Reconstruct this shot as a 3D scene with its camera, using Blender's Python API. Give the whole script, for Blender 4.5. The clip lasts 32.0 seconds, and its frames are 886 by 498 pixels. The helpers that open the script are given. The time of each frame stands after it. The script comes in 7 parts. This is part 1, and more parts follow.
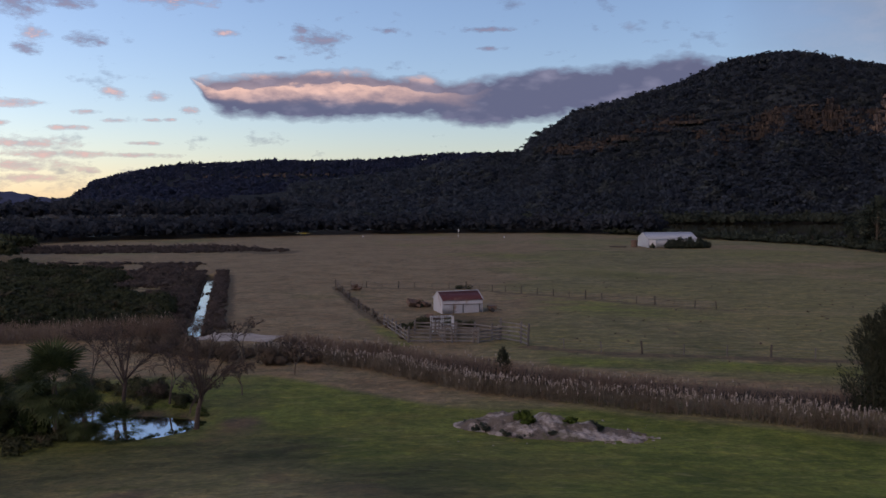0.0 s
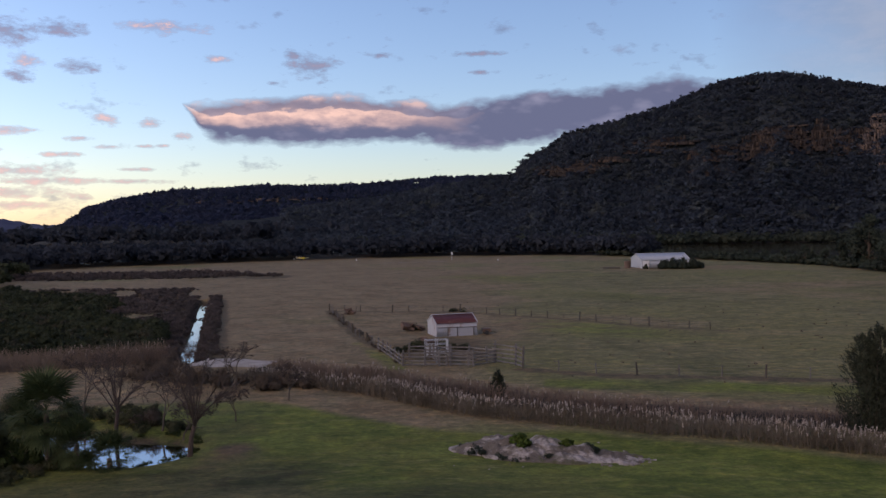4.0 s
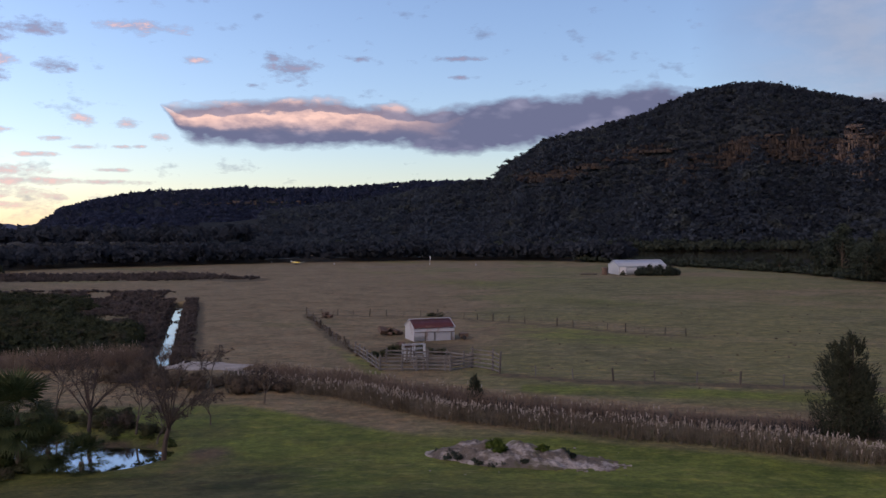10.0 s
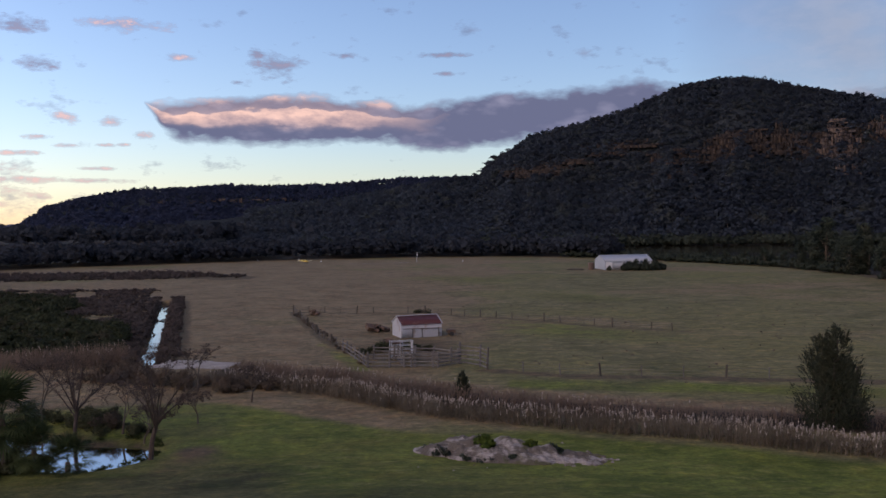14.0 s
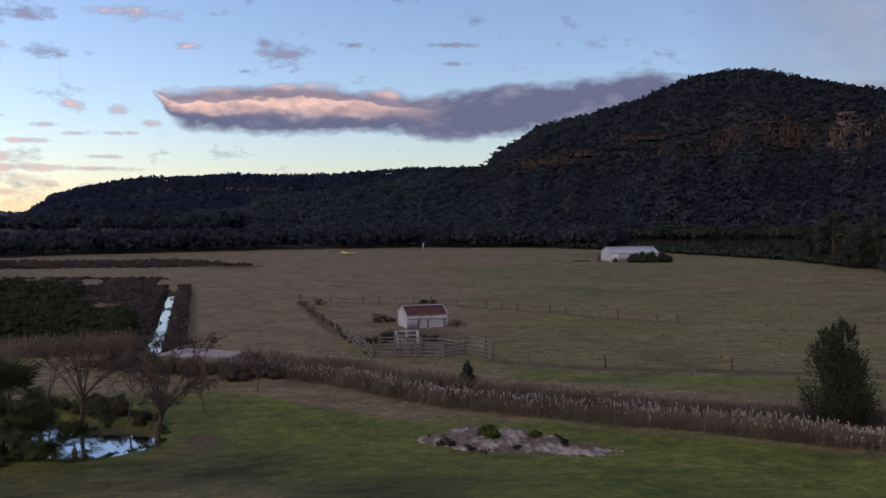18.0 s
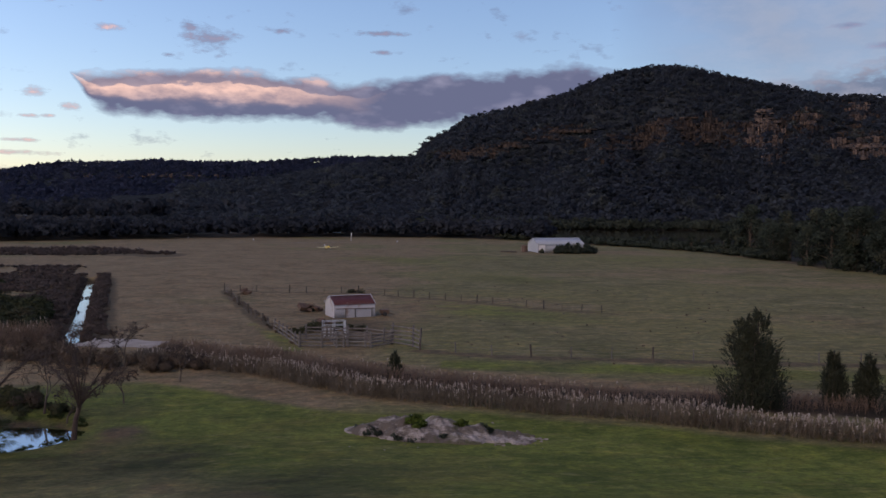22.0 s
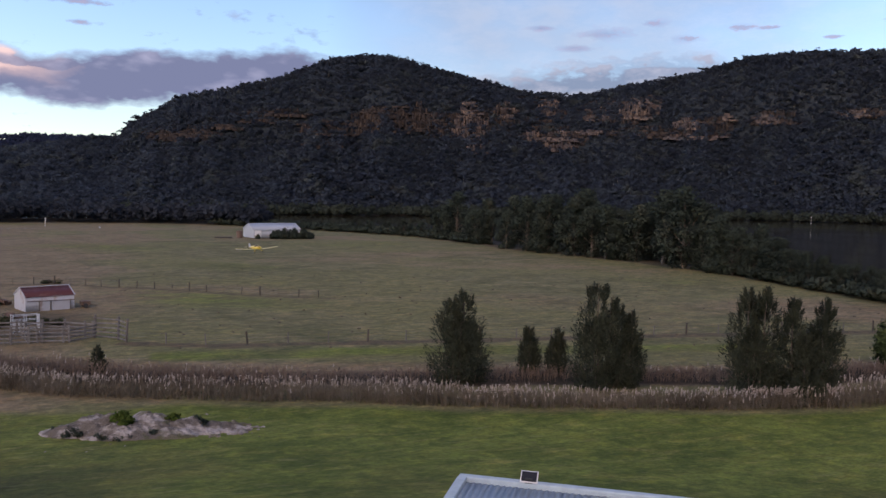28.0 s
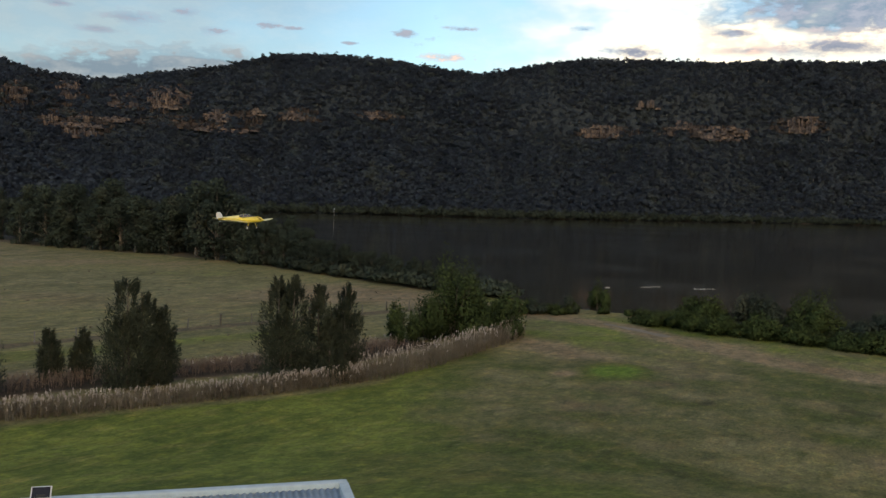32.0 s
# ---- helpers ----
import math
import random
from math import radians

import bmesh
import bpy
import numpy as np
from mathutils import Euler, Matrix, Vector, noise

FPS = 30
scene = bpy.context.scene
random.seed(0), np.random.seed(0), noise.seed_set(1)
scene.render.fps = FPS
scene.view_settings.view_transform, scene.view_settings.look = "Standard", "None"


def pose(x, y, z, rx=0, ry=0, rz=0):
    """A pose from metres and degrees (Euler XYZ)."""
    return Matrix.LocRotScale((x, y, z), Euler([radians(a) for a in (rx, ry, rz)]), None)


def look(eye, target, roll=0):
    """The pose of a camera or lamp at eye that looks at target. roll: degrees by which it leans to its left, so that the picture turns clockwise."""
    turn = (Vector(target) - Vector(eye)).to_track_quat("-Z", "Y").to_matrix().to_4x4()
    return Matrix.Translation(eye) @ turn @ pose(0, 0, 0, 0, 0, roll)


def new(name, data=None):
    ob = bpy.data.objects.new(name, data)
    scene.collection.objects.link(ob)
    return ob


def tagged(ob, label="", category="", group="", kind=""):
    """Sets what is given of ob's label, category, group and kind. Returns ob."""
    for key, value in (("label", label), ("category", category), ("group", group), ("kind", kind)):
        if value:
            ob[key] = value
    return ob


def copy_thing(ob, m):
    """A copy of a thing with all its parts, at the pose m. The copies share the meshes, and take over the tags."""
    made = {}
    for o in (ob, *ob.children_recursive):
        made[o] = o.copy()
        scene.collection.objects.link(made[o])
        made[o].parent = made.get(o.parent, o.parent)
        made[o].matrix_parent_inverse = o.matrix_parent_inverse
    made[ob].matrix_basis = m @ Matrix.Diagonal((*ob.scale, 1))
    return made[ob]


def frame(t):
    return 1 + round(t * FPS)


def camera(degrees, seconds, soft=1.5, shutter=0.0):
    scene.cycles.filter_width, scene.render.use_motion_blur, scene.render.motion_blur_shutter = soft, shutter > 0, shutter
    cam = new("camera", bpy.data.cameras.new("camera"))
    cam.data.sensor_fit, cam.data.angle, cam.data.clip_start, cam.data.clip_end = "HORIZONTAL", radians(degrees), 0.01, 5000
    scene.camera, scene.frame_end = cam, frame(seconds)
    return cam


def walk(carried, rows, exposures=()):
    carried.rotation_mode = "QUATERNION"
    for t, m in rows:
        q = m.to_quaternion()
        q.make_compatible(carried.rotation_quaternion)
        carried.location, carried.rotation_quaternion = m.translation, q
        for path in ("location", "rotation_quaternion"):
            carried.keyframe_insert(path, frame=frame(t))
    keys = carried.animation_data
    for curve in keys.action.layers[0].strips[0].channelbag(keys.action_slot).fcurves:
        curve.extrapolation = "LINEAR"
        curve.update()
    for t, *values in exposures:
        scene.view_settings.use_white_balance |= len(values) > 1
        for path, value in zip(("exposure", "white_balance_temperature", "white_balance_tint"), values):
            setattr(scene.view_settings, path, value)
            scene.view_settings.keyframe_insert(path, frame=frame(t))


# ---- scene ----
cam = camera(54.73, 32.0)
EYE, ARM = 16.0, 0.24  # eye height over the river flat; the phone is held out and swung round
ROWS = [  # seconds, yaw, pitch, roll
    (0.0, -0.00, -3.46, 0.39), (0.5, -0.24, -2.89, 0.49), (1.0, -0.11, -2.47, 0.60), (1.5, 0.01, -2.44, 0.61),
    (2.0, 0.12, -2.59, 0.64), (2.5, 0.27, -2.60, 0.66), (3.0, 0.09, -2.01, 0.80), (3.5, -0.08, -1.91, 0.93),
    (5.5, -1.74, -2.65, 0.76), (6.0, -1.56, -3.29, 0.76), (6.5, -1.68, -3.26, 0.45), (7.0, -1.62, -2.64, 0.13),
    (7.5, -1.49, -2.26, 0.19), (8.0, -1.93, -2.43, 0.31), (8.5, -2.25, -2.73, 0.17), (9.0, -2.31, -2.49, 0.21),
    (9.5, -2.18, -1.93, 0.29), (10.0, -1.89, -1.63, 0.32), (10.5, -1.86, -1.19, 0.41), (11.0, -1.80, -0.83, 0.62),
    (11.5, -1.99, -1.13, 0.69), (12.0, -2.20, -1.61, 0.59), (12.5, -2.21, -2.01, 0.60), (13.0, -2.76, -2.08, 0.58),
    (13.5, -3.08, -2.10, 0.71), (14.0, -2.79, -1.88, 0.73), (14.5, -2.46, -1.89, 0.67), (15.0, -1.92, -2.48, 0.42),
    (15.5, -1.42, -2.73, 0.06), (17.5, -1.91, -2.73, 0.28), (18.0, -2.36, -2.51, 0.30), (18.5, -2.65, -2.61, 0.24),
    (19.0, -2.77, -3.47, 0.04), (19.5, -3.13, -3.95, -0.25), (20.0, -3.88, -3.76, -0.34), (20.5, -4.79, -3.22, -0.23),
    (21.0, -5.27, -3.21, -0.28), (21.5, -5.74, -3.29, -0.41), (22.0, -7.12, -3.18, -0.40), (22.5, -8.63, -3.03, -0.44),
    (23.0, -9.56, -3.20, -0.41), (23.5, -10.17, -3.50, -0.35), (24.0, -10.83, -3.72, -0.43), (24.5, -11.49, -3.70, -0.40),
    (26.5, -14.68, -3.76, -1.18), (27.0, -19.16, -4.04, -1.02), (27.5, -23.06, -3.97, -0.84), (28.0, -25.89, -3.92, -1.10),
    (28.5, -27.94, -3.83, -1.43), (29.0, -30.53, -3.64, -1.47), (29.5, -34.39, -3.82, -1.32), (30.0, -40.57, -4.26, -1.00),
    (30.5, -46.60, -3.38, -1.34), (31.0, -50.40, -3.32, -2.16), (31.5, -52.94, -3.83, -2.06), (32.0, -56.39, -3.66, -1.90),
]


def held(yaw, pitch, roll):
    a = radians(yaw)
    return pose(-ARM * math.sin(a), ARM * math.cos(a), EYE, 90 + pitch, roll, yaw)


EXPOSURES = [  # seconds, stops, kelvin, tint
    (0.0, 0.69, 7600, 31), (2.0, 0.80, 7600, 31), (3.0, 0.86, 7600, 31), (6.0, 0.92, 7600, 31), (9.0, 0.96, 7600, 31), (19.0, 0.85, 7600, 31), (23.0, 0.86, 7600, 30), (24.5, 1.00, 7600, 30), (27.0, 1.50, 8000, 30), (28.0, 1.42, 7600, 28), (29.0, 1.64, 7600, 25), (30.0, 1.66, 7800, 19), (31.0, 1.50, 8500, 10), (32.0, 1.33, 9000, 9),
]
walk(cam, [(t, held(y, p, r)) for t, y, p, r in ROWS], EXPOSURES)

# ---- light ----
world = bpy.data.worlds.new("dusk")
scene.world = world
world.use_nodes = True
wn = world.node_tree.nodes
sky = wn.new("ShaderNodeTexSky")
sky.sky_type, sky.sun_disc = "NISHITA", False
sky.sun_elevation, sky.sun_rotation = radians(11.0), radians(-80.0)
sky.altitude, sky.air_density, sky.dust_density, sky.ozone_density = 0, 1.0, 0.4, 4.0
wn["Background"].inputs["Strength"].default_value = 0.14
world.node_tree.links.new(sky.outputs[0], wn["Background"].inputs["Color"])
sun_data = bpy.data.lights.new("sun", "SUN")
sun_data.energy, sun_data.angle, sun_data.color = 0.78, radians(45), (1.0, 0.86, 0.72)
sun = new("sun", sun_data)
sun.matrix_world = look((-190, -220, 190), (0, 0, 0))


# ---- materials ----
class Nodes:
    """A short way to write node materials."""

    def __init__(self, name):
        self.mat = bpy.data.materials.new(name)
        self.mat.use_nodes = True
        self.tree = self.mat.node_tree
        self.bsdf = self.tree.nodes["Principled BSDF"]
        self.out = self.tree.nodes["Material Output"]

    def add(self, kind):
        return self.tree.nodes.new(kind)

    def link(self, a, b):
        self.tree.links.new(a, b)

    def feed(self, socket, value):
        if isinstance(value, bpy.types.NodeSocket):
            self.link(value, socket)
        else:
            socket.default_value = value

    def position(self):
        return self.add("ShaderNodeNewGeometry").outputs["Position"]

    def local(self):
        return self.add("ShaderNodeTexCoord").outputs["Object"]

    def noise(self, where, scale, detail=4.0, rough=0.55, stretch=None):
        if stretch:
            m = self.add("ShaderNodeMapping")
            self.link(where, m.inputs["Vector"])
            m.inputs["Scale"].default_value = stretch
            where = m.outputs[0]
        n = self.add("ShaderNodeTexNoise")
        self.link(where, n.inputs["Vector"])
        n.inputs["Scale"].default_value, n.inputs["Detail"].default_value, n.inputs["Roughness"].default_value = scale, detail, rough
        return n.outputs["Fac"]

    def span(self, value, a, b, c=0.0, d=1.0):
        n = self.add("ShaderNodeMapRange")
        n.clamp = True
        self.feed(n.inputs["Value"], value)
        for key, v in (("From Min", a), ("From Max", b), ("To Min", c), ("To Max", d)):
            n.inputs[key].default_value = v
        return n.outputs[0]

    def math(self, op, a, b=0.0):
        n = self.add("ShaderNodeMath")
        n.operation = op
        self.feed(n.inputs[0], a)
        self.feed(n.inputs[1], b)
        return n.outputs[0]

    def mix(self, fac, a, b, blend="MIX"):
        n = self.add("ShaderNodeMix")
        n.data_type, n.blend_type = "RGBA", blend
        self.feed(n.inputs[0], fac)
        for socket, v in ((n.inputs[6], a), (n.inputs[7], b)):
            self.feed(socket, (*v, 1) if isinstance(v, tuple) and len(v) == 3 else v)
        return n.outputs[2]

    def split(self, vector):
        n = self.add("ShaderNodeSeparateXYZ")
        self.link(vector, n.inputs[0])
        return n.outputs

    def attribute(self, name):
        n = self.add("ShaderNodeAttribute")
        n.attribute_name = name
        return n.outputs["Color"]

    def island(self):
        return self.add("ShaderNodeNewGeometry").outputs["Random Per Island"]

    def each(self):
        return self.add("ShaderNodeObjectInfo").outputs["Random"]

    def bump(self, height, strength=0.4, distance=0.02):
        n = self.add("ShaderNodeBump")
        n.inputs["Strength"].default_value, n.inputs["Distance"].default_value = strength, distance
        self.link(height, n.inputs["Height"])
        self.link(n.outputs[0], self.bsdf.inputs["Normal"])

    def finish(self, color, rough=0.8, metal=0.0, specular=0.3):
        self.feed(self.bsdf.inputs["Base Color"], (*color, 1) if isinstance(color, tuple) and len(color) == 3 else color)
        self.feed(self.bsdf.inputs["Roughness"], rough)
        self.feed(self.bsdf.inputs["Metallic"], metal)
        self.bsdf.inputs["Specular IOR Level"].default_value = specular
        return self.mat


def mottled(name, dark, light, scale, rough=0.8, metal=0.0, bump=0.3, depth=0.01, fine=8.0, specular=0.3, stretch=None, local=True):
    """Two colours mixed by a coarse and a fine noise, with relief."""
    n = Nodes(name)
    at = n.local() if local else n.position()
    a = n.noise(at, scale, 4, 0.6, stretch)
    b = n.noise(at, scale * fine, 3, 0.6, stretch)
    mixed = n.math("ADD", n.math("MULTIPLY", a, 0.65), n.math("MULTIPLY", b, 0.35))
    color = n.mix(n.span(mixed, 0.33, 0.67), dark, light)
    tone = n.span(n.each(), 0, 1, 0.85, 1.12)
    hsv = n.add("ShaderNodeHueSaturation")
    n.link(color, hsv.inputs["Color"])
    n.link(tone, hsv.inputs["Value"])
    if bump:
        n.bump(mixed, bump, depth)
    return n.finish(hsv.outputs[0], n.span(mixed, 0.3, 0.7, rough - 0.07, rough + 0.07), metal, specular)


def leaf_light(n, color, thin=0.25):
    glow = n.add("ShaderNodeBsdfTranslucent")
    n.link(color, glow.inputs["Color"])
    mixer = n.add("ShaderNodeMixShader")
    mixer.inputs[0].default_value = thin
    n.link(n.bsdf.outputs[0], mixer.inputs[1])
    n.link(glow.outputs[0], mixer.inputs[2])
    n.link(mixer.outputs[0], n.out.inputs["Surface"])
    return n.mat


def foliage(name, dark, light, tip=None, patch=0.12, rough=0.7, single=0.40, soft=True, thin=0.25, crowned=False, rough_leaf=0.4):
    """Leaves: a tone for every leaf, a slower one across the crowns, a little light let through."""
    n = Nodes(name)
    at = n.position()
    slow = n.span(n.noise(at, patch, 3, 0.6), 0.35, 0.65)
    both = n.math("ADD", n.math("MULTIPLY", slow, 1 - single), n.math("MULTIPLY", n.island(), single))
    if crowned:
        both = n.math("ADD", n.math("MULTIPLY", both, 0.4), n.math("MULTIPLY", n.split(n.attribute("tone"))[0], 0.6))
    color = n.mix(both, dark, light)
    if tip:
        color = n.mix(n.span(n.noise(at, patch * 2.3, 2), 0.58, 0.68), color, tip)
    n.finish(color, rough, 0.0, 0.05)
    if not soft:
        return leaf_light(n, color, thin)
    # each spray is shaded with the round of its clump, softened by its own tilt
    turn = n.add("ShaderNodeVectorTransform")
    turn.vector_type, turn.convert_from, turn.convert_to = "NORMAL", "OBJECT", "WORLD"
    n.link(n.attribute("round"), turn.inputs[0])
    tilt = n.add("ShaderNodeVectorMath")
    tilt.operation = "MULTIPLY_ADD"
    n.link(n.add("ShaderNodeNewGeometry").outputs["Normal"], tilt.inputs[0])
    tilt.inputs[1].default_value = (rough_leaf, rough_leaf, rough_leaf)
    n.link(turn.outputs[0], tilt.inputs[2])
    unit = n.add("ShaderNodeVectorMath")
    unit.operation = "NORMALIZE"
    n.link(tilt.outputs[0], unit.inputs[0])
    n.link(unit.outputs[0], n.bsdf.inputs["Normal"])
    return leaf_light(n, color, thin)


def ground_material():
    """Mown lawn, dry paddock, bare earth and gravel, by the shares in the colour attribute."""
    n = Nodes("grassland")
    at = n.position()
    wide = n.noise(at, 0.03, 4, 0.6)
    mid = n.noise(at, 0.16, 6, 0.66, (0.75, 1.0, 1.0))
    streak = n.noise(at, 0.75, 6, 0.68, (0.40, 1.0, 1.0))
    fine = n.noise(at, 1.6, 5, 0.7, (0.6, 1.0, 1.0))
    blade = n.noise(at, 14.0, 3, 0.7)
    tuft = n.math("ADD", n.math("MULTIPLY", fine, 0.7), n.math("MULTIPLY", blade, 0.3))
    share = n.add("ShaderNodeSeparateColor")
    n.link(n.attribute("cover"), share.inputs[0])
    lush, bare, straw = share.outputs
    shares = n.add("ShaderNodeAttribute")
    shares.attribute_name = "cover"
    # alpha: shade painted into the grass by the pond, and wet bog mud
    shade_damp = shares.outputs["Alpha"]
    olive = n.mix(n.span(mid, 0.36, 0.62), (0.083, 0.084, 0.038), (0.158, 0.140, 0.078))
    olive = n.mix(n.span(wide, 0.45, 0.58, 0.0, 0.7), olive, (0.148, 0.136, 0.062))
    olive = n.mix(n.span(streak, 0.55, 0.66, 0.0, 0.7), olive, (0.070, 0.076, 0.024))
    olive = n.mix(n.span(streak, 0.46, 0.36, 0.0, 0.5), olive, (0.188, 0.154, 0.088))
    dry = n.mix(n.span(mid, 0.34, 0.66), (0.130, 0.096, 0.058), (0.200, 0.154, 0.098))
    dry = n.mix(n.span(streak, 0.56, 0.68, 0.0, 0.6), dry, (0.115, 0.092, 0.050))
    green = n.mix(n.span(mid, 0.37, 0.63), (0.063, 0.084, 0.017), (0.116, 0.140, 0.032))
    green = n.mix(n.span(streak, 0.54, 0.66, 0.0, 0.5), green, (0.185, 0.170, 0.058))
    green = n.mix(n.span(wide, 0.52, 0.64, 0.0, 0.6), green, (0.098, 0.088, 0.030))
    green = n.mix(n.span(n.math("ADD", lush, n.math("MULTIPLY", n.math("SUBTRACT", mid, 0.5), 2.4)), 1.15, 1.9, 0.0, 0.9), green, (0.078, 0.132, 0.018))
    green = n.mix(n.span(n.math("ADD", shade_damp, n.math("MULTIPLY", n.math("SUBTRACT", mid, 0.5), 1.4)), 0.2, 0.9), green, n.mix(n.span(streak, 0.4, 0.62), (0.027, 0.036, 0.012), (0.047, 0.045, 0.021)))
    earth = n.mix(n.span(fine, 0.35, 0.65), (0.066, 0.052, 0.034), (0.118, 0.092, 0.060))
    earth = n.mix(n.span(shade_damp, 0.9, 1.5), earth, n.mix(n.span(fine, 0.35, 0.65), (0.020, 0.016, 0.013), (0.046, 0.036, 0.027)))
    edge = n.math("MULTIPLY", n.math("SUBTRACT", mid, 0.5), 1.2)
    color = n.mix(n.span(n.math("ADD", straw, edge), 0.2, 0.8), olive, dry)
    color = n.mix(n.span(n.math("ADD", lush, edge), 0.25, 0.75), color, green)
    color = n.mix(n.span(n.math("ADD", bare, edge), 0.35, 0.75), color, earth)
    color = n.mix(n.span(tuft, 0.38, 0.62, 0.0, 0.55), color, n.mix(1.0, color, (0.58, 0.57, 0.50), "MULTIPLY"))
    clump = n.noise(at, 1.0, 6, 0.72)
    color = n.mix(n.span(clump, 0.52, 0.64), color, n.mix(1.0, color, (1.42, 1.36, 1.18), "MULTIPLY"))
    color = n.mix(n.span(clump, 0.48, 0.36, 0.0, 0.9), color, n.mix(1.0, color, (0.76, 0.78, 0.72), "MULTIPLY"))
    patchy = n.noise(at, 0.6, 8, 0.78, (0.6, 1.0, 1.0))
    color = n.mix(n.span(patchy, 0.50, 0.62, 0.0, 0.85), color, n.mix(1.0, color, (1.42, 1.22, 1.12), "MULTIPLY"))
    color = n.mix(n.span(patchy, 0.48, 0.38, 0.0, 0.85), color, n.mix(1.0, color, (0.62, 0.70, 0.64), "MULTIPLY"))
    mown = n.noise(at, 1.4, 7, 0.75, (0.30, 1.0, 1.0))
    color = n.mix(n.math("MULTIPLY", n.span(mown, 0.58, 0.68, 0.0, 0.45), n.span(lush, 0.3, 0.8)), color, (0.205, 0.180, 0.085))
    grain = n.noise(at, 5.5, 6, 0.75, (0.55, 1.0, 1.0))
    lit = n.mix(1.0, color, (1.40, 1.36, 1.22), "MULTIPLY")
    color = n.mix(n.span(grain, 0.50, 0.66), color, lit)
    color = n.mix(n.span(grain, 0.48, 0.34, 0.0, 0.8), color, n.mix(1.0, color, (0.55, 0.56, 0.48), "MULTIPLY"))
    n.bump(n.math("ADD", tuft, n.math("MULTIPLY", mid, 2.0)), 0.6, 0.08)
    return n.finish(color, 0.92, 0.0, 0.12)


def water_material(name, color, scale, strength, ior=1.33):
    n = Nodes(name)
    at = n.position()
    ripple = n.math("ADD", n.noise(at, scale, 3, 0.6, (1.0, 0.5, 1.0)), n.math("MULTIPLY", n.noise(at, scale * 0.08, 2), 1.5))
    n.bump(ripple, strength, 0.06)
    n.bsdf.inputs["IOR"].default_value = ior
    return n.finish(color, n.span(n.noise(at, 0.02, 3), 0.4, 0.62, 0.04, 0.12), 0.0, 0.5)


def rock_material(name, shade):
    n = Nodes(name)
    at = n.position()
    bed = n.noise(at, 0.11, 5, 0.65, (0.35, 0.35, 2.6))
    stain = n.noise(at, 0.14, 5, 0.65, (1.6, 1.6, 0.22))
    fine = n.noise(at, 0.9, 4, 0.7)
    piece = n.island()

    def tone(r, g, b):
        return (r * shade, g * shade, b * shade)

    color = n.mix(n.span(bed, 0.34, 0.66), tone(0.052, 0.042, 0.042), tone(0.108, 0.082, 0.070))
    color = n.mix(n.span(piece, 0.45, 0.9, 0.0, 0.8), color, tone(0.155, 0.108, 0.082))
    color = n.mix(n.span(piece, 0.25, 0.0, 0.0, 0.8), color, tone(0.078, 0.072, 0.072))
    color = n.mix(n.span(stain, 0.48, 0.60, 0.0, 0.85), color, tone(0.036, 0.031, 0.033))
    color = n.mix(n.span(fine, 0.45, 0.75, 0.0, 0.35), color, tone(0.18, 0.142, 0.116))
    n.bump(n.math("ADD", bed, fine), 0.9, 0.6)
    return n.finish(color, 0.9, 0.0, 0.1)


def iron_material(name, base, rust, amount):
    """Painted or zinc-coated sheet, rust creeping in."""
    n = Nodes(name)
    at = n.local()
    spot = n.noise(at, 0.9, 5, 0.65, (1.0, 1.0, 0.35))
    fine = n.noise(at, 9.0, 4, 0.6)
    worn = n.mix(n.span(fine, 0.3, 0.7), base, tuple(0.8 * c for c in base))
    color = n.mix(n.span(n.math("ADD", spot, n.math("MULTIPLY", fine, 0.25)), amount, amount + 0.16), worn, rust)
    n.bump(fine, 0.2, 0.005)
    return n.finish(color, n.span(spot, 0.3, 0.7, 0.45, 0.7), 0.0, 0.4)


def sand_material():
    n = Nodes("washed_sand")
    at = n.position()
    blot = n.noise(at, 0.55, 5, 0.65, (1.0, 1.0, 2.0))
    fine = n.noise(at, 4.0, 4, 0.65)
    color = n.mix(n.span(fine, 0.3, 0.7), (0.17, 0.145, 0.130), (0.40, 0.355, 0.325))
    color = n.mix(n.span(n.math("ADD", blot, n.math("MULTIPLY", fine, 0.3)), 0.58, 0.68), color, (0.105, 0.088, 0.074))
    color = n.mix(n.span(n.noise(at, 0.35, 4, 0.6), 0.56, 0.62, 0.0, 0.8), color, (0.075, 0.072, 0.036))
    n.bump(n.math("ADD", blot, fine), 0.9, 0.15)
    return n.finish(color, 0.95, 0.0, 0.1)


GRASS = ground_material()
RIVER = water_material("river_water", (0.024, 0.021, 0.014), 0.9, 0.14)
POND = water_material("pond_water", (0.020, 0.020, 0.016), 2.0, 0.03, 9.0)
ROCK = rock_material("sandstone", 0.9)
# the same sandstone at less than half the tone
DARK_ROCK = rock_material("darker_sandstone", 0.42)
# about half the crowns' average tone: shade between the trees is painted in
LITTER = mottled("shaded_understorey", (0.014, 0.018, 0.022), (0.036, 0.041, 0.043), 0.22, bump=1.0, depth=1.5, fine=4.0, specular=0.0, local=False)
# leaf colour lifted and blued to take in the haze over the hill
GUM = foliage("gum_leaves", (0.030, 0.038, 0.055), (0.070, 0.086, 0.102), (0.080, 0.092, 0.088), 0.02, single=0.25, thin=0.42, crowned=True, rough_leaf=0.22)
# the gum leaves again, bluer and flatter to paint in the ridge's haze
HAZED_GUM = foliage("hazed_gum_leaves", (0.030, 0.038, 0.070), (0.046, 0.056, 0.094), None, 0.010, single=0.25, thin=0.42, crowned=True, rough_leaf=0.22)
# haze over the farthest hills is painted into this blue-grey
DISTANT = mottled("hazed_hillside", (0.055, 0.062, 0.098), (0.072, 0.080, 0.120), 0.004, bump=0, specular=0.0, local=False)
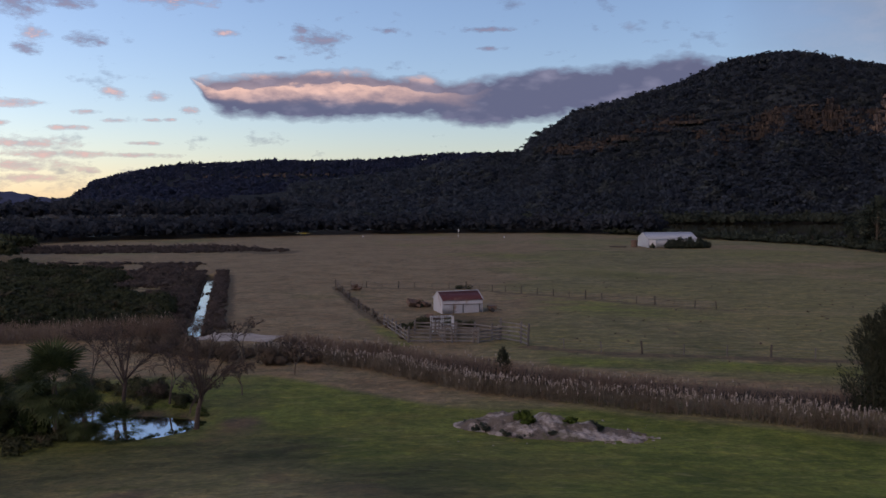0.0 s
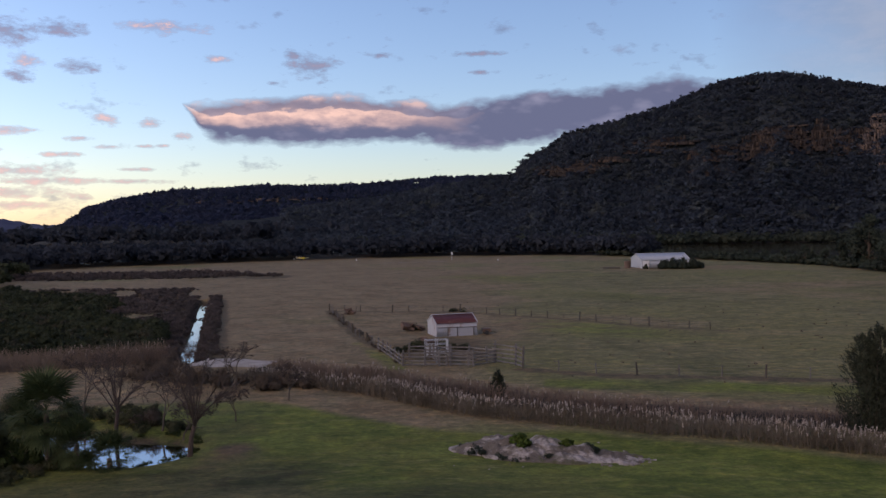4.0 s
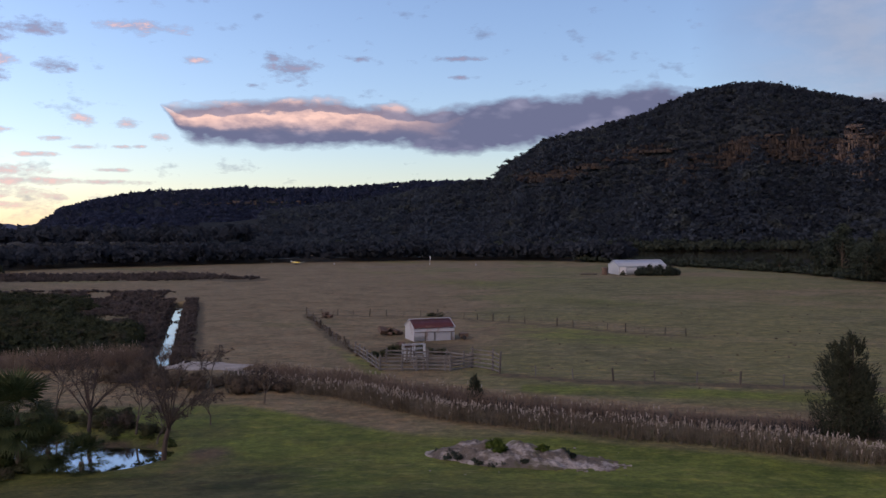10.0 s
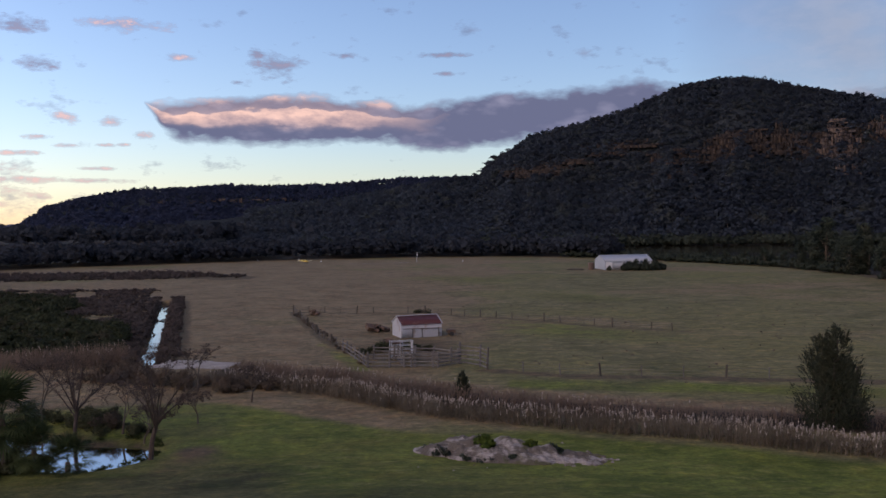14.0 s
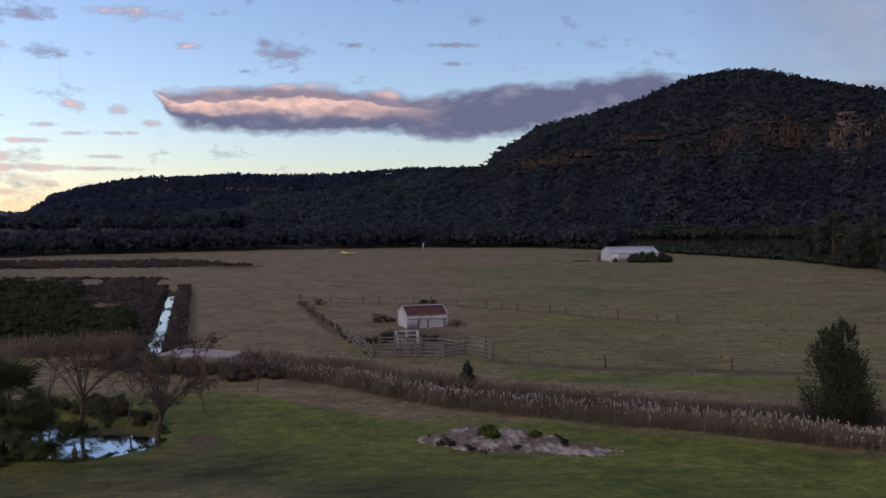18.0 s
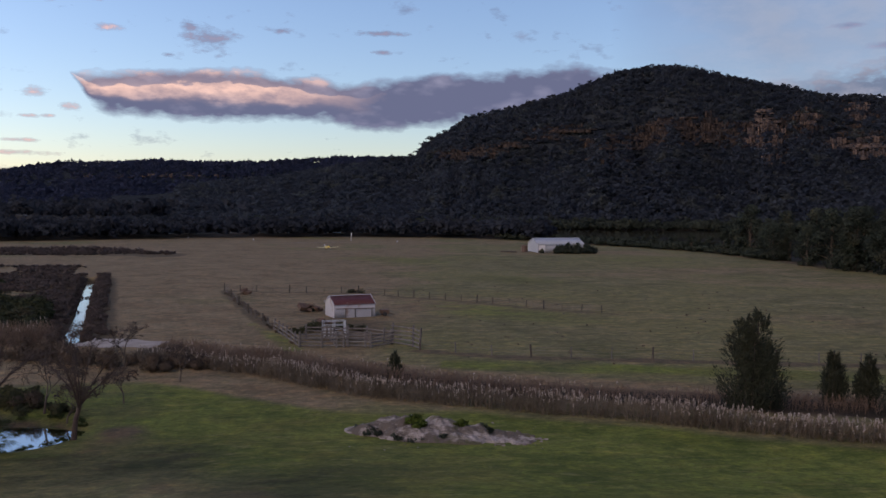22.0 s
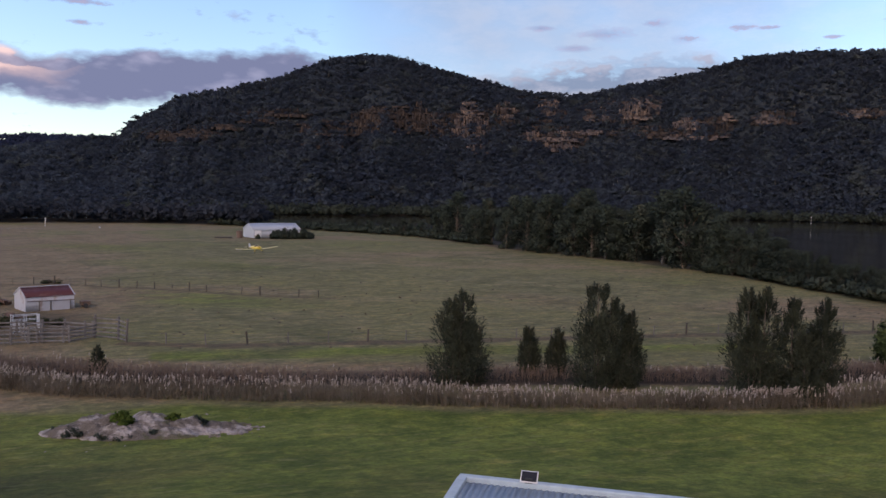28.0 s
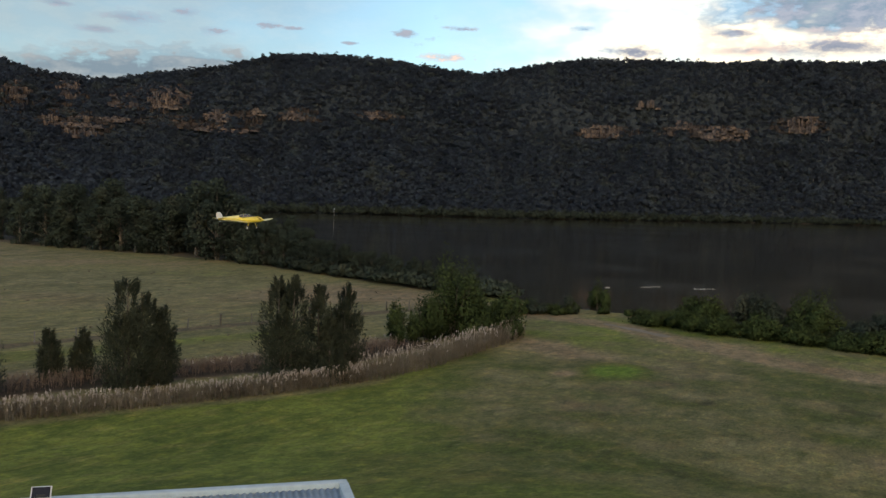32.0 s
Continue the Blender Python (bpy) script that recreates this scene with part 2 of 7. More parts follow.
SHE_OAK = foliage("she_oak_needles", (0.026, 0.033, 0.022), (0.074, 0.080, 0.052), None, 0.7, single=0.4, thin=0.42)
BELT = foliage("riverside_leaves", (0.030, 0.040, 0.032), (0.062, 0.076, 0.055), (0.076, 0.080, 0.056), 0.08, thin=0.42)
SHRUB = foliage("shrub_leaves", (0.022, 0.035, 0.013), (0.064, 0.084, 0.030), None, 0.4)
MANGROVE = foliage("mangrove_leaves", (0.018, 0.025, 0.014), (0.056, 0.064, 0.034), (0.066, 0.058, 0.040), 0.09)
BROWN_SCRUB = foliage("brown_scrub", (0.050, 0.041, 0.039), (0.125, 0.100, 0.090), None, 0.3)
DITCH_WEED = foliage("ditch_weeds", (0.062, 0.048, 0.038), (0.140, 0.108, 0.082), None, 0.4)
SCRUB = foliage("olive_scrub", (0.036, 0.042, 0.024), (0.086, 0.092, 0.048), (0.084, 0.074, 0.050), 0.35)
SHORE = foliage("shore_mangrove_leaves", (0.030, 0.038, 0.029), (0.066, 0.077, 0.056), None, 0.05, single=0.25, thin=0.42)
# leaves of the far trees, blue-grey with distance haze painted in
HAZED_TREE = foliage("hazed_tree_leaves", (0.026, 0.031, 0.041), (0.054, 0.060, 0.070), None, 0.04, single=0.2, thin=0.42, crowned=True)
PALM = foliage("palm_fronds", (0.026, 0.040, 0.018), (0.072, 0.092, 0.040), None, 0.9, soft=False)
BARK = mottled("bark", (0.045, 0.034, 0.026), (0.120, 0.095, 0.075), 1.5, bump=0.7, depth=0.03, stretch=(1, 1, 0.2))
PALE_BARK = mottled("pale_bark", (0.16, 0.14, 0.12), (0.34, 0.31, 0.27), 0.7, bump=0.3, stretch=(1, 1, 0.3))
TWIG = mottled("bare_twigs", (0.028, 0.020, 0.017), (0.072, 0.052, 0.043), 3.0, bump=0.4)
STRAW = foliage("reed_leaves", (0.085, 0.068, 0.050), (0.210, 0.172, 0.130), None, 0.25, 0.8, soft=False)
BROWN_REED = foliage("old_reed_leaves", (0.098, 0.070, 0.055), (0.215, 0.158, 0.122), None, 0.15, 0.8, soft=False)
PLUME = foliage("reed_plumes", (0.24, 0.195, 0.165), (0.48, 0.41, 0.36), None, 0.3, 0.85, soft=False)
WEED = foliage("weed_leaves", (0.035, 0.060, 0.012), (0.095, 0.130, 0.030), None, 0.6)
WHITE_WALL = iron_material("whitewashed_sheet", (0.34, 0.345, 0.375), (0.22, 0.16, 0.14), 0.68)
RED_ROOF = iron_material("rusty_red_roof", (0.085, 0.020, 0.018), (0.22, 0.13, 0.11), 0.74)
ZINC = iron_material("zinc_sheet", (0.35, 0.37, 0.40), (0.22, 0.20, 0.19), 0.84)
COAT = iron_material("grey_blue_sheet", (0.38, 0.42, 0.46), (0.32, 0.35, 0.39), 0.70)
TRIM = iron_material("grey_blue_flashing", (0.33, 0.40, 0.44), (0.28, 0.34, 0.37), 0.74)
WHITE_DOOR = mottled("white_door_paint", (0.46, 0.45, 0.46), (0.56, 0.55, 0.55), 0.6, 0.5, bump=0.1)
TIMBER = mottled("weathered_timber", (0.065, 0.058, 0.054), (0.165, 0.150, 0.140), 1.4, 0.9, bump=0.6, stretch=(1, 1, 0.25))
DARK_TIMBER = mottled("dark_post_timber", (0.035, 0.030, 0.026), (0.10, 0.085, 0.07), 2.0, 0.9, bump=0.6, stretch=(1, 1, 0.25))
WIRE = mottled("fence_wire", (0.10, 0.09, 0.085), (0.2, 0.18, 0.17), 5.0, 0.6, 0.6, bump=0)
SAND = sand_material()
GRAVEL = mottled("track_gravel", (0.105, 0.085, 0.066), (0.215, 0.180, 0.145), 0.8, 0.95, bump=0.8, depth=0.04, fine=14, local=False)
PALE_GRAVEL = mottled("pale_gravel", (0.17, 0.145, 0.125), (0.33, 0.295, 0.265), 0.5, 0.95, bump=0.8, depth=0.04, fine=12, local=False)
RUBBLE = mottled("rusty_scrap", (0.04, 0.025, 0.02), (0.14, 0.085, 0.06), 1.5, 0.8, bump=0.5)
YELLOW = mottled("yellow_aircraft_paint", (0.56, 0.40, 0.045), (0.62, 0.45, 0.06), 1.2, 0.32, bump=0, specular=0.5)
CREAM = mottled("pale_cream_aircraft_paint", (0.58, 0.48, 0.17), (0.64, 0.54, 0.22), 1.2, 0.35, bump=0, specular=0.5)
WHITE_PAINT = mottled("white_aircraft_paint", (0.34, 0.34, 0.35), (0.42, 0.42, 0.43), 1.2, 0.4, bump=0, specular=0.5)
BLACK = mottled("black_rubber", (0.015, 0.015, 0.015), (0.035, 0.035, 0.035), 6.0, 0.75, bump=0.1)
CANOPY = mottled("dark_tinted_canopy", (0.02, 0.018, 0.025), (0.04, 0.034, 0.045), 2.0, 0.12, bump=0, specular=0.6)
PANEL = mottled("solar_cell", (0.008, 0.009, 0.014), (0.014, 0.015, 0.022), 8.0, 0.45, bump=0, specular=0.15)
RED = mottled("rust_brown_paint", (0.085, 0.05, 0.04), (0.14, 0.085, 0.06), 2.0, 0.5, bump=0)
FEATHER = mottled("white_feathers", (0.55, 0.55, 0.53), (0.78, 0.78, 0.76), 6.0, 0.8, bump=0.2)

# ---- building helpers ----
rng = np.random.default_rng(7)


def mesh_of(name, verts, faces, material, smooth=False, normals=None, tones=None):
    """A mesh from an array of points and an array of equal-sized faces."""
    verts, faces = np.asarray(verts, dtype=np.float32), np.asarray(faces, dtype=np.int32)
    me = bpy.data.meshes.new(name)
    k = faces.shape[1]
    me.vertices.add(len(verts))
    me.vertices.foreach_set("co", verts.ravel())
    me.loops.add(faces.size)
    me.loops.foreach_set("vertex_index", faces.ravel())
    me.polygons.add(len(faces))
    me.polygons.foreach_set("loop_start", np.arange(0, faces.size, k, dtype=np.int32))
    if smooth:
        me.polygons.foreach_set("use_smooth", np.ones(len(faces), dtype=bool))
    me.update(calc_edges=True)
    if normals is not None:
        rounded = me.attributes.new("round", "FLOAT_VECTOR", "POINT")
        rounded.data.foreach_set("vector", np.asarray(normals, dtype=np.float32).ravel())
    if tones is not None:
        tone = me.attributes.new("tone", "FLOAT", "POINT")
        tone.data.foreach_set("value", np.asarray(tones, dtype=np.float32))
    me.materials.append(material)
    return me


def bm_mesh(name, bm, material, smooth=False):
    me = bpy.data.meshes.new(name)
    bmesh.ops.recalc_face_normals(bm, faces=bm.faces)
    bm.to_mesh(me)
    bm.free()
    for p in me.polygons:
        p.use_smooth = smooth
    me.materials.append(material)
    return me


def part(name, bm, material, parent, label="", smooth=False, at=None):
    """One mesh object under a thing or under a part."""
    me = bm if isinstance(bm, bpy.types.Mesh) else bm_mesh(name, bm, material, smooth)
    ob = new(name, me)
    ob.parent = parent
    if at is not None:
        ob.matrix_basis = at
    return tagged(ob, label)


def thing(name, at, label, category, group="", kind=""):
    ob = new(name)
    ob.matrix_basis = at
    return tagged(ob, label, category, group, kind)


def box(bm, lo, hi, m=None, bevel=0.0):
    made = bmesh.ops.create_cube(bm, size=1.0)["verts"]
    size = Vector(hi) - Vector(lo)
    t = Matrix.Translation((Vector(hi) + Vector(lo)) / 2) @ Matrix.Diagonal((*size, 1))
    bmesh.ops.transform(bm, matrix=(m @ t) if m else t, verts=made)
    if bevel:
        edges = list({e for v in made for e in v.link_edges})
        bmesh.ops.bevel(bm, geom=edges, offset=bevel, segments=1, affect="EDGES")
    return bm


def block(lo, hi, bevel=0.0):
    return box(bmesh.new(), lo, hi, None, bevel)


def rod(bm, a, b, ra, rb=None, n=6):
    """A tapered round bar from a to b."""
    a, b = Vector(a), Vector(b)
    rb = ra if rb is None else rb
    turn = (b - a).to_track_quat("Z", "Y").to_matrix()
    rings = []
    for p, r in ((a, ra), (b, rb)):
        rings.append([bm.verts.new(p + turn @ Vector((r * math.cos(2 * math.pi * i / n), r * math.sin(2 * math.pi * i / n), 0))) for i in range(n)])
    for i in range(n):
        bm.faces.new((rings[0][i], rings[0][(i + 1) % n], rings[1][(i + 1) % n], rings[1][i]))
    bm.faces.new(rings[1])
    bm.faces.new(rings[0][::-1])
    return bm


def loft(bm, rings):
    """A skin over rings of equally many points, closed at both ends."""
    rows = [[bm.verts.new(p) for p in ring] for ring in rings]
    n = len(rows[0])
    for a, b in zip(rows, rows[1:]):
        for i in range(n):
            bm.faces.new((a[i], a[(i + 1) % n], b[(i + 1) % n], b[i]))
    bm.faces.new(rows[0][::-1])
    bm.faces.new(rows[-1])
    return bm


def polar(az, r):
    a = np.radians(az)
    return r * np.sin(a), r * np.cos(a)


def curve_of(points):
    """A smooth function through a few (position, value) knots."""
    xs, ys = [p[0] for p in points], [p[1] for p in points]
    return lambda v: np.interp(v, xs, ys)


def smooth01(v):
    v = np.clip(v, 0, 1)
    return v * v * (3 - 2 * v)


def waves(x, y, scale, seed=0):
    """Cheap soft noise in about -1 to 1, for arrays."""
    r = np.random.default_rng(seed)
    total = 0
    for k in range(7):
        a, f, p = r.uniform(0, 2 * math.pi), scale * r.uniform(0.6, 2.2), r.uniform(0, 6.28)
        total = total + np.sin((x * math.cos(a) + y * math.sin(a)) * f + p)
    return total / 3.5


# ---- the lie of the land ----
FIELD_EDGE = curve_of([(-180, 300), (-35, 330), (-22, 350), (-5, 372), (6, 376), (12, 360), (16, 330), (20, 312), (24, 290), (30, 235), (37, 205), (43, 182), (49, 159), (54, 145), (57, 138), (64, 128), (72, 118), (90, 112), (180, 110)])
BANK = curve_of([(-180, 420), (-35, 440), (6, 440), (16, 390), (20, 360), (24, 335), (30, 285), (37, 245), (43, 222), (50, 205), (56, 168), (63, 136), (68, 131), (76, 130), (90, 128), (180, 128)])
FAR_SHORE = curve_of([(-180, 900), (-35, 620), (-5, 560), (12, 560), (25, 590), (36, 630), (49, 671), (61, 700), (72, 811), (84, 1005), (100, 1100), (180, 1000)])
WATER_Z = -1.5


def height(x, y):
    """Ground height: the house's slope, the flat, the river's bed."""
    x, y = np.asarray(x, dtype=float), np.asarray(y, dtype=float)
    r, az = np.hypot(x, y), np.degrees(np.arctan2(x, y))
    s = np.clip((r - 12) / 48, 0, 1)
    z = 10 * (1 - s) ** 2 + 0.25 * np.sin(np.pi * s) * waves(x, y, 0.1, 3)
    z = z + 0.22 * waves(x, y, 0.04, 4) * smooth01((r - 95) / 60) * (1 - smooth01((r - 250) / 80))
    bank, far = BANK(az), FAR_SHORE(az)
    bed = smooth01((r - bank + 7) / 12) * (1 - smooth01((r - far + 12) / 14))
    z = z * (1 - bed) - 4.0 * bed
    # ditch beside the mangroves, and the pond's hollow
    t = np.clip((y - 96) / 84, 0, 1)
    off = np.abs(x + 28.6 + 20.5 * t) * 0.97
    inside = (y > 99) & (y < 182)
    z = np.where(inside, z - 1.3 * (1 - smooth01((off - 0.5) / 1.5)), z)
    pond = np.minimum(np.hypot((x + 21.8) / 4.4, (y - 61.2) / 4.4), np.hypot((x + 29.5) / 6.4, (y - 65.0) / 4.2))
    return z - 1.1 * (1 - smooth01((pond - 0.55) / 0.6))


def ground_z(x, y):
    return float(height(x, y))


def segment_gap(x, y, a, b):
    ax, ay, bx, by = *a, *b
    t = np.clip(((x - ax) * (bx - ax) + (y - ay) * (by - ay)) / ((bx - ax) ** 2 + (by - ay) ** 2), 0, 1)
    return np.hypot(x - ax - t * (bx - ax), y - ay - t * (by - ay))


def near_path(x, y, points):
    return np.min([segment_gap(x, y, a, b) for a, b in zip(points, points[1:])], axis=0)


FRONT_REEDS = [(-19.5, 87.5), (-15.1, 85.0), (-6.7, 80.0), (-1.5, 74.6), (2.8, 70.3), (10.6, 66.4), (16.1, 63.4), (20.2, 62.0), (29.5, 56.5), (33, 54.7), (41, 51.2), (48, 48.0), (57, 45.2), (66, 44.8), (76, 45.6), (86, 46.4)]
BACK_REEDS = [(-60, 101), (-29.5, 99), (-16.7, 91), (-4.6, 84), (5.8, 80), (19, 73), (30, 69), (42, 65), (53, 59), (63, 56), (73, 55)]
LANE = [(-70, 74), (-44, 86), (-33, 90), (-22, 92)]
LAWN_EDGE = curve_of([(-180, 84), (-27, 84), (-15, 81), (-11.7, 79.5), (-6.6, 72.3), (-1.4, 66.6), (2.5, 65.0), (8.9, 65.6), (14.2, 64.0), (18, 63.6), (27.5, 62.4), (31, 62.9), (40, 65), (45, 66.5), (49, 69), (53, 73), (56, 80), (62, 96), (70, 106), (180, 106)])
TRACK = [(150, -40), (120, -16), (96, 0), (89, 10), (92, 21), (97, 31), (103, 41), (104, 49), (112, 62)]
LEFT_FENCE = [(-19.4, 153.6), (-11.7, 120.8), (-7.5, 107.2), (-3.8, 94.0)]
BACK_FENCE = [(-19.4, 153.6), (-8.4, 150), (4.4, 148.3), (9.9, 142.6), (19.3, 135.6), (28.2, 127.1), (33.0, 122.9), (39.9, 118.5)]
BOG = [(-18.0, 93.2), (-16.2, 92.3), (-7.4, 86.2), (0.8, 80.4), (5.8, 76.0), (12.6, 71.8), (21.6, 68.2), (30.5, 65.2), (42, 61.4), (53, 56.9), (63, 53.5), (73, 52.5)]
FRONT_FENCE = [(9.0, 91.3), (16.7, 87.0), (24.6, 85.4), (32.9, 83.3), (50.7, 79.5), (70.9, 75.0), (91.3, 69.9), (104, 67)]


def ground_sheet():
    az = np.unique(np.concatenate([np.arange(-180, -46, 4.0), np.arange(-46, 104, 0.4), np.arange(104, 181, 4.0)]))
    rad = np.concatenate([[0.01, 1.0], np.arange(3, 15, 2.0), np.arange(15, 66, 0.55), np.arange(66, 200, 1.4), np.arange(200, 460, 7.0), np.geomspace(460, 4600, 40)])
    A, Rr = np.meshgrid(az, rad)
    x, y = polar(A, Rr)
    z = height(x, y)
    r = np.hypot(x, y)
    lawn = 1 - smooth01((r - LAWN_EDGE(A) + 2.5) / 3.0)
    lush = 0.10 + 0.82 * lawn
    lush = lush - 0.30 * lawn * smooth01((-A - 6) / 8) - 0.35 * lawn * smooth01((48 - r) / 10) * smooth01((16 - A) / 12)
    lush = lush - 0.35 * lawn * smooth01((0 - A) / 10) * smooth01((54 - r) / 8)
    right = smooth01((A - 50) / 12) * smooth01((r - 30) / 24)
    lush = lush * (1 - right) + (0.50 + 0.30 * waves(x, y, 0.22, 31) + 0.2 * waves(x, y, 0.7, 32)) * right
    strip = near_path(x, y, [(12, 83), (33, 77.5), (52, 72), (70, 66)])
    lush = np.maximum(lush, 0.78 * (1 - smooth01((strip - 1.6) / 2.2)) * (x > 10))
    green_lane = near_path(x, y, [(-10.5, 113), (-6.0, 98), (-4.4, 93)])
    lush = np.maximum(lush, 0.5 * (1 - smooth01((green_lane - 0.6) / 1.2)))
    lush = np.maximum(lush, 0.46 * (1 - smooth01((near_path(x, y, [(30, 178), (42, 158), (52, 150)]) - 3) / 12)))
    straw = 1 - smooth01((A + 2.0 - 0.03 * (r - 120)) / 9)
    straw = straw * (1 - 0.9 * lawn)
    straw = np.maximum(straw, 0.85 * np.exp(-(((A - 3) / 9) ** 2 + ((r - 128) / 20) ** 2)))
    straw = np.maximum(straw, 0.80 * (1 - smooth01((near_path(x, y, FRONT_REEDS) - 1.4) / 1.8)) * (x < 9))
    straw = np.maximum(straw, 0.85 * (1 - smooth01((near_path(x, y, BACK_REEDS[2:]) - 2.6) / 2.4)))
    straw = np.maximum(straw, 0.9 * (1 - smooth01((near_path(x, y, LANE) - 5.0) / 3)))
    straw = np.maximum(straw, (0.22 + 0.4 * waves(x, y, 0.3, 35)) * right)
    field = smooth01((r - LAWN_EDGE(A) - 12) / 10)
    lush = lush + field * (-0.04 + 0.26 * waves(x, y, 0.05, 36) + 0.22 * waves(x, y, 0.15, 37)) * smooth01((A + 12) / 14)
    straw = straw + field * (0.10 + 0.55 * waves(x, y, 0.045, 38) + 0.45 * waves(x, y, 0.12, 39))
    straw = np.maximum(straw, 1.1 * (1 - smooth01((near_path(x, y, TRACK) - 1.4) / 1.8)))
    straw = np.maximum(straw, 0.9 * np.exp(-(((x - 76) / 2.5) ** 2 + ((y - 28) / 1.2) ** 2)))
    lush = lush * (1 - 0.9 * (1 - smooth01((near_path(x, y, TRACK) - 1.8) / 2.5)))
    bare = 0.85 * np.exp(-(((x - 1) / 8) ** 2 + ((y - 107) / 12) ** 2) ** 1.5)
    bare = np.maximum(bare, 0.6 * np.exp(-(((x + 14.5) / 4) ** 2 + ((y - 58) / 4) ** 2)))
    bare = np.maximum(bare, 0.5 * np.exp(-(((x + 2) / 8) ** 2 + ((y - 30) / 4.5) ** 2)))
    bare = np.maximum(bare, 0.85 * (1 - smooth01((near_path(x, y, LEFT_FENCE[:3]) - 0.3) / 1.3)))
    bare = np.maximum(bare, 1.05 * (1 - smooth01((near_path(x, y, BACK_FENCE) - 0.25) / 0.9)))
    bare = np.maximum(bare, 1.0 * (1 - smooth01((near_path(x, y, [(px, py - 0.6) for px, py in FRONT_FENCE]) - 0.6) / 1.2)))
    bare = np.maximum(bare, (0.16 + 0.24 * waves(x, y, 0.16, 33) + 0.16 * waves(x, y, 0.55, 34)) * right)
    bare = np.maximum(bare, 1.1 * (1 - smooth01((near_path(x, y, [(-140, 270), (-66, 270), (-50, 256)]) - 13.0 + 8 * smooth01((x + 80) / 30)) / 5)))
    bog = near_path(x, y, BOG)
    bare = np.maximum(bare, 1.0 * (1 - smooth01((bog - 2.4) / 1.6)))
    bare = np.maximum(bare, (0.30 + 0.3 * waves(x, y, 0.5, 41)) * smooth01((2 - A) / 10) * smooth01((52 - r) / 6) * lawn)
    bare = np.maximum(bare, 0.95 * (1 - smooth01((near_path(x, y, [(-30, 101), (-48, 176)]) - 3.5) / 3)))
    bare = np.maximum(bare, smooth01((0.0 - z) / 0.6) * (r < 200))
    bare = np.maximum(bare, smooth01((r - FIELD_EDGE(A)) / 6) * (r > 100))
    patch = np.exp(-(((x - 75.5) / 3.6) ** 2 + ((y - 30.0) / 2.6) ** 2) ** 2)
    lush, bare, straw = lush + 1.6 * patch, bare * (1 - patch), straw * (1 - patch)
    worn = np.exp(-(((x - 71.2) / 1.6) ** 2 + ((y - 33.4) / 1.2) ** 2))
    straw, lush = straw + 1.2 * worn, lush * (1 - worn)
    # shade painted on the lawn round the pond and across the foreground
    shade_damp = 0.85 * smooth01((-2 - A) / 9) * smooth01((64 - r) / 9)
    shade_damp = np.maximum(shade_damp, 0.20 * lawn * smooth01((29 - A) / 6) * smooth01((62 - r) / 10))
    shade_damp = np.maximum(shade_damp, 0.80 * smooth01((12 - A) / 14) * smooth01((54 - r) / 8))
    shade_damp = np.maximum(shade_damp, 0.5 * (1 - smooth01((near_path(x, y, [(30, 178), (42, 158), (52, 150)]) - 2) / 9)))
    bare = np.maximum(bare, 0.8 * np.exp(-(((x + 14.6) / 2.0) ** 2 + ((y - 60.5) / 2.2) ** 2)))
    shade_damp = np.maximum(shade_damp, 0.62 * right * smooth01((98 - r) / 10)) * (1 - patch)
    # wet bog mud, darkened for the shadow behind the reeds too
    shade_damp = np.maximum(shade_damp, 1.6 * (1 - smooth01((bog - 2.2) / 1.4)))
    shade_damp = np.maximum(shade_damp, 1.6 * smooth01((r - FIELD_EDGE(A) - 8) / 8) * (r > 100))
    nr, na = A.shape
    k = np.arange(nr * na).reshape(nr, na)
    faces = np.stack([k[:-1, :-1], k[:-1, 1:], k[1:, 1:], k[1:, :-1]], axis=-1).reshape(-1, 4)
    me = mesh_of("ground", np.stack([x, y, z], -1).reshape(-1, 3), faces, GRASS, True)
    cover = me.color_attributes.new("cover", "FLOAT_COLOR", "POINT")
    shares = np.stack([lush, bare, straw, shade_damp], -1).reshape(-1, 4).astype(np.float32)
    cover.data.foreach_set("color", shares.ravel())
    return tagged(new("ground", me), "mown green lawn sloping to dry brown and olive paddocks", "ground", kind="structure")


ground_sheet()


def flat_sheet(name, points, z, material, label, category):
    bm = bmesh.new()
    bm.faces.new([bm.verts.new((x, y, z)) for x, y in points])
    me = bm_mesh(name, bm, material)
    return tagged(new(name, me), label, category, kind="structure")


river_far = [polar(a, 1250) for a in range(-60, 121, 6)]
flat_sheet("river_water", [polar(a, BANK(a) - 8) for a in range(120, -61, -3)] + river_far, WATER_Z, RIVER, "wide calm dark brown tidal river", "river")
flat_sheet("pond_water", [(-27.0 + 11.0 * math.cos(a / 12 * math.pi), 63.4 + 7.0 * math.sin(a / 12 * math.pi)) for a in range(24)], -0.55, POND, "small still pond mirroring the pale sky", "pond")
DITCH_MID = [(-28.6 - 20.5 * (y - 96) / 84, y) for y in range(101, 178, 4)]
flat_sheet("ditch_water", [(x - 0.75 - 0.6 * max(0, 118 - y) / 17, y) for x, y in DITCH_MID] + [(x + 0.75, y) for x, y in DITCH_MID[::-1]], -0.75, POND, "straight narrow ditch of still bright water", "ditch")


